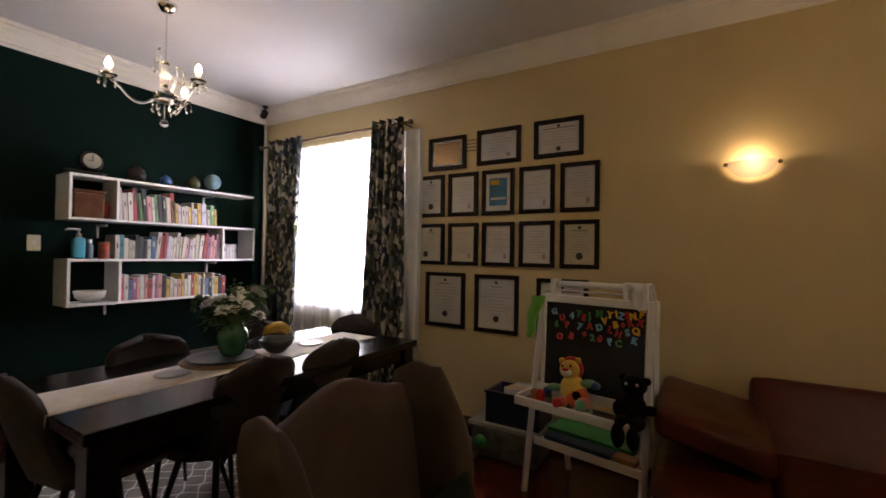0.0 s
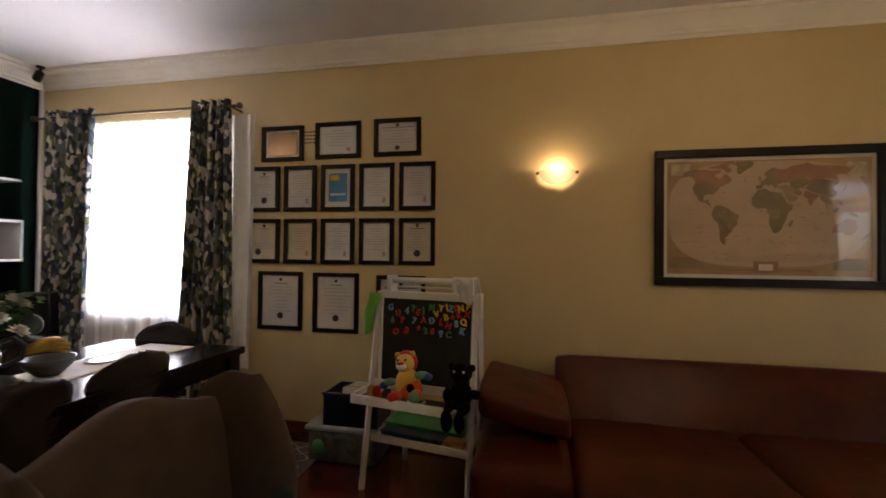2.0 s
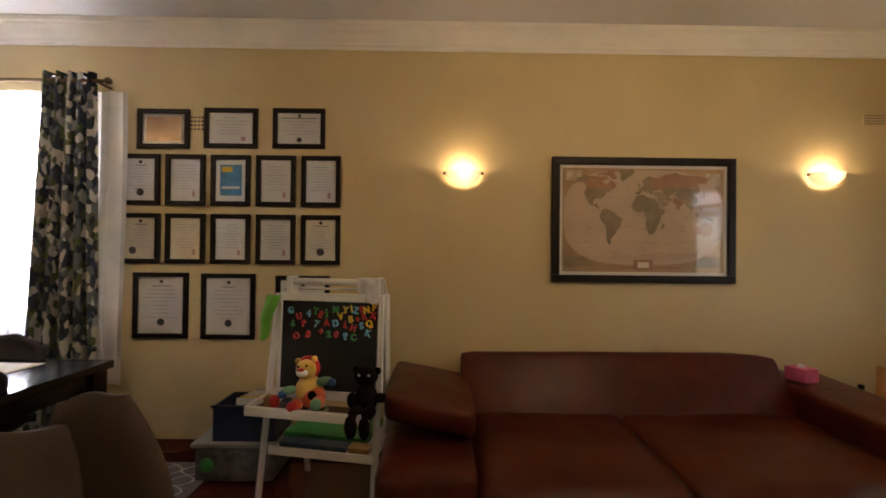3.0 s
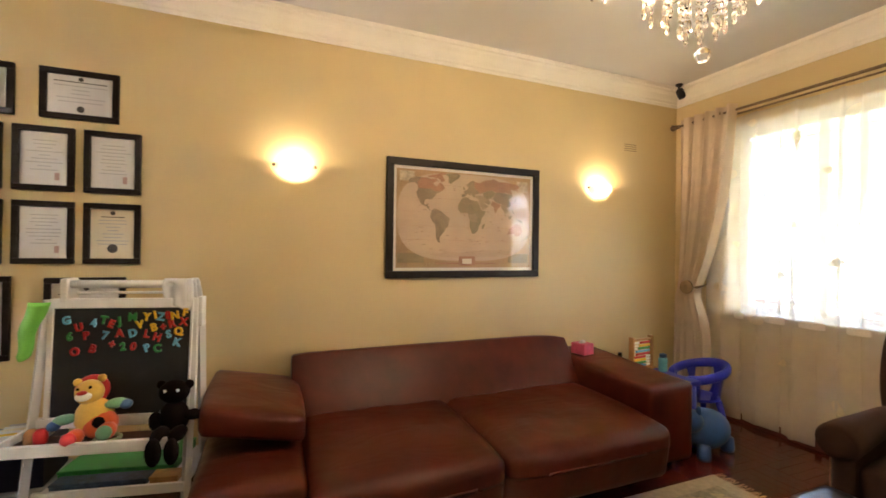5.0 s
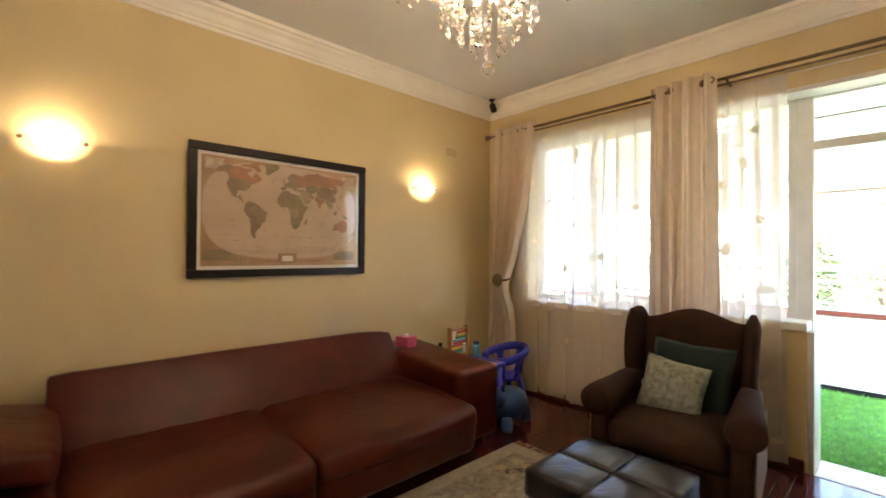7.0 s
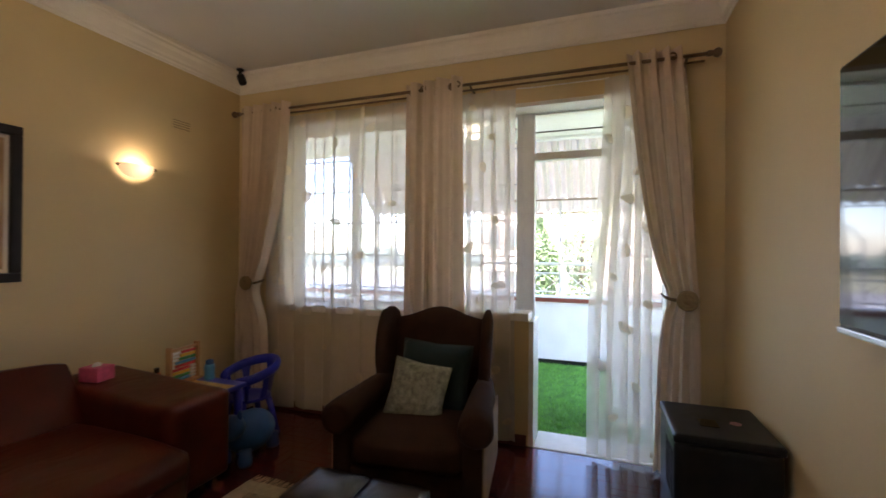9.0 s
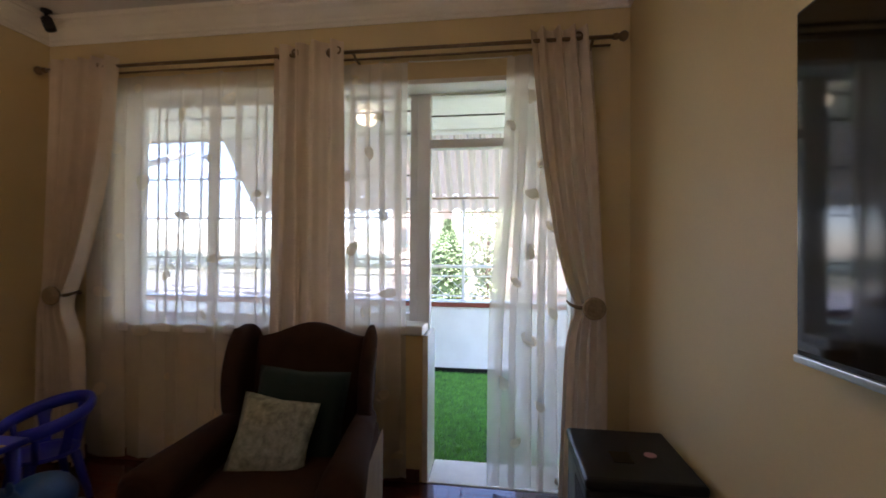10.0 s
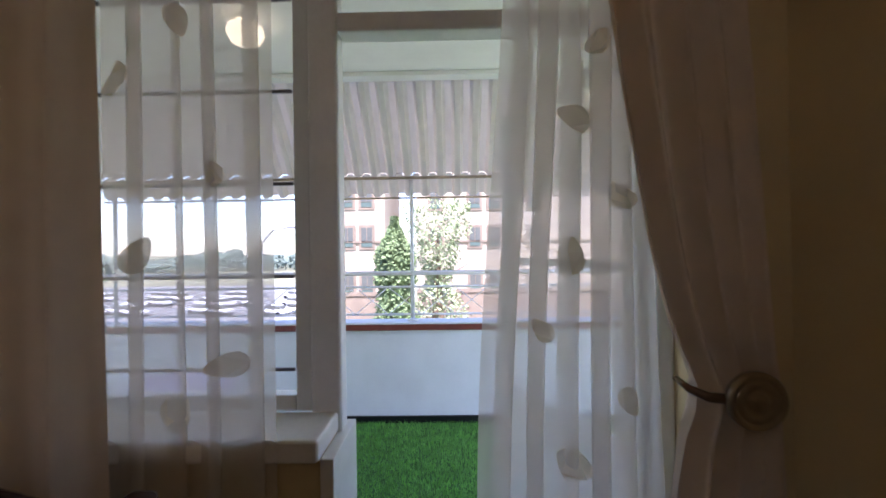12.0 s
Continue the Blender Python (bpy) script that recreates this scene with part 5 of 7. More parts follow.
# ---- wing chairs ----
def wing_chair(m, label, arm_z=0.52, low=0.5, seat_z=0.43, top_z=0.925, cloth_name="suede"):
    """Front towards -y, base at the origin."""
    t = thing("wing_chair", label, "armchair", m, "wing chairs")
    F = M[cloth_name]

    def panel(top, thick, name, half, y_of, lab=""):
        bm = bmesh.new()
        nu, nv = 18, 14
        rows = {}
        for side in (0, 1):
            for i in range(nu + 1):
                for j in range(nv + 1):
                    u, v = -1 + 2 * i / nu, j / nv
                    zt = top(u)
                    edge = min(1, (1 - abs(u)) * 9) ** 0.5 * min(1, (1 - v) * 9 + 0.02) ** 0.5
                    th = thick * (0.25 + 0.75 * edge)
                    z = 0.30 + (zt - 0.30) * v
                    y = y_of(z) + (-th / 2 if side == 0 else th / 2)
                    rows[side, i, j] = bm.verts.new((half(z) * u, y, z))
        for i in range(nu):
            for j in range(nv):
                bm.faces.new([rows[0, i, j], rows[0, i + 1, j], rows[0, i + 1, j + 1], rows[0, i, j + 1]])
                bm.faces.new([rows[1, i, j], rows[1, i, j + 1], rows[1, i + 1, j + 1], rows[1, i + 1, j]])
        for i in range(nu):
            bm.faces.new([rows[0, i, nv], rows[0, i + 1, nv], rows[1, i + 1, nv], rows[1, i, nv]])
            bm.faces.new([rows[0, i, 0], rows[1, i, 0], rows[1, i + 1, 0], rows[0, i + 1, 0]])
        for j in range(nv):
            for i in (0, nu):
                bm.faces.new([rows[0, i, j], rows[0, i, j + 1], rows[1, i, j + 1], rows[1, i, j]])
        return part(name, bm, F, t, lab, True)
    tilt = lambda z: 0.27 + (z - 0.3) * 0.16
    panel(lambda u: top_z + 0.035 * math.cos(u * math.pi), 0.12, "backrest", lambda z: 0.262 + 0.02 * z, tilt)
    for s in (-1, 1):
        def wing(u, v, s=s):
            # v up, u from the back forwards
            z = low + (top_z + 0.035 * math.sin(math.pi * min(1, u * 1.3) * 0.75) - low) * v
            reach = 0.20 * (0.25 + 0.75 * math.sin(math.pi * (0.15 + 0.72 * v)) ** 1.0) + 0.06
            y = tilt(z) + 0.03 - u * reach
            x = s * (0.283 + 0.015 * v + 0.03 * u)
            return Vector((x, y, z))
        bm = bmesh.new()
        nu, nv = 10, 14
        q = {}
        for side in (0, 1):
            for i in range(nu + 1):
                for j in range(nv + 1):
                    p = wing(i / nu, j / nv)
                    e = min(1, (1 - j / nv) * 7 + 0.1, (1 - i / nu) * 7 + 0.1) ** 0.5
                    p.x += (0.035 if side else -0.035) * e
                    q[side, i, j] = bm.verts.new(p)
        for i in range(nu):
            for j in range(nv):
                bm.faces.new([q[0, i, j], q[0, i + 1, j], q[0, i + 1, j + 1], q[0, i, j + 1]])
                bm.faces.new([q[1, i, j], q[1, i, j + 1], q[1, i + 1, j + 1], q[1, i + 1, j]])
        for i in range(nu):
            for j in (0, nv):
                bm.faces.new([q[0, i, j], q[0, i + 1, j], q[1, i + 1, j], q[1, i, j]])
        for j in range(nv):
            for i in (0, nu):
                bm.faces.new([q[0, i, j], q[0, i, j + 1], q[1, i, j + 1], q[1, i, j]])
        part("wing", bm, F, t, "", True)
        # rolled arm that widens and dips towards its scrolled front
        arm = tube([(s * 0.305, 0.24, arm_z + 0.01), (s * 0.312, 0.05, arm_z + 0.01), (s * 0.322, -0.15, arm_z), (s * 0.332, -0.30, arm_z - 0.008), (s * 0.338, -0.385, arm_z - 0.018), (s * 0.338, -0.405, arm_z - 0.02)], [0.05, 0.06, 0.07, 0.08, 0.084, 0.07], 20)
        part("armrest", arm, F, t, "rolled arm", True)
        part("arm_scroll", moved(lathe([(0, 0.006), (0.04, 0.008), (0.062, 0.004), (0.068, -0.004), (0, -0.004)], 20), pose(s * 0.338, -0.405, arm_z - 0.02, 90)), F, t, "", True)
        part("arm_panel", soft_box(s * 0.32 - 0.05, s * 0.32 + 0.05, -0.385, 0.28, 0.10, arm_z - 0.015, 0.03, 0.01), F, t, "", True)
        part("outer_side", soft_box(s * 0.371 - 0.006, s * 0.371 + 0.006, -0.36, 0.30, 0.10, arm_z - 0.07, 0.005, 0.004), M["taupe"], t, "paler taupe outer side", True)
        for y in (-0.34, 0.24):
            part("leg", lathe([(0, 0), (0.018, 0), (0.026, 0.1), (0, 0.1)], 10, at=(s * 0.30, y, 0)), M["darkwood"], t)
    part("seat_cushion", soft_box(-0.272, 0.272, -0.40, 0.22, seat_z - 0.15, seat_z, 0.045, 0.025, 10), F, t, "", True)
    part("seat_base", soft_box(-0.283, 0.283, -0.375, 0.28, 0.09, seat_z - 0.14, 0.03, 0.0), F, t, "", True)
    return t


def cushion(m, material, label, size=0.42, thick=0.13):
    def f(side):
        def g(u, v):
            a, b = u * 2 - 1, v * 2 - 1
            k = (1 - abs(a) ** 2.6) * (1 - abs(b) ** 2.6)
            pinch = 1 - 0.07 * (1 - abs(a * b)) * max(abs(a), abs(b))
            return Vector((a * size / 2 * pinch, side * thick / 2 * k ** 0.5, b * size / 2 * pinch))
        return g
    bm = grid(f(1), 14, 14)
    merge(bm, grid(f(-1), 14, 14))
    bmesh.ops.remove_doubles(bm, verts=bm.verts, dist=1e-4)
    ob = finish("cushion", bm, material, None, label, True)
    ob.matrix_world = m
    return tagged(ob, "", "cushion")


EM = pose(3.10, 1.24, 0, 0, 0, -83)
wing_chair(EM, "dark brown suede wing chair with rolled arms by the window")
wing_chair(pose(-0.30, 1.30, 0, 0, 0, 90), "taupe brown fabric wing chair facing into the lounge", 0.40, 0.38, 0.34, 0.895, "greige")
lacem = mat("sage_lace", (0.25, 0.255, 0.2), 0.85, var=0.5, scale=38, bump=0.3, fine=120)
cushion(EM @ pose(0.03, 0.09, 0.585, -14, 4, 0), M["teal"], "dark teal velvet cushion on the wing chair", 0.42)
cushion(EM @ pose(-0.03, -0.05, 0.55, -18, 9, 0), lacem, "sage green patterned cushion on the wing chair", 0.325, 0.12)
cushion(pose(-0.30, 1.30, 0, 0, 0, 90) @ pose(0.13, 0.06, 0.46, -16, 4, 0), M["teal"], "teal velvet cushion on the wing chair", 0.34)


# ---- ottoman and rug ----
def ottoman():
    t = thing("ottoman", "dark leather square ottoman with stitched top", "ottoman", pose(2.17, 1.19, 0))
    D = M["darkleather"]
    for i in (0, 1):
        for j in (0, 1):
            part("top_panel", soft_box(-0.245 + 0.246 * i, -0.001 + 0.246 * i, -0.255 + 0.256 * j, -0.001 + 0.256 * j, 0.30, 0.415, 0.012, 0.008, 8), D, t, "", True)
    part("body", soft_box(-0.238, 0.238, -0.248, 0.248, 0.05, 0.31, 0.02, 0.006, 6), D, t, "", True)
    for x in (-0.2, 0.2):
        for y in (-0.2, 0.2):
            part("foot", lathe([(0, 0), (0.02, 0), (0.024, 0.055), (0, 0.055)], 10, at=(x, y, 0)), M["blackm"], t)


ottoman()


def lounge_rug():
    x0, x1, y0, y1 = -0.1, 2.82, 0.55, 2.20
    t = thing("rug", "cream and grey fringed oriental rug before the sofa", "rug")
    part("woven_base", box(x0, x1, y0, y1, 0.0, 0.010, 0.003), mat("cream_pile", (0.42, 0.35, 0.24), 0.95, var=0.2, scale=30, bump=0.3, fine=400), t)
    grey = mat("grey_pile", (0.3, 0.26, 0.18), 0.95, var=0.45, scale=34, bump=0.3, fine=400)
    part("border", box(x0 + 0.10, x1 - 0.10, y0 + 0.10, y1 - 0.10, 0.0102, 0.0112), grey, t, "mottled grey border band")
    part("field", box(x0 + 0.36, x1 - 0.36, y0 + 0.34, y1 - 0.34, 0.0114, 0.0122), mat("field_pile", (0.36, 0.3, 0.21), 0.95, var=0.5, scale=26, bump=0.3, fine=400), t, "patterned centre field")
    r = random.Random(2)
    tan = mat("tan_pile", (0.46, 0.36, 0.22), 0.95, scale=40)
    dk = mat("dark_pile", (0.1, 0.07, 0.06), 0.95, scale=40)
    bm, bd = bmesh.new(), bmesh.new()
    for k in range(110):
        if k % 2:
            px, py = x1 - 0.12 - 0.22 * r.random(), y0 + 0.15 + (y1 - y0 - 0.3) * r.random()
        else:
            px, py = x0 + 0.3 + (x1 - x0 - 0.4) * r.random(), y1 - 0.12 - 0.2 * r.random()
        s = 0.012 + 0.022 * r.random()
        pts = [(px + s * (1 + 0.5 * math.cos(3 * q)) * math.cos(q), py + s * (1 + 0.5 * math.cos(3 * q)) * math.sin(q)) for q in [i * 2 * math.pi / 12 for i in range(12)]]
        merge(bd if k % 5 == 0 else bm, flat(pts, 0.0113, 0.0007))
    part("flower_pattern", bm, tan, t, "small woven tan flowers")["kind"] = "stuff"
    part("flower_pattern", bd, dk, t, "small woven dark flowers")["kind"] = "stuff"
    bm = bmesh.new()
    n = 150
    for i in range(n):
        y = y0 + (y1 - y0) * (i + 0.5) / n
        tube([(x1 - 0.002, y, 0.006), (x1 + 0.03, y + r.uniform(-0.006, 0.006), 0.004), (x1 + 0.065 + r.uniform(-0.01, 0.01), y + r.uniform(-0.014, 0.014), 0.003)], 0.0022, 4, bm)
    part("fringe", bm, mat("cream_fringe", (0.5, 0.4, 0.26), 0.95), t, "knotted cream fringe")


lounge_rug()


# ---- television and heater ----
def television():
    t = thing("television", "large black flat television hung on the wall", "television")
    x0, x1, z0, z1, y = 1.13, 2.352, 1.112, 1.822, S + 0.09
    part("casing", box(x0, x1, y - 0.045, y - 0.004, z0, z1, 0.004), M["blackm"], t)
    sm = mat("screen_glass", (0.004, 0.004, 0.005), 0.06, var=0.05, bump=0)
    part("screen", box(x0 + 0.008, x1 - 0.008, y - 0.005, y, z0 + 0.018, z1 - 0.008, 0.001), sm, t, "glossy black screen")
    part("bottom_trim", box(x0, x1, y - 0.03, y + 0.003, z0 - 0.008, z0 + 0.008, 0.003), mat("brushed_silver", (0.5, 0.5, 0.52), 0.3, metal=0.9), t, "silver strip")
    part("wall_bracket", box(1.5, 1.95, S + 0.001, y - 0.045, 1.3, 1.65, 0.004), M["bars"], t)


television()


def heater():
    t = thing("cabinet_heater", "black box-shaped appliance with a recessed grip on top", "appliance", pose(3.055, -0.14, 0))
    part("body", box(-0.21, 0.21, -0.188, 0.188, 0.04, 0.55, 0.03, 4), M["blackm"], t, "", True)
    part("top", box(-0.215, 0.215, -0.193, 0.193, 0.545, 0.585, 0.018, 3), M["blackm"], t)
    part("grip", box(-0.085, 0.0, 0.0, 0.07, 0.5855, 0.588, 0.001), mat("gloss_black", (0.004, 0.004, 0.004), 0.1, bump=0), t, "glossy recessed grip")
    part("badge", lathe([(0, 0), (0.022, 0), (0.022, 0.002), (0, 0.002)], 16, at=(-0.01, -0.075, 0.585)), mat("pale_red_badge", (0.5, 0.25, 0.25), 0.5), t, "small round badge")
    for i in range(9):
        part("vent_slat", box(-0.17 + 0.02 * i, -0.16 + 0.02 * i, 0.1865, 0.191, 0.3, 0.5), M["darkink"], t)
    for x in (-0.17, 0.17):
        for y in (-0.15, 0.15):
            part("castor", ball((x, y, 0.021), 0.021, 10), M["blackm"], t, "", True)


heater()

# ---- easel corner ----


def letter(ch, x, z, ang, material, board, size=0.046):
    cu = bpy.data.curves.new("letter", "FONT")
    cu.body, cu.size, cu.extrude, cu.align_x, cu.align_y = ch, size, 0.003, "CENTER", "CENTER"
    cu.offset, cu.bevel_depth, cu.resolution_u = 0.0012, 0.0008, 3
    tmp = bpy.data.objects.new("tmp", cu)
    me = bpy.data.meshes.new_from_object(tmp)
    bpy.data.objects.remove(tmp)
    me.name = "magnetic_letter"
    me.materials.clear()
    me.materials.append(material)
    ob = new("magnetic_letter", me)
    ob.matrix_world = board @ pose(x, 0.0045, z, 90, 0, 0) @ pose(0, 0, 0, 0, 0, ang)
    return ob


EASEL = pose(-0.25, 2.60, 0, 0, 0, -11) @ Matrix.Translation((0.255 * 0.93, -2.60, 0))


def on_easel(x, y, z, turn=0):
    return EASEL @ pose(x * 0.93, y, z, 0, 0, turn)


def easel():
    t = thing("easel", "white wooden children's easel with a magnetic blackboard", "easel", EASEL)
    t.scale = (0.93, 1, 1)
    w = M["white"]

    def leg(x_b, y_b, x_t, y_t, zt, nm="leg"):
        b = tube([(x_b, y_b, 0), (x_t, y_t, zt)], 0.021, 4)
        part(nm, b, w, t)
    leg(-0.635, 2.60, -0.545, 2.64, 1.10)
    leg(0.035, 2.60, 0.055, 2.64, 1.10)
    leg(-0.56, 3.0, -0.50, 2.70, 1.10)
    leg(-0.02, 3.0, 0.06, 2.70, 1.10)
    part("top_rail", box(-0.53, 0.075, 2.622, 2.655, 1.065, 1.105, 0.004), w, t)
    part("cross_rail", box(-0.56, 0.05, 2.60, 2.625, 0.575, 0.62, 0.004), w, t)
    part("tray_floor", box(-0.60, 0.045, 2.46, 2.605, 0.535, 0.548, 0.003), mat("worn_tray_wood", (0.1, 0.05, 0.03), 0.6, var=0.4, scale=14), t, "worn brown tray floor")
    part("tray_lip", box(-0.605, 0.05, 2.44, 2.46, 0.53, 0.575, 0.004), w, t)
    for x in (-0.605, 0.035):
        part("tray_end", box(x, x + 0.015, 2.46, 2.61, 0.53, 0.58, 0.003), w, t)
    part("shelf", box(-0.555, 0.04, 2.60, 2.99, 0.295, 0.31, 0.003), w, t)
    part("shelf_lip", box(-0.565, 0.04, 2.585, 2.6, 0.285, 0.325, 0.003), w, t)
    part("side_clip", box(0.068, 0.092, 2.63, 2.68, 0.98, 1.11, 0.006), w, t)
    part("roll_holder", box(-0.49, -0.46, 2.62, 2.70, 1.09, 1.19, 0.006), w, t)
    part("roll_holder", box(0.025, 0.05, 2.62, 2.70, 1.09, 1.19, 0.006), w, t)
    part("roll_bar", tube([(-0.49, 2.65, 1.165), (0.05, 2.65, 1.165)], 0.017, 12), w, t, "", True)
    part("thin_bar", tube([(-0.49, 2.69, 1.125), (0.05, 2.69, 1.125)], 0.006, 8), w, t)
    B = pose(-0.231, 2.618, 0.84, -2.5, 0, 0)
    bd = new("board")
    bd.parent = t
    bd.matrix_local = B
    part("blackboard", box(-0.283, 0.283, 0.003, 0.012, -0.225, 0.225), M["board"], bd, "black magnetic board")
    for a in ((-0.305, -0.283, -0.25, 0.25), (0.283, 0.305, -0.25, 0.25), (-0.283, 0.283, 0.225, 0.25), (-0.283, 0.283, -0.25, -0.225)):
        part("board_frame", box(a[0], a[1], -0.005, 0.018, a[2], a[3], 0.003), w, bd)
    return EASEL @ Matrix.Diagonal((0.93, 1, 1, 1)) @ B


B = easel()
GLYPHS = "G0.079,0.102,b;U0.169,0.166,r;40.274,0.129,b;T0.347,0.102,g;E0.401,0.139,r;J0.463,0.112,g;M0.558,0.078,g;V0.614,0.151,y;Y0.664,0.078,y;I0.727,0.061,y;Z0.771,0.078,b;80.827,0.066,r;N0.879,0.068,y;F0.957,0.041,y;60.105,0.249,g;P0.223,0.244,r;70.359,0.246,b;A0.466,0.227,r;D0.563,0.229,b;L0.668,0.239,r;B0.720,0.178,y;+0.791,0.176,r;R0.856,0.146,r;X0.946,0.129,r;H0.746,0.273,r;S0.834,0.246,b;Q0.910,0.220,y;O0.146,0.390,r;B0.273,0.366,r;+0.412,0.329,r;20.493,0.354,g;00.570,0.354,r;P0.672,0.371,b;C0.751,0.378,g;K0.898,0.324,b"
tone = {"r": M["red"], "b": M["lblue"], "g": M["lgreen"], "y": M["yellow"]}
names = {"r": "red", "b": "light blue", "g": "green", "y": "yellow"}
rg = random.Random(6)
for g in GLYPHS.split(";"):
    u, v, k = g[1:].split(",")
    ob = letter(g[0], -0.275 + 0.55 * float(u), 0.22 - 0.45 * float(v), rg.uniform(-22, 22), tone[k], B @ pose(0, -0.006, 0))
    tagged(ob, names[k] + " plastic magnetic letter on the blackboard", "magnetic letter", "magnetic letters")



def towel_at(u, v):
    x = -0.065 + 0.13 * u + 0.008 * math.sin(5 * v + 2)
    s = (v - 0.45) * 0.24
    if abs(s) < 0.03:
        a = s / 0.03 * math.pi / 2
        y, z = 0.021 * math.sin(a), 0.021 * math.cos(a)
    else:
        y, z = math.copysign(0.021 + 0.012 * math.sin(9 * u + 4 * v), s), -(abs(s) - 0.03)
    k = 0.006 * math.sin(16 * u + 3 * v) * min(1, abs(s) * 12)
    return Vector((x, -(y + k), z + 0.012 * math.sin(7 * u) * min(1, abs(s) * 9)))


tw = finish("towel", grid(towel_at, 18, 24), M["paper"], None, "crumpled white cloth hung over the easel bar", True)
tw.modifiers.new("thickness", "SOLIDIFY").thickness = 0.004
tw.matrix_world = on_easel(0.0, 2.65, 1.165)
tagged(tw, "", "cloth")
sc = finish("ribbon", grid(lambda u, v: Vector((-0.47 - 0.075 * v ** 0.8 - (0.075 - 0.035 * v) * u + 0.006 * math.sin(9 * v), 2.598 - 0.015 * math.sin(3 * u), 1.095 - 0.215 * v - 0.02 * math.sin(3 * u) * v)), 8, 14), mat("lime_cloth", (0.16, 0.5, 0.06), 0.7), None, "lime green cloth hanging from the easel", True)
sc.matrix_world = on_easel(0, 0, 0)
sc.modifiers.new("thickness", "SOLIDIFY").thickness = 0.006
tagged(sc, "", "cloth")


def plush(name, label, blobs, mats, m):
    """A soft toy as one plain mesh, its limbs blended round shapes."""
    bm = bmesh.new()
    for c_, r_, sq, k in blobs:
        b = ball(c_, r_, 14, None, sq)
        for f in b.faces:
            f.material_index = k
        merge(bm, b)
    ob = finish(name, bm, mats, None, label, True)
    ob.matrix_world = m
    return tagged(ob, "", "soft toy")


LION = [
    ((0, 0, 0.085), 0.068, (1, 0.85, 1.15), 0), ((0.022, -0.012, 0.055), 0.06, (1.05, 0.9, 0.95), 1), ((-0.006, -0.012, 0.187), 0.05, (1, 0.92, 1.0), 0),
    ((-0.012, -0.05, 0.176), 0.024, (1.25, 0.8, 0.75), 3), ((-0.012, -0.064, 0.192), 0.011, (1.7, 0.8, 0.8), 4), ((-0.03, -0.05, 0.208), 0.006, (1, 0.6, 1), 5), ((0.012, -0.05, 0.208), 0.006, (1, 0.6, 1), 5),
    ((-0.09, -0.02, 0.098), 0.026, (1.6, 0.9, 0.8), 2), ((-0.125, -0.025, 0.082), 0.022, (1.1, 0.9, 0.9), 6), ((0.085, -0.02, 0.125), 0.026, (1.6, 0.9, 0.8), 2), ((0.12, -0.025, 0.115), 0.022, (1.1, 0.9, 0.9), 6),
    ((-0.045, -0.06, 0.03), 0.032, (0.9, 1.4, 0.95), 1), ((0.06, -0.055, 0.03), 0.034, (0.9, 1.4, 0.95), 1), ((-0.05, -0.1, 0.03), 0.027, (1, 0.6, 1), 4), ((0.064, -0.098, 0.03), 0.028, (1, 0.6, 1), 2),
    ((0.035, -0.062, 0.068), 0.022, (1, 0.45, 1), 5), ((-0.006, 0.016, 0.193), 0.061, (1.02, 0.5, 1.0), 4), ((-0.048, -0.002, 0.232), 0.016, (1, 0.7, 1), 0), ((0.036, -0.002, 0.234), 0.016, (1, 0.7, 1), 0)]
plush("soft_toy", "yellow and orange plush lion with red mane on the tray", LION, [M["plushy"], M["orange"], M["plushg"], M["petal"], M["red"], M["plushb"], M["hippo"]], on_easel(-0.30, 2.555, 0.548, 8) @ pose(0, 0, 0, -8, -7, 0))
plush("soft_toy", "dark brown plush toy with button eyes on the easel tray", [
    ((0, 0, 0.08), 0.062, (1, 0.8, 1.25), 0), ((0, -0.005, 0.195), 0.058, (1.1, 0.9, 0.9), 0), ((-0.055, 0, 0.225), 0.02, (1, 0.6, 1), 0), ((0.06, 0, 0.225), 0.02, (1, 0.6, 1), 0),
    ((-0.022, -0.052, 0.21), 0.007, (1, 0.6, 1), 1), ((0.03, -0.052, 0.212), 0.007, (1, 0.6, 1), 1), ((0.08, -0.01, 0.09), 0.03, (1.5, 0.9, 0.8), 0), ((-0.07, -0.02, 0.07), 0.028, (1, 0.9, 1.5), 0),
    ((-0.03, -0.135, -0.02), 0.032, (1, 0.8, 1.9), 0), ((0.04, -0.135, -0.02), 0.03, (1, 0.8, 1.9), 0), ((-0.03, -0.07, 0.03), 0.033, (1, 2, 0.9), 0), ((0.04, -0.07, 0.03), 0.033, (1, 2, 0.9), 0)], [M["plushb"], M["petal"]], on_easel(0.015, 2.545, 0.548) @ Matrix.Scale(0.92, 4))
for x, mt, lab in ((-0.52, M["wood"], "small brown toy on the easel tray"), (-0.485, M["red"], "small red toy on the easel tray")):
    ob = finish("toy", soft_box(-0.02, 0.02, -0.02, 0.02, 0, 0.06, 0.012, 0.004, 4), mt, None, lab, True)
    ob.matrix_world = on_easel(x, 2.52, 0.548, 20)
    tagged(ob, "", "toy")
rn = finish("toy_ring", moved(tube([(0.042 * math.cos(a * 0.3142), 0.042 * math.sin(a * 0.3142), 0.008) for a in range(21)], 0.008, 8), pose(-0.22, 2.52, 0.55)), mat("pale_green_plastic", (0.35, 0.5, 0.3), 0.4), None, "pale green plastic toy ring on the tray", True)
rn.matrix_world = on_easel(0, 0, 0)
tagged(rn, "", "toy")
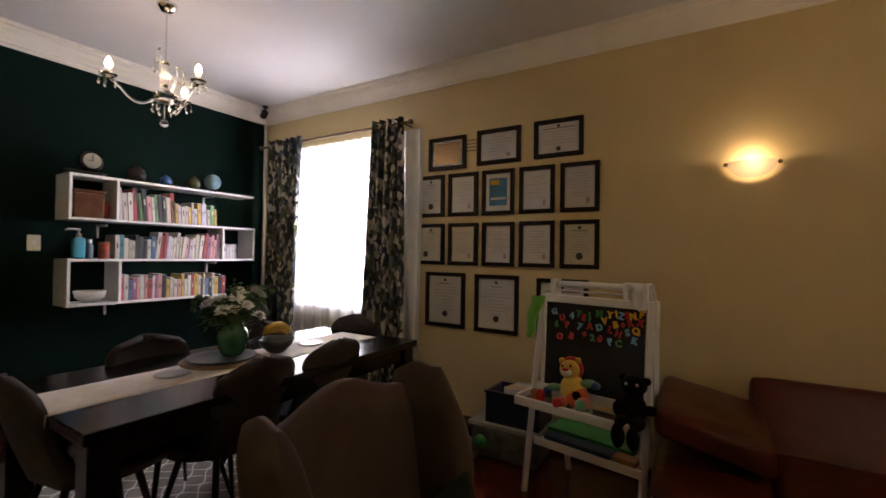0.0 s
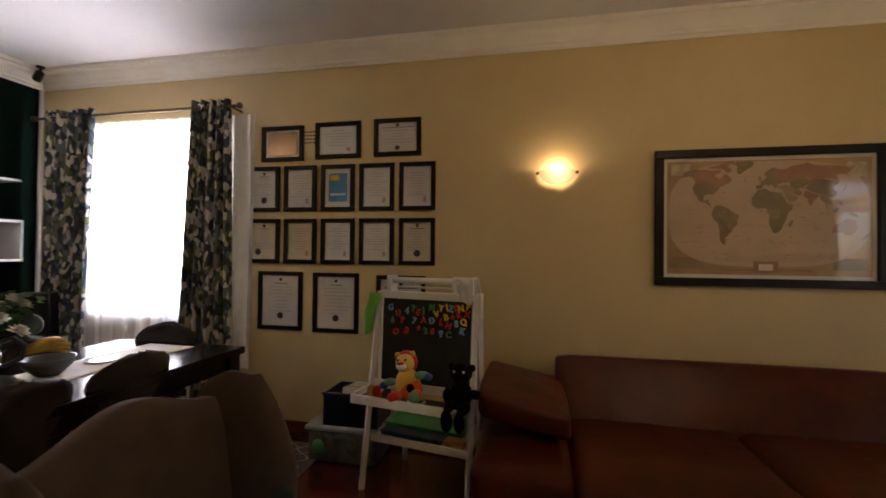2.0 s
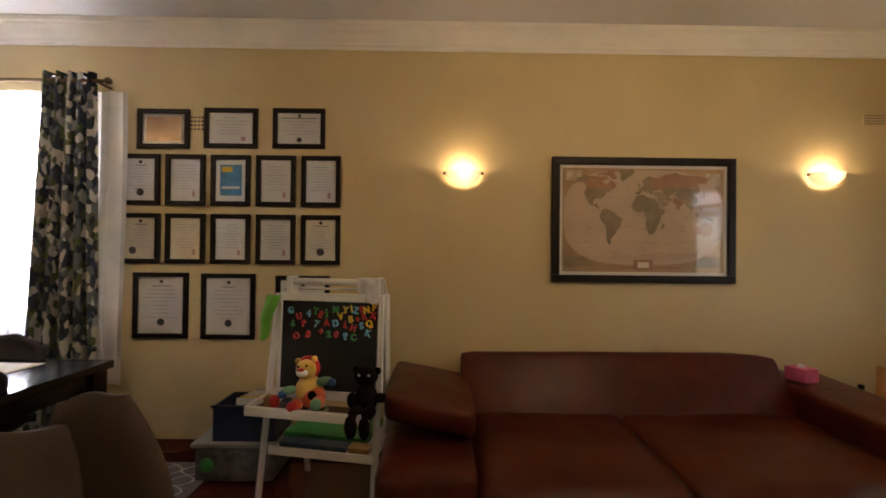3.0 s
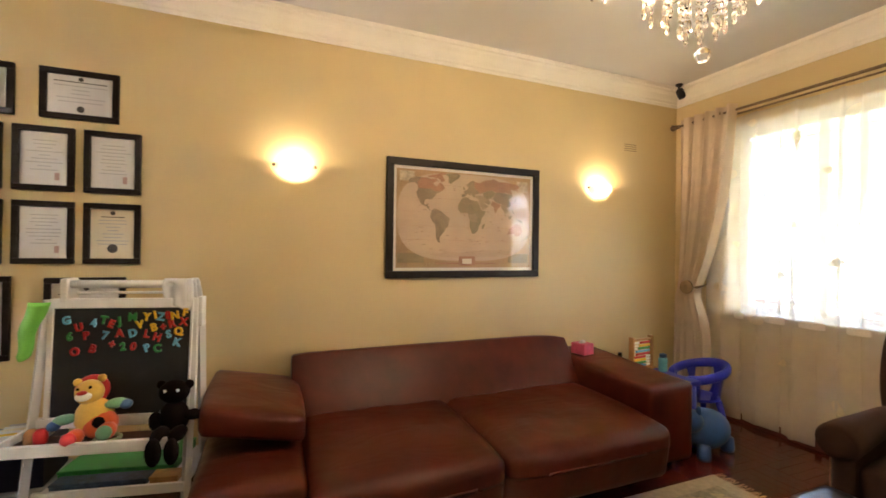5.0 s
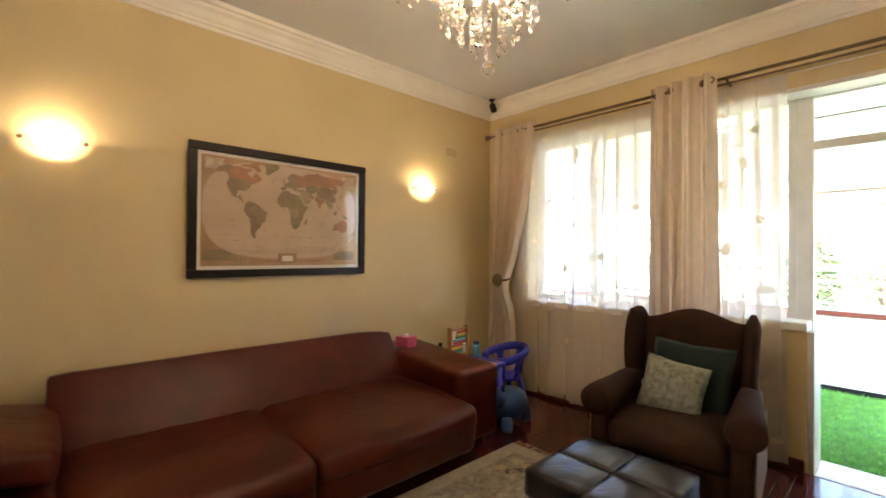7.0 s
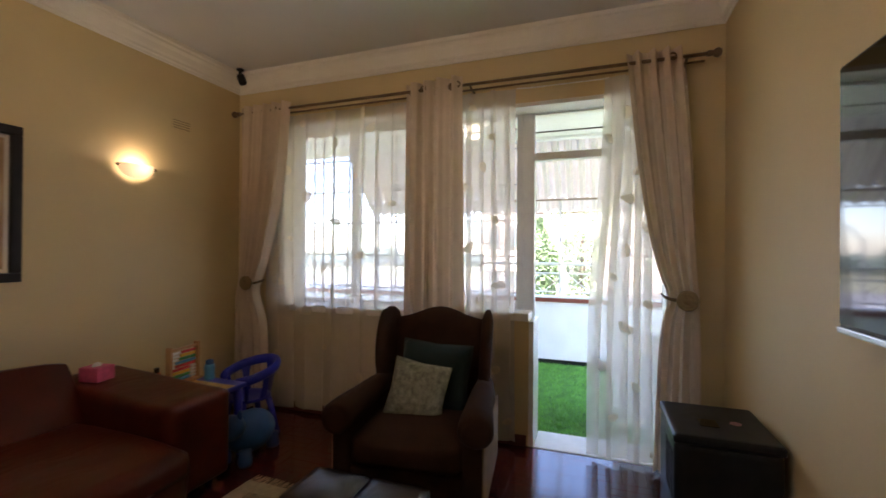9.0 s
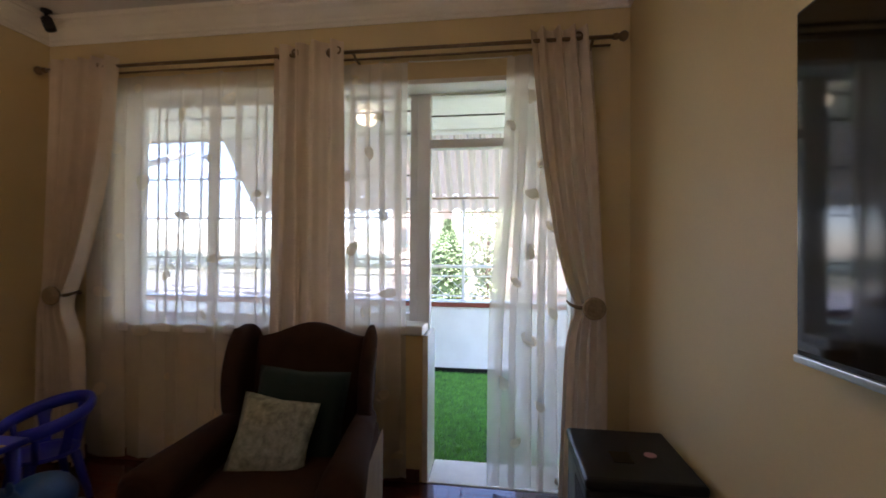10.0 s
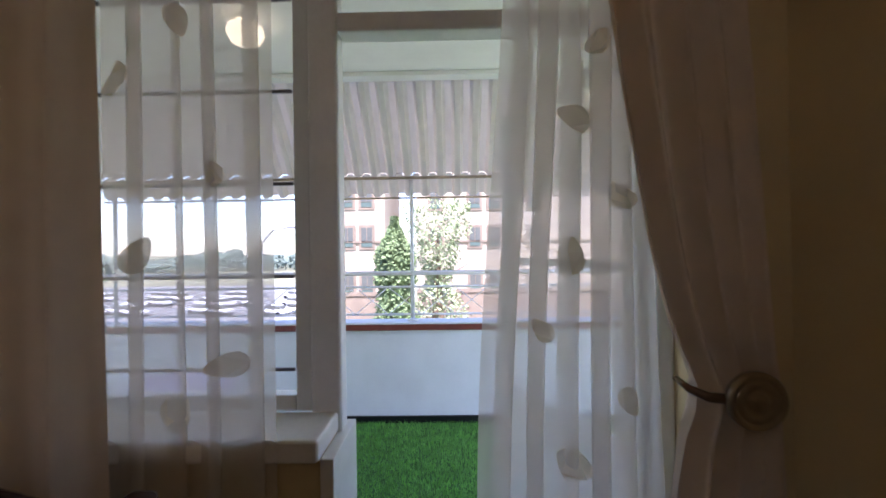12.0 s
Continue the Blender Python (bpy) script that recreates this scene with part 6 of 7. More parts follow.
for k, (x0, x1, y0, y1, h, mt, lab) in enumerate(((-0.50, -0.05, 2.70, 2.98, 0.045, M["lgreen"], "flat green toy box on the easel shelf"), (-0.48, -0.12, 2.615, 2.69, 0.03, mat("dark_blue_print", (0.03, 0.06, 0.12), 0.5, var=0.6, scale=30), "blue printed game box on the easel shelf"), (-0.11, 0.0, 2.62, 2.69, 0.03, M["wood"], "small wooden block box on the easel shelf"))):
    t = thing("toy_box", lab, "toy box", on_easel(0, 0, 0.31))
    part("box", box(x0, x1, y0, y1, 0, h * 0.7, 0.004), mt, t)
    part("lid", box(x0 - 0.003, x1 + 0.003, y0 - 0.003, y1 + 0.003, h * 0.7, h, 0.004), mt, t)

# storage boxes beside the easel
sb = thing("storage_box", "clear plastic storage box full of toys on the floor", "storage box", pose(-0.83, 3.05, 0))
part("tub", soft_box(-0.225, 0.225, -0.15, 0.15, 0.0, 0.20, 0.02, 0.004, 6), mat("cloudy_plastic", (0.12, 0.13, 0.13), 0.3, var=0.6, scale=16), sb, "", True)
part("lid", box(-0.24, 0.24, -0.165, 0.165, 0.20, 0.225, 0.008, 3), M["clearbox"], sb, "frosted lid")
part("toy_shape", ball((-0.15, -0.14, 0.1), 0.045, 10), M["lgreen"], sb, "green toy showing through", True)
nb_ = thing("storage_crate", "navy plastic crate full of papers on the storage box", "storage crate", pose(-0.78, 3.05, 0.226))
bm = bmesh.new()
for a in ((-0.18, 0.18, -0.13, -0.12, 0, 0.2), (-0.18, 0.18, 0.12, 0.13, 0, 0.2), (-0.18, -0.17, -0.12, 0.12, 0, 0.2), (0.17, 0.18, -0.12, 0.12, 0, 0.2), (-0.17, 0.17, -0.12, 0.12, 0, 0.01)):
    box(*a, bm=bm)
part("crate", bm, M["navy"], nb_)
part("rim", box(-0.19, 0.19, -0.14, -0.12, 0.19, 0.205, 0.004), M["navy"], nb_)
for i in range(6):
    ob = finish("paper_stack", box(-0.11, 0.11, -0.008, 0.008, 0, 0.21, 0.002), (M["paper"], M["yellow"], M["paper"], M["cream"], M["paper"], M["ink"])[i], None, "upright file of papers in the crate")
    ob.matrix_world = pose(-0.76 + 0.008 * i, 2.97 + 0.032 * i, 0.238, -14, 0, 0)
    tagged(ob, "", "papers", "papers in the crate")

# ---- children's corner ----
kt = thing("kids_table", "small blue plastic children's table beside the sofa", "children's table", pose(2.94, 2.735, 0.03))
part("tabletop", box(-0.145, 0.145, -0.26, 0.26, 0.40, 0.43, 0.012, 3), M["bluep"], kt)
part("table_picture", box(-0.14, 0.05, -0.255, 0.2, 0.4302, 0.432), mat("yellow_picture_print", (0.6, 0.42, 0.12), 0.5, var=0.5, scale=18), kt, "worn printed picture")
for x in (-0.11, 0.11):
    for y in (-0.21, 0.21):
        part("leg", tube([(x, y, 0.40), (x * 1.08, y * 1.08, -0.03)], [0.028, 0.02], 8), M["bluep"], kt, "", True)
ab = thing("abacus", "wooden toy abacus with coloured beads", "abacus", pose(2.915, 2.835, 0.4625, 0, 0, 8))
for x in (-0.115, 0.105):
    part("side_post", box(x, x + 0.014, -0.02, 0.02, 0, 0.245, 0.003), M["wood"], ab)
part("top_rail", box(-0.105, 0.11, -0.008, 0.008, 0.215, 0.229, 0.003), M["wood"], ab)
part("base", box(-0.125, 0.13, -0.035, 0.035, 0, 0.014, 0.003), M["wood"], ab)
bead_cols = [M["petal"], M["red"], M["lgreen"], M["yellow"], M["lblue"]]
for j in range(9):
    z = 0.03 + 0.021 * j
    part("wire", tube([(-0.105, 0, z), (0.11, 0, z)], 0.002, 5), M["chrome"], ab)
    left = -0.095 + (0.02 if 3 < j < 6 else 0.05 + 0.008 * (j % 3))
    if j > 3:
        part("bead_row", tube([(-0.095, 0, z), (left, 0, z)], 0.0085, 8), M["petal"], ab, "white beads")
    else:
        left = -0.1
        part("bead_row", tube([(0.06, 0, z), (0.1, 0, z)], 0.0085, 8), M["petal"], ab, "white beads")
    part("bead_row", tube([(left + 0.02, 0, z), (0.05 if j < 4 else 0.095, 0, z)], 0.0088, 8), bead_cols[(4, 2, 3, 1, 1, 4, 2, 3, 1)[j]], ab, "coloured beads")
bt = thing("bottle", "pale blue plastic bottle on the children's table", "bottle", pose(3.04, 2.75, 0.4605))
part("body", lathe([(0, 0), (0.03, 0), (0.032, 0.01), (0.03, 0.05), (0.033, 0.08), (0.028, 0.1), (0, 0.1)], 16), M["lblue"], bt, "", True)
part("cap", lathe([(0, 0.1), (0.025, 0.1), (0.025, 0.125), (0.012, 0.13), (0, 0.13)], 14), M["hippo"], bt)
bt = thing("bottle", "small orange bottle with a dark cap on the table", "bottle", pose(2.83, 2.955, 0.4605))
part("body", lathe([(0, 0), (0.026, 0), (0.028, 0.05), (0.016, 0.075), (0, 0.075)], 14), M["orange"], bt, "", True)
part("cap", lathe([(0, 0.075), (0.015, 0.075), (0.015, 0.105), (0, 0.105)], 12), M["frame"], bt)


def plastic_chair(m):
    t = thing("kids_chair", "blue plastic children's chair with a round back", "children's chair", m)
    P = M["bluep"]
    part("seat", lathe([(0, 0.255), (0.135, 0.255), (0.15, 0.265), (0.145, 0.28), (0.12, 0.272), (0, 0.27)], 24), P, t, "", True)
    rim = [(0.185 * math.cos(a), 0.01 + 0.185 * math.sin(a), 0.45 + 0.05 * math.sin(a)) for a in [-0.9 + (math.pi + 1.8) * i / 28 for i in range(29)]]
    part("back_rim", moved(tube([(p[0], p[1], p[2] * 0.6) for p in rim], 0.021, 10), Matrix.Diagonal((1, 1, 1 / 0.6, 1))), P, t, "", True)
    for a0, half in ((math.pi / 2, 0.5), (0.25, 0.22), (math.pi - 0.25, 0.22)):
        def splat(u, v, a0=a0, half=half):
            a = a0 + half * (2 * u - 1) * (1 - 0.35 * math.sin(math.pi * v))
            q = 0.135 + 0.05 * v
            return Vector((q * math.cos(a), 0.01 + q * math.sin(a), 0.268 + (0.182 + 0.05 * math.sin(a)) * v))
        bm = grid(splat, 8, 8)
        merge(bm, moved(grid(splat, 8, 8), Matrix.Diagonal((0.96, 0.96, 1, 1))))
        part("back_splat", bm, P, t, "", True)
    for s in (-1, 1):
        part("arm_post", tube([(s * 0.12, -0.07, 0.27), (s * 0.16, -0.085, 0.435)], 0.014, 8), P, t, "", True)
        for y in (-0.1, 0.12):
            part("leg", tube([(s * 0.1, y * 0.8, 0.26), (s * 0.14, y * 1.25, 0)], [0.024, 0.016], 8), P, t, "", True)


plastic_chair(pose(3.32, 2.69, 0, 0, 0, -112))
hp = thing("bouncy_hippo", "blue inflatable bouncy animal toy on the floor", "bouncy toy", pose(3.07, 2.45, 0, 0, 0, -82))
part("body", ball((0, 0.02, 0.15), 0.13, 20, None, (1.05, 1.4, 0.98)), M["hippo"], hp, "", True)
part("head", ball((0, -0.165, 0.235), 0.08, 14, None, (1, 1.1, 0.95)), M["hippo"], hp, "", True)
for s in (-1, 1):
    part("ear", ball((s * 0.05, -0.15, 0.31), 0.024, 8, None, (0.7, 0.6, 1.3)), M["hippo"], hp, "", True)
    for y in (-0.13, 0.15):
        part("leg", lathe([(0, 0), (0.04, 0), (0.044, 0.02), (0.038, 0.09), (0, 0.1)], 12, at=(s * 0.075, y, 0)), M["hippo"], hp, "", True)


# ---- dining side ----
def dining_table():
    t = thing("dining_table", "long dark espresso wooden dining table", "dining table")
    x0, x1, y0, y1 = -2.25, -1.36, 0.91, 2.70
    part("tabletop", box(x0, x1, y0, y1, 0.705, 0.745, 0.006, 3), M["darkwood"], t)
    for a in ((x0 + 0.04, x1 - 0.04, y0 + 0.04, y0 + 0.065), (x0 + 0.04, x1 - 0.04, y1 - 0.065, y1 - 0.04), (x0 + 0.04, x0 + 0.065, y0 + 0.065, y1 - 0.065), (x1 - 0.065, x1 - 0.04, y0 + 0.065, y1 - 0.065)):
        part("apron", box(*a, 0.62, 0.705), M["darkwood"], t)
    for x in (x0 + 0.02, x1 - 0.11):
        for y in (y0 + 0.02, y1 - 0.11):
            part("leg", box(x, x + 0.09, y, y + 0.09, 0.012, 0.706, 0.005), M["darkwood"], t)


dining_table()


def runner_at(u, v):
    y = 0.8995 + 1.715 * v
    z = 0.7475
    if v < 0.02:
        y, z = (0.901, 0.705) if v == 0 else (0.904, 0.746)
    return Vector((-1.95 + 0.31 * u, y, z + 0.0008 * math.sin(40 * v + 3 * u)))


rn = finish("table_runner", grid(runner_at, 8, 60), M["linen"], None, "cream linen runner along the dining table", True)
rn.modifiers.new("thickness", "SOLIDIFY").thickness = 0.0025
tagged(rn, "", "table runner")


def dining_chair(m):
    """Front towards -y."""
    t = thing("dining_chair", "charcoal shell dining chair with splayed metal legs", "dining chair", m, "chairs round the dining table")

    def shell(u, v):
        a = (u - 0.5) * 2
        if v < 0.5:
            s = v / 0.5
            wdt = 0.20 + 0.03 * math.sin(math.pi * s)
            return Vector((a * wdt, -0.22 + 0.40 * s, 0.455 + 0.03 * a * a - 0.02 * math.sin(math.pi * s) + (0.02 * (1 - s) * -1)))
        s = (v - 0.5) / 0.5
        wdt = 0.2 * math.sqrt(max(0.0, 1 - max(0, (s - 0.66) / 0.345) ** 2.6)) + 0.004
        return Vector((a * wdt, 0.18 + 0.10 * math.sin(s * 1.4) - 0.07 * a * a * (1 - 0.4 * s), 0.47 + 0.395 * s + 0.03 * a * a * (1 - s)))
    ob = part("shell", grid(shell, 12, 22), M["chair"], t, "", True)
    ob.modifiers.new("thickness", "SOLIDIFY").thickness = 0.035
    for s in (-1, 1):
        for y0, y1 in ((-0.12, -0.21), (0.10, 0.22)):
            part("leg", tube([(s * 0.11, y0, 0.45), (s * 0.205, y1, 0.012)], [0.016, 0.009], 8), M["blackm"], t, "", True)
    part("under_frame", box(-0.12, 0.12, -0.13, 0.11, 0.425, 0.442, 0.006), M["blackm"], t)
    return t


ch = dining_chair(pose(-1.60, 1.52, 0, 0, 0, -90 + 4))
for x, y, a in ((-1.62, 1.99, -88), (-2.02, 1.50, 92), (-2.02, 2.12, 88), (-1.90, 2.47, 2), (-1.84, 1.10, 178)):
    copy_thing(ch, pose(x, y, 0, 0, 0, a))


def dining_rug():
    x0, x1, y0, y1 = -3.35, -1.0, 0.2, 3.12
    t = thing("rug", "grey dining rug with a white trellis pattern", "rug")
    part("woven_base", box(x0, x1, y0, y1, 0, 0.009, 0.003), mat("grey_rug_pile", (0.16, 0.145, 0.13), 0.95, var=0.2, scale=40, bump=0.3, fine=500), t)
    wm = mat("white_rug_pile", (0.5, 0.48, 0.44), 0.95, var=0.1, scale=60)
    bm = bmesh.new()
    step = 0.135
    for k in range(int((x1 - x0) / step)):
        for sgn in (-1, 1):
            prev = None
            n = 150
            for i in range(n + 1):
                y = y0 + 0.02 + (y1 - y0 - 0.04) * i / n
                x = x0 + step * (k + 0.5) + sgn * step / 2 * math.cos(2 * math.pi * (y - y0) / 0.235) * 0.98
                x = min(x1 - 0.015, max(x0 + 0.015, x))
                cur = (bm.verts.new((x - 0.0065, y, 0.0102)), bm.verts.new((x + 0.0065, y, 0.0102)))
                if prev:
                    bm.faces.new((prev[0], prev[1], cur[1], cur[0]))
                prev = cur
    part("trellis", bm, wm, t, "white woven trellis lines")


dining_rug()

# on the table
tr = thing("placemat", "round woven placemat under the vase", "placemat", pose(-1.86, 1.66, 0.7505))
part("mat", lathe([(0, 0), (0.19, 0), (0.195, 0.006), (0.185, 0.01), (0, 0.008)], 36), mat("woven_straw", (0.36, 0.27, 0.17), 0.9, var=0.3, scale=60, bump=0.4), tr, "", True)
part("glass_plate", lathe([(0, 0.011), (0.15, 0.011), (0.168, 0.022), (0.165, 0.026), (0.14, 0.017), (0, 0.016)], 36), M["stoneware"], tr, "dark glossy plate", True)
vs = thing("vase", "green glazed ceramic jug full of white flowers", "vase", pose(-1.86, 1.715, 0.772) @ Matrix.Scale(0.77, 4))
part("jug", lathe([(0, 0), (0.06, 0), (0.075, 0.02), (0.098, 0.09), (0.1, 0.13), (0.085, 0.17), (0.066, 0.195), (0.07, 0.22), (0.062, 0.22), (0.056, 0.195), (0, 0.15)], 32), M["vase"], vs, "", True)
part("handle", tube([(0.05, 0.05, 0.195), (0.10, 0.10, 0.225), (0.135, 0.135, 0.18), (0.125, 0.125, 0.11), (0.07, 0.075, 0.075)], 0.012, 8), M["stoneware"], vs, "dark curved handle", True)
r = random.Random(12)
leaves = bmesh.new()
for k in range(26):
    a, s = r.random() * 6.28, 0.05 + 0.17 * math.sqrt(r.random())
    tip = Vector((s * math.cos(a), s * math.sin(a), 0.30 + 0.17 * r.random() - s * 0.35))
    part("stem", tube([(0.02 * math.cos(a), 0.02 * math.sin(a), 0.16), tip * 0.55 + Vector((0, 0, 0.13)), tip], 0.0025, 5), M["leaf"], vs)
    for j in range(15):
        c_ = tip * (0.6 + 0.45 * r.random()) + Vector((r.gauss(0, 0.025), r.gauss(0, 0.025), 0.08 * r.random() - 0.02))
        d = Vector((r.gauss(0, 1), r.gauss(0, 1), r.gauss(0, 0.6))).normalized() * (0.02 + 0.018 * r.random())
        e = d.orthogonal().normalized() * d.length * 0.45
        leaves.faces.new([leaves.verts.new(q) for q in (c_ - d, c_ - d * 0.2 + e, c_ + d, c_ - d * 0.2 - e)])
    if k % 5 in (0, 2, 3):
        bm = bmesh.new()
        n = tip.normalized()
        for q in range(34):
            b = q * 2.39996
            lift = 0.15 + 0.85 * (q / 34)
            out = (n.orthogonal().normalized() * math.cos(b) + n.cross(n.orthogonal().normalized()) * math.sin(b))
            dirv = (out * lift + n * (1.05 - lift)).normalized()
            ln = 0.04 + 0.022 * lift
            side = dirv.cross(n + Vector((0.01, 0.02, 0))).normalized() * 0.0145
            mid = tip + dirv * ln * 0.6 + n * 0.004
            bm.faces.new([bm.verts.new(p) for p in (tip, mid + side, tip + dirv * ln, mid - side)])
        part("flower", bm, M["petal"], vs, "white chrysanthemum head")
part("leaves", leaves, M["leaf"], vs, "loose green leaves")
fb = thing("fruit_bowl", "dark stoneware fruit bowl on the runner", "fruit bowl", pose(-1.80, 1.94, 0.7505) @ Matrix.Scale(0.86, 4))
part("bowl", lathe([(0, 0.004), (0.045, 0), (0.055, 0.006), (0.10, 0.05), (0.115, 0.09), (0.109, 0.09), (0.093, 0.052), (0.05, 0.016), (0, 0.014)], 32), M["stoneware"], fb, "", True)
for k in range(6):
    a = 0.5 + k * 0.22
    z = 0.122 + 0.02 * (k % 3) + 0.014 * (k // 3)
    pts = [(0.088 * (i / 4 - 1) * math.cos(a) + 0.014 * (k - 2.5), 0.088 * (i / 4 - 1) * math.sin(a) - 0.008 * (k - 2.5), z + 0.03 * math.cos((i - 4) * 0.35) - 0.02) for i in range(9)]
    bn = finish("banana", tube(pts, [0.004, 0.012, 0.016, 0.0175, 0.018, 0.0175, 0.015, 0.011, 0.004], 8), M["banana"], None, "ripe spotted yellow banana in the bowl", True)
    bn.matrix_world = pose(-1.80, 1.94, 0.7505) @ Matrix.Scale(0.86, 4)
    tagged(bn, "", "banana", "bananas in the bowl")
for x, y in ((-1.80, 1.39), (-1.82, 2.20)):
    cst = finish("coaster", lathe([(0, 0), (0.07, 0), (0.075, 0.003), (0.07, 0.006), (0.045, 0.004), (0, 0.004)], 28), mat("silver_coaster", (0.35, 0.35, 0.36), 0.3, metal=0.7), None, "round silver coaster on the runner", True)
    cst.matrix_world = pose(x, y, 0.751)
    tagged(cst, "", "coaster", "coasters")


# ---- shelves on the green wall ----
SX0, SX1 = W + 0.002, -3.53


def shelf_unit():
    t = thing("wall_shelf", "white zigzag wall shelf unit full of books", "shelf")
    w, th = M["white"], 0.018

    def board(y0, y1, z):
        part("shelf_board", box(SX0, SX1, y0, y1, z, z + th, 0.002), w, t)

    def upright(y, z0, z1):
        part("upright", box(SX0, SX1, y, y + th, z0, z1, 0.002), w, t)
    board(1.55, 2.985, 1.832)
    board(1.55, 3.005, 1.520)
    board(1.55, 3.005, 1.222)
    board(1.55, 2.72, 0.900)
    upright(1.55, 1.538, 1.832)
    upright(1.835, 1.538, 1.832)
    upright(2.985, 1.24, 1.52)
    upright(2.675, 1.24, 1.52)
    upright(1.55, 0.918, 1.222)
    upright(1.86, 0.918, 1.222)
    for y, z in ((1.80, 1.43), (2.62, 1.75), (2.66, 1.14), (1.86, 0.83)):
        part("bracket", box(SX0, SX0 + 0.16, y, y + 0.014, z + 0.055, z + 0.0695), M["white"], t, "thin white bracket")
        part("bracket", box(SX0, SX0 + 0.012, y, y + 0.014, z - 0.03, z + 0.0695), M["white"], t)


shelf_unit()
br = random.Random(17)


def row_of_books(y, y_end, z, tall, palette, lean=0.0):
    while y < y_end:
        wd = br.uniform(0.016, 0.034)
        h, dp = tall * br.uniform(0.72, 1.0), br.uniform(0.14, 0.185)
        ang = lean * br.uniform(0.4, 1.2)
        m = pose(-3.555, y + wd / 2, z + 0.001 + abs(math.sin(radians(ang))) * wd * 0.5, ang, 0, 0)
        t = thing("book", "upright book with a coloured spine on the shelf", "book", m, "books on the wall shelf")
        hue = HUES[br.choice(palette)]
        part("cover", box(-dp, 0, -wd / 2, wd / 2, 0, h, 0.002, 1), hue, t)
        part("pages", box(-dp + 0.002, -0.003, -wd / 2 + 0.003, wd / 2 - 0.003, h, h + 0.0015), M["paper"], t)
        tz = h * br.uniform(0.42, 0.6)
        part("spine_title", box(0.0002, 0.0008, -wd * 0.13, wd * 0.13, tz, tz + h * br.uniform(0.12, 0.3)), M["cream"] if br.random() < 0.3 else M["darkink"], t)
        y += wd + 0.002


row_of_books(1.865, 2.25, 1.538, 0.26, [1, 7, 0, 4, 9, 4, 3], 6)
row_of_books(2.25, 2.62, 1.538, 0.19, [4, 5, 0, 5, 10, 9], 3)
row_of_books(1.84, 2.12, 1.240, 0.19, [8, 7, 2, 0, 3])
row_of_books(2.12, 2.665, 1.240, 0.225, [3, 3, 10, 9, 6, 3, 1, 0], -7)
row_of_books(2.70, 2.83, 1.240, 0.15, [10, 3], 0)
row_of_books(1.885, 2.70, 0.918, 0.20, [2, 3, 0, 7, 5, 3, 9, 6, 1])


def shelf_object(name, label, category, y, z, builder, x=-3.62):
    t = thing(name, label, category, pose(x, y, z + 0.001, 0, 0, 0))
    builder(t)
    return t


dk, cop = M["stoneware"], mat("old_copper", (0.13, 0.05, 0.02), 0.4, metal=0.5, var=0.4, scale=12)


def clock(t):
    part("case", moved(lathe([(0, -0.02), (0.076, -0.02), (0.08, 0), (0.076, 0.025), (0.066, 0.03), (0, 0.026)], 28), pose(0, 0, 0.11, 0, 90, 0)), M["darkwood"], t, "", True)
    part("face", moved(lathe([(0, 0.0305), (0.056, 0.0305), (0.056, 0.033), (0, 0.033)], 28), pose(0, 0, 0.11, 0, 90, 0)), mat("old_dial", (0.27, 0.26, 0.2), 0.35, var=0.2), t, "pale round dial")
    part("clock_hand", box(0.034, 0.036, -0.003, 0.003, 0.105, 0.155), M["darkink"], t)
    part("clock_hand", box(0.034, 0.036, -0.03, 0.003, 0.107, 0.113), M["darkink"], t)
    part("base", soft_box(-0.035, 0.035, -0.17, 0.10, 0, 0.035, 0.012, 0.0, 5), M["darkwood"], t, "", True)


def lump(r_, col, hh=1.0):
    def f(t):
        part("body", lathe([(0, 0), (r_ * 0.5, 0), (r_ * 0.95, r_ * 0.5 * hh), (r_, r_ * 0.95 * hh), (r_ * 0.75, r_ * 1.6 * hh), (r_ * 0.3, r_ * 1.85 * hh), (r_ * 0.32, r_ * 2 * hh), (0, r_ * 2 * hh)], 20), col, t, "", True)
        part("foot", lathe([(0, 0), (r_ * 0.6, 0), (r_ * 0.55, 0.008), (0, 0.008)], 16), M["darkwood"], t)
    return f


shelf_object("mantel_clock", "round dark mantel clock with a pale dial on the shelf", "clock", 1.70, 1.85, clock)
shelf_object("pot", "dark round glazed pot on top of the shelf", "pot", 2.00, 1.85, lump(0.065, M["darkleather"]))
shelf_object("pot", "dark bowl with a blue pattern on top of the shelf", "pot", 2.22, 1.85, lump(0.045, M["hippo"]))
shelf_object("pot", "dark olive glazed pot on top of the shelf", "pot", 2.45, 1.85, lump(0.06, mat("olive_glaze", (0.045, 0.05, 0.02), 0.25)))
gl = shelf_object("globe", "small pale blue globe on top of the shelf", "globe", 2.62, 1.85, lambda t: (part("ball", ball((0, 0, 0.095), 0.07, 20), mat("pale_globe", (0.22, 0.4, 0.5), 0.3, var=0.4, scale=14), t, "", True), part("stand", lathe([(0, 0), (0.045, 0), (0.04, 0.012), (0.012, 0.02), (0.012, 0.03), (0, 0.03)], 16), M["darkwood"], t)))
shelf_object("keepsake_box", "carved copper-brown keepsake box in the shelf", "box", 1.68, 1.538, lambda t: (part("body", box(-0.06, 0.06, -0.09, 0.09, 0, 0.18, 0.008), cop, t), part("lid", box(-0.065, 0.065, -0.095, 0.095, 0.18, 0.205, 0.008), cop, t)))
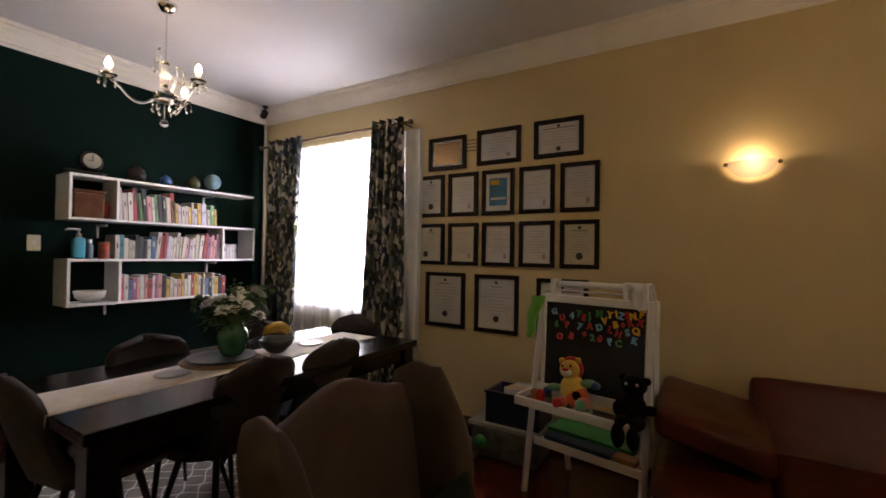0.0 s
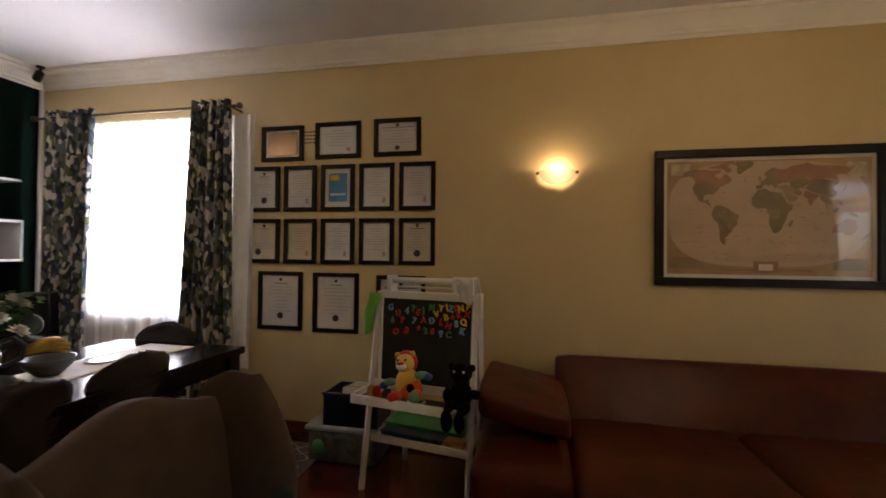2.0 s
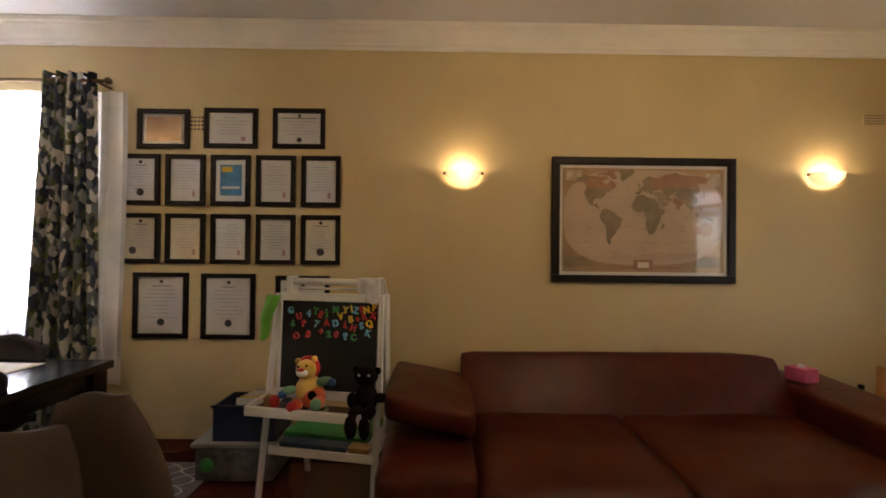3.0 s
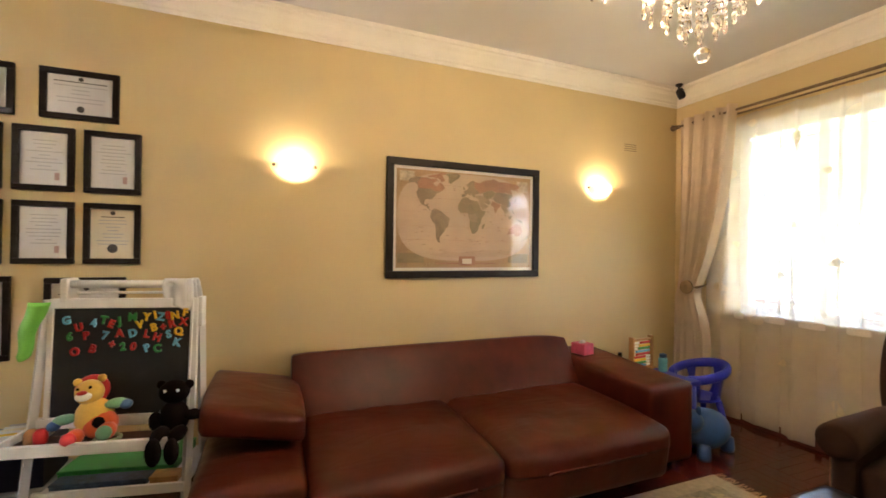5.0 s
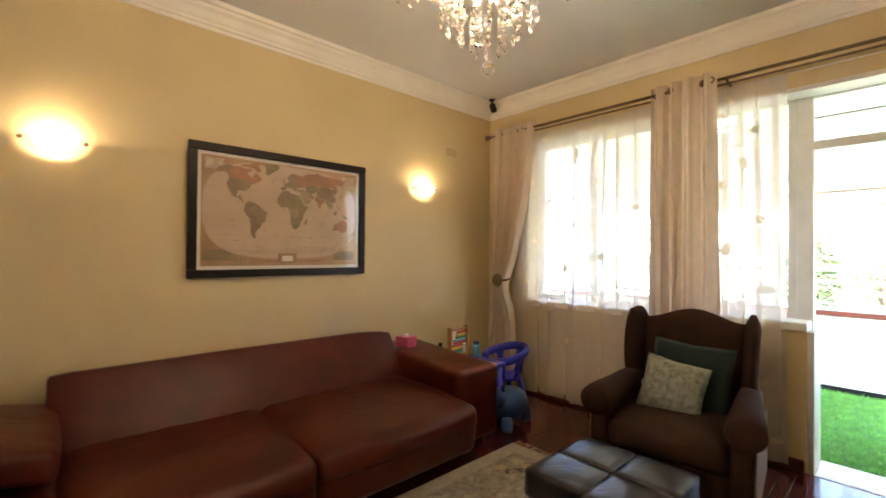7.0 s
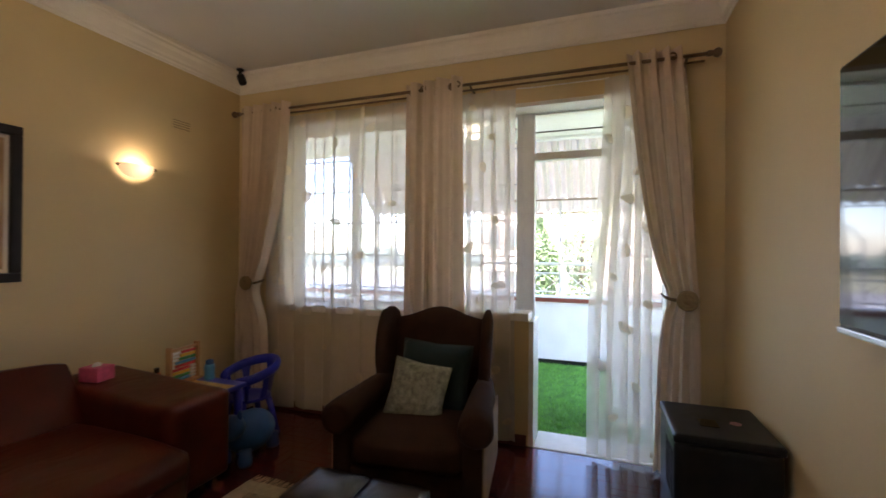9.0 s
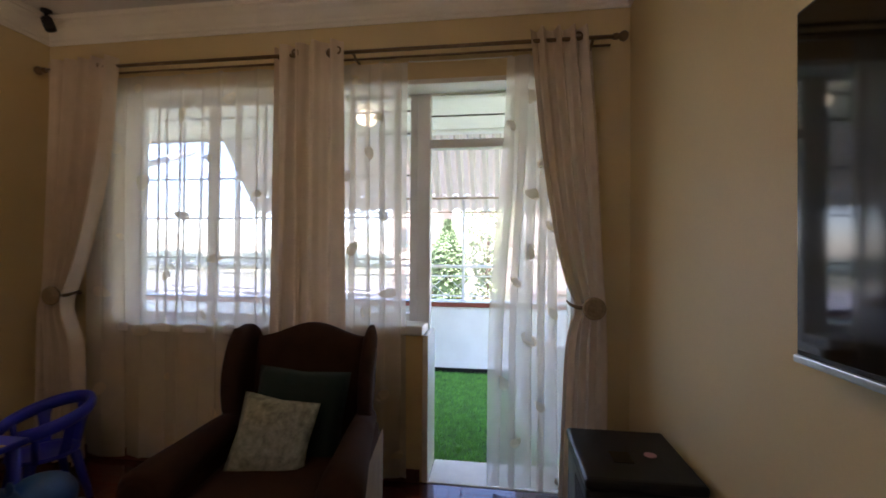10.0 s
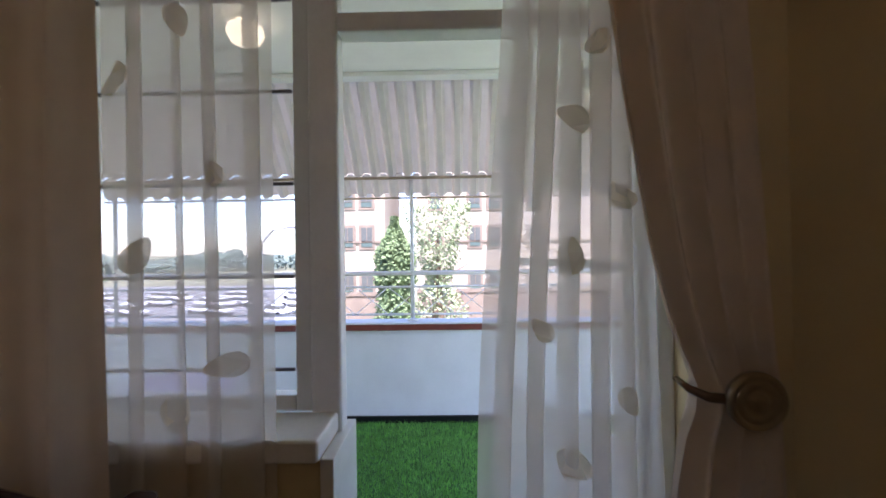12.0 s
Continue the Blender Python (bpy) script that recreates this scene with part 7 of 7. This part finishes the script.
shelf_object("tin", "red ornament tin in the shelf", "tin", 1.80, 1.538, lambda t: (part("can", lathe([(0, 0), (0.024, 0), (0.025, 0.09), (0.018, 0.12), (0, 0.12)], 16), mat("deep_red", (0.3, 0.03, 0.02), 0.3), t, "", True), part("lid", lathe([(0, 0.12), (0.012, 0.12), (0.012, 0.14), (0, 0.14)], 12), M["bronze"], t)))
shelf_object("bowl", "white ceramic bowl in the lower shelf", "bowl", 1.715, 0.918, lambda t: (part("bowl", lathe([(0, 0.008), (0.05, 0.006), (0.085, 0.035), (0.098, 0.085), (0.094, 0.085), (0.08, 0.04), (0.045, 0.014), (0, 0.012)], 28), M["white"], t, "", True), part("foot", lathe([(0, 0), (0.045, 0), (0.045, 0.008), (0, 0.008)], 20), M["white"], t)))


def sanitiser(t):
    part("bottle", soft_box(-0.03, 0.03, -0.04, 0.04, 0, 0.155, 0.022, 0.0, 5), mat("blue_gel", (0.03, 0.28, 0.42), 0.2), t, "", True)
    part("pump_neck", lathe([(0, 0.155), (0.016, 0.155), (0.016, 0.18), (0.006, 0.182), (0.006, 0.21), (0, 0.21)], 12), M["white"], t)
    part("pump_spout", tube([(0, 0.01, 0.21), (0, -0.06, 0.212), (0, -0.075, 0.203)], 0.007, 8), M["white"], t, "", True)


shelf_object("pump_bottle", "blue hand gel pump bottle on the shelf", "bottle", 1.625, 1.24, sanitiser, -3.575)
shelf_object("bottle", "small blue and clear bottle on the shelf", "bottle", 1.69, 1.24, lambda t: (part("body", lathe([(0, 0), (0.022, 0), (0.024, 0.09), (0.012, 0.115), (0, 0.115)], 14), mat("grey_blue_gel", (0.12, 0.2, 0.28), 0.2), t, "", True), part("cap", lathe([(0, 0.115), (0.012, 0.115), (0.012, 0.14), (0, 0.14)], 12), M["white"], t)), -3.575)
shelf_object("tin", "red and gold printed tin on the shelf", "tin", 1.785, 1.24, lambda t: (part("can", lathe([(0, 0), (0.035, 0), (0.036, 0.003), (0.036, 0.118), (0, 0.12)], 20), mat("red_gold_print", (0.35, 0.06, 0.03), 0.3, var=0.6, scale=30), t, "", True), part("lid", lathe([(0, 0.12), (0.034, 0.12), (0.034, 0.128), (0, 0.128)], 20), M["bronze"], t)), -3.59)
sw = thing("light_switch", "white square light switch on the green wall", "light switch", pose(W + 0.001, 1.438, 1.35))
part("plate", box(0, 0.008, -0.037, 0.037, -0.056, 0.056, 0.003), M["cream"], sw)
part("rocker", box(0.0081, 0.012, -0.008, 0.008, -0.014, 0.014, 0.002), M["white"], sw)
blk = thing("loudspeaker", "dark loudspeaker standing in the dining corner", "loudspeaker", pose(-3.42, 3.02, 0, 0, 0, 40))
part("cabinet", box(-0.11, 0.11, -0.12, 0.12, 0.04, 0.98, 0.01), M["blackm"], blk)
part("foot", box(-0.14, 0.14, -0.15, 0.15, 0, 0.04, 0.006), M["blackm"], blk)
part("cone", moved(lathe([(0, 0), (0.03, 0.004), (0.075, 0.018), (0.085, 0.016), (0.085, 0), (0, -0.002)], 20), pose(0, -0.121, 0.75, 90, 0, 0)), M["stoneware"], blk, "", True)

# ---- parquet blocks ----
PW, PL = 0.068, 0.272


def parquet(x0, x1, y0, y1):
    """Basket-weave places of the wooden blocks: (x, y, turned)."""
    out = []
    n = 4
    i0, i1 = int(x0 / PL) - 1, int(x1 / PL) + 1
    j0, j1 = int(y0 / PL) - 1, int(y1 / PL) + 1
    for i in range(i0, i1 + 1):
        for j in range(j0, j1 + 1):
            for k in range(n):
                if (i + j) % 2:
                    p = (i * PL + PL / 2, j * PL + PW * (k + 0.5), False)
                else:
                    p = (i * PL + PW * (k + 0.5), j * PL + PL / 2, True)
                if x0 < p[0] < x1 and y0 < p[1] < y1:
                    out.append(p)
    return out


def block_bm():
    return box(-PL / 2 + 0.0006, PL / 2 - 0.0006, -PW / 2 + 0.0006, PW / 2 - 0.0006, -0.012, 0.0, 0.0008, 1)


fin = finish("parquet_block", block_bm(), M["floor"], floor_ob)
near = parquet(2.85, 3.80, -0.34, 2.62)[:290]
r = random.Random(3)
for k, (x, y, turn) in enumerate(near):
    ob = fin if k == 0 else new("parquet_block", fin.data)
    ob.parent = floor_ob
    ob.matrix_world = pose(x, y, -0.0008 * r.random(), 0, 0, 90 if turn else 0)
taken = {(round(x, 3), round(y, 3)) for x, y, _ in near}
verts, faces = [], []
for x, y, turn in parquet(W, 3.80, S, N):
    if (round(x, 3), round(y, 3)) in taken:
        continue
    hx, hy = (PW / 2, PL / 2) if turn else (PL / 2, PW / 2)
    hx, hy, z = hx - 0.0006, hy - 0.0006, -0.0008 * r.random()
    x0, x1, y0, y1 = max(W, x - hx), min(3.815, x + hx), max(S, y - hy), min(N, y + hy)
    i = len(verts)
    verts += [(x0, y0, z), (x1, y0, z), (x1, y1, z), (x0, y1, z), (x0, y0, -0.012), (x1, y0, -0.012), (x1, y1, -0.012), (x0, y1, -0.012)]
    faces += [(i, i + 1, i + 2, i + 3), (i, i + 4, i + 5, i + 1), (i + 1, i + 5, i + 6, i + 2), (i + 2, i + 6, i + 7, i + 3), (i + 3, i + 7, i + 4, i)]
me = bpy.data.meshes.new("parquet_blocks")
me.from_pydata(verts, [], faces)
me.materials.append(M["floor"])
ob = new("parquet_blocks", me)
ob.parent = floor_ob
ob["kind"] = "stuff"
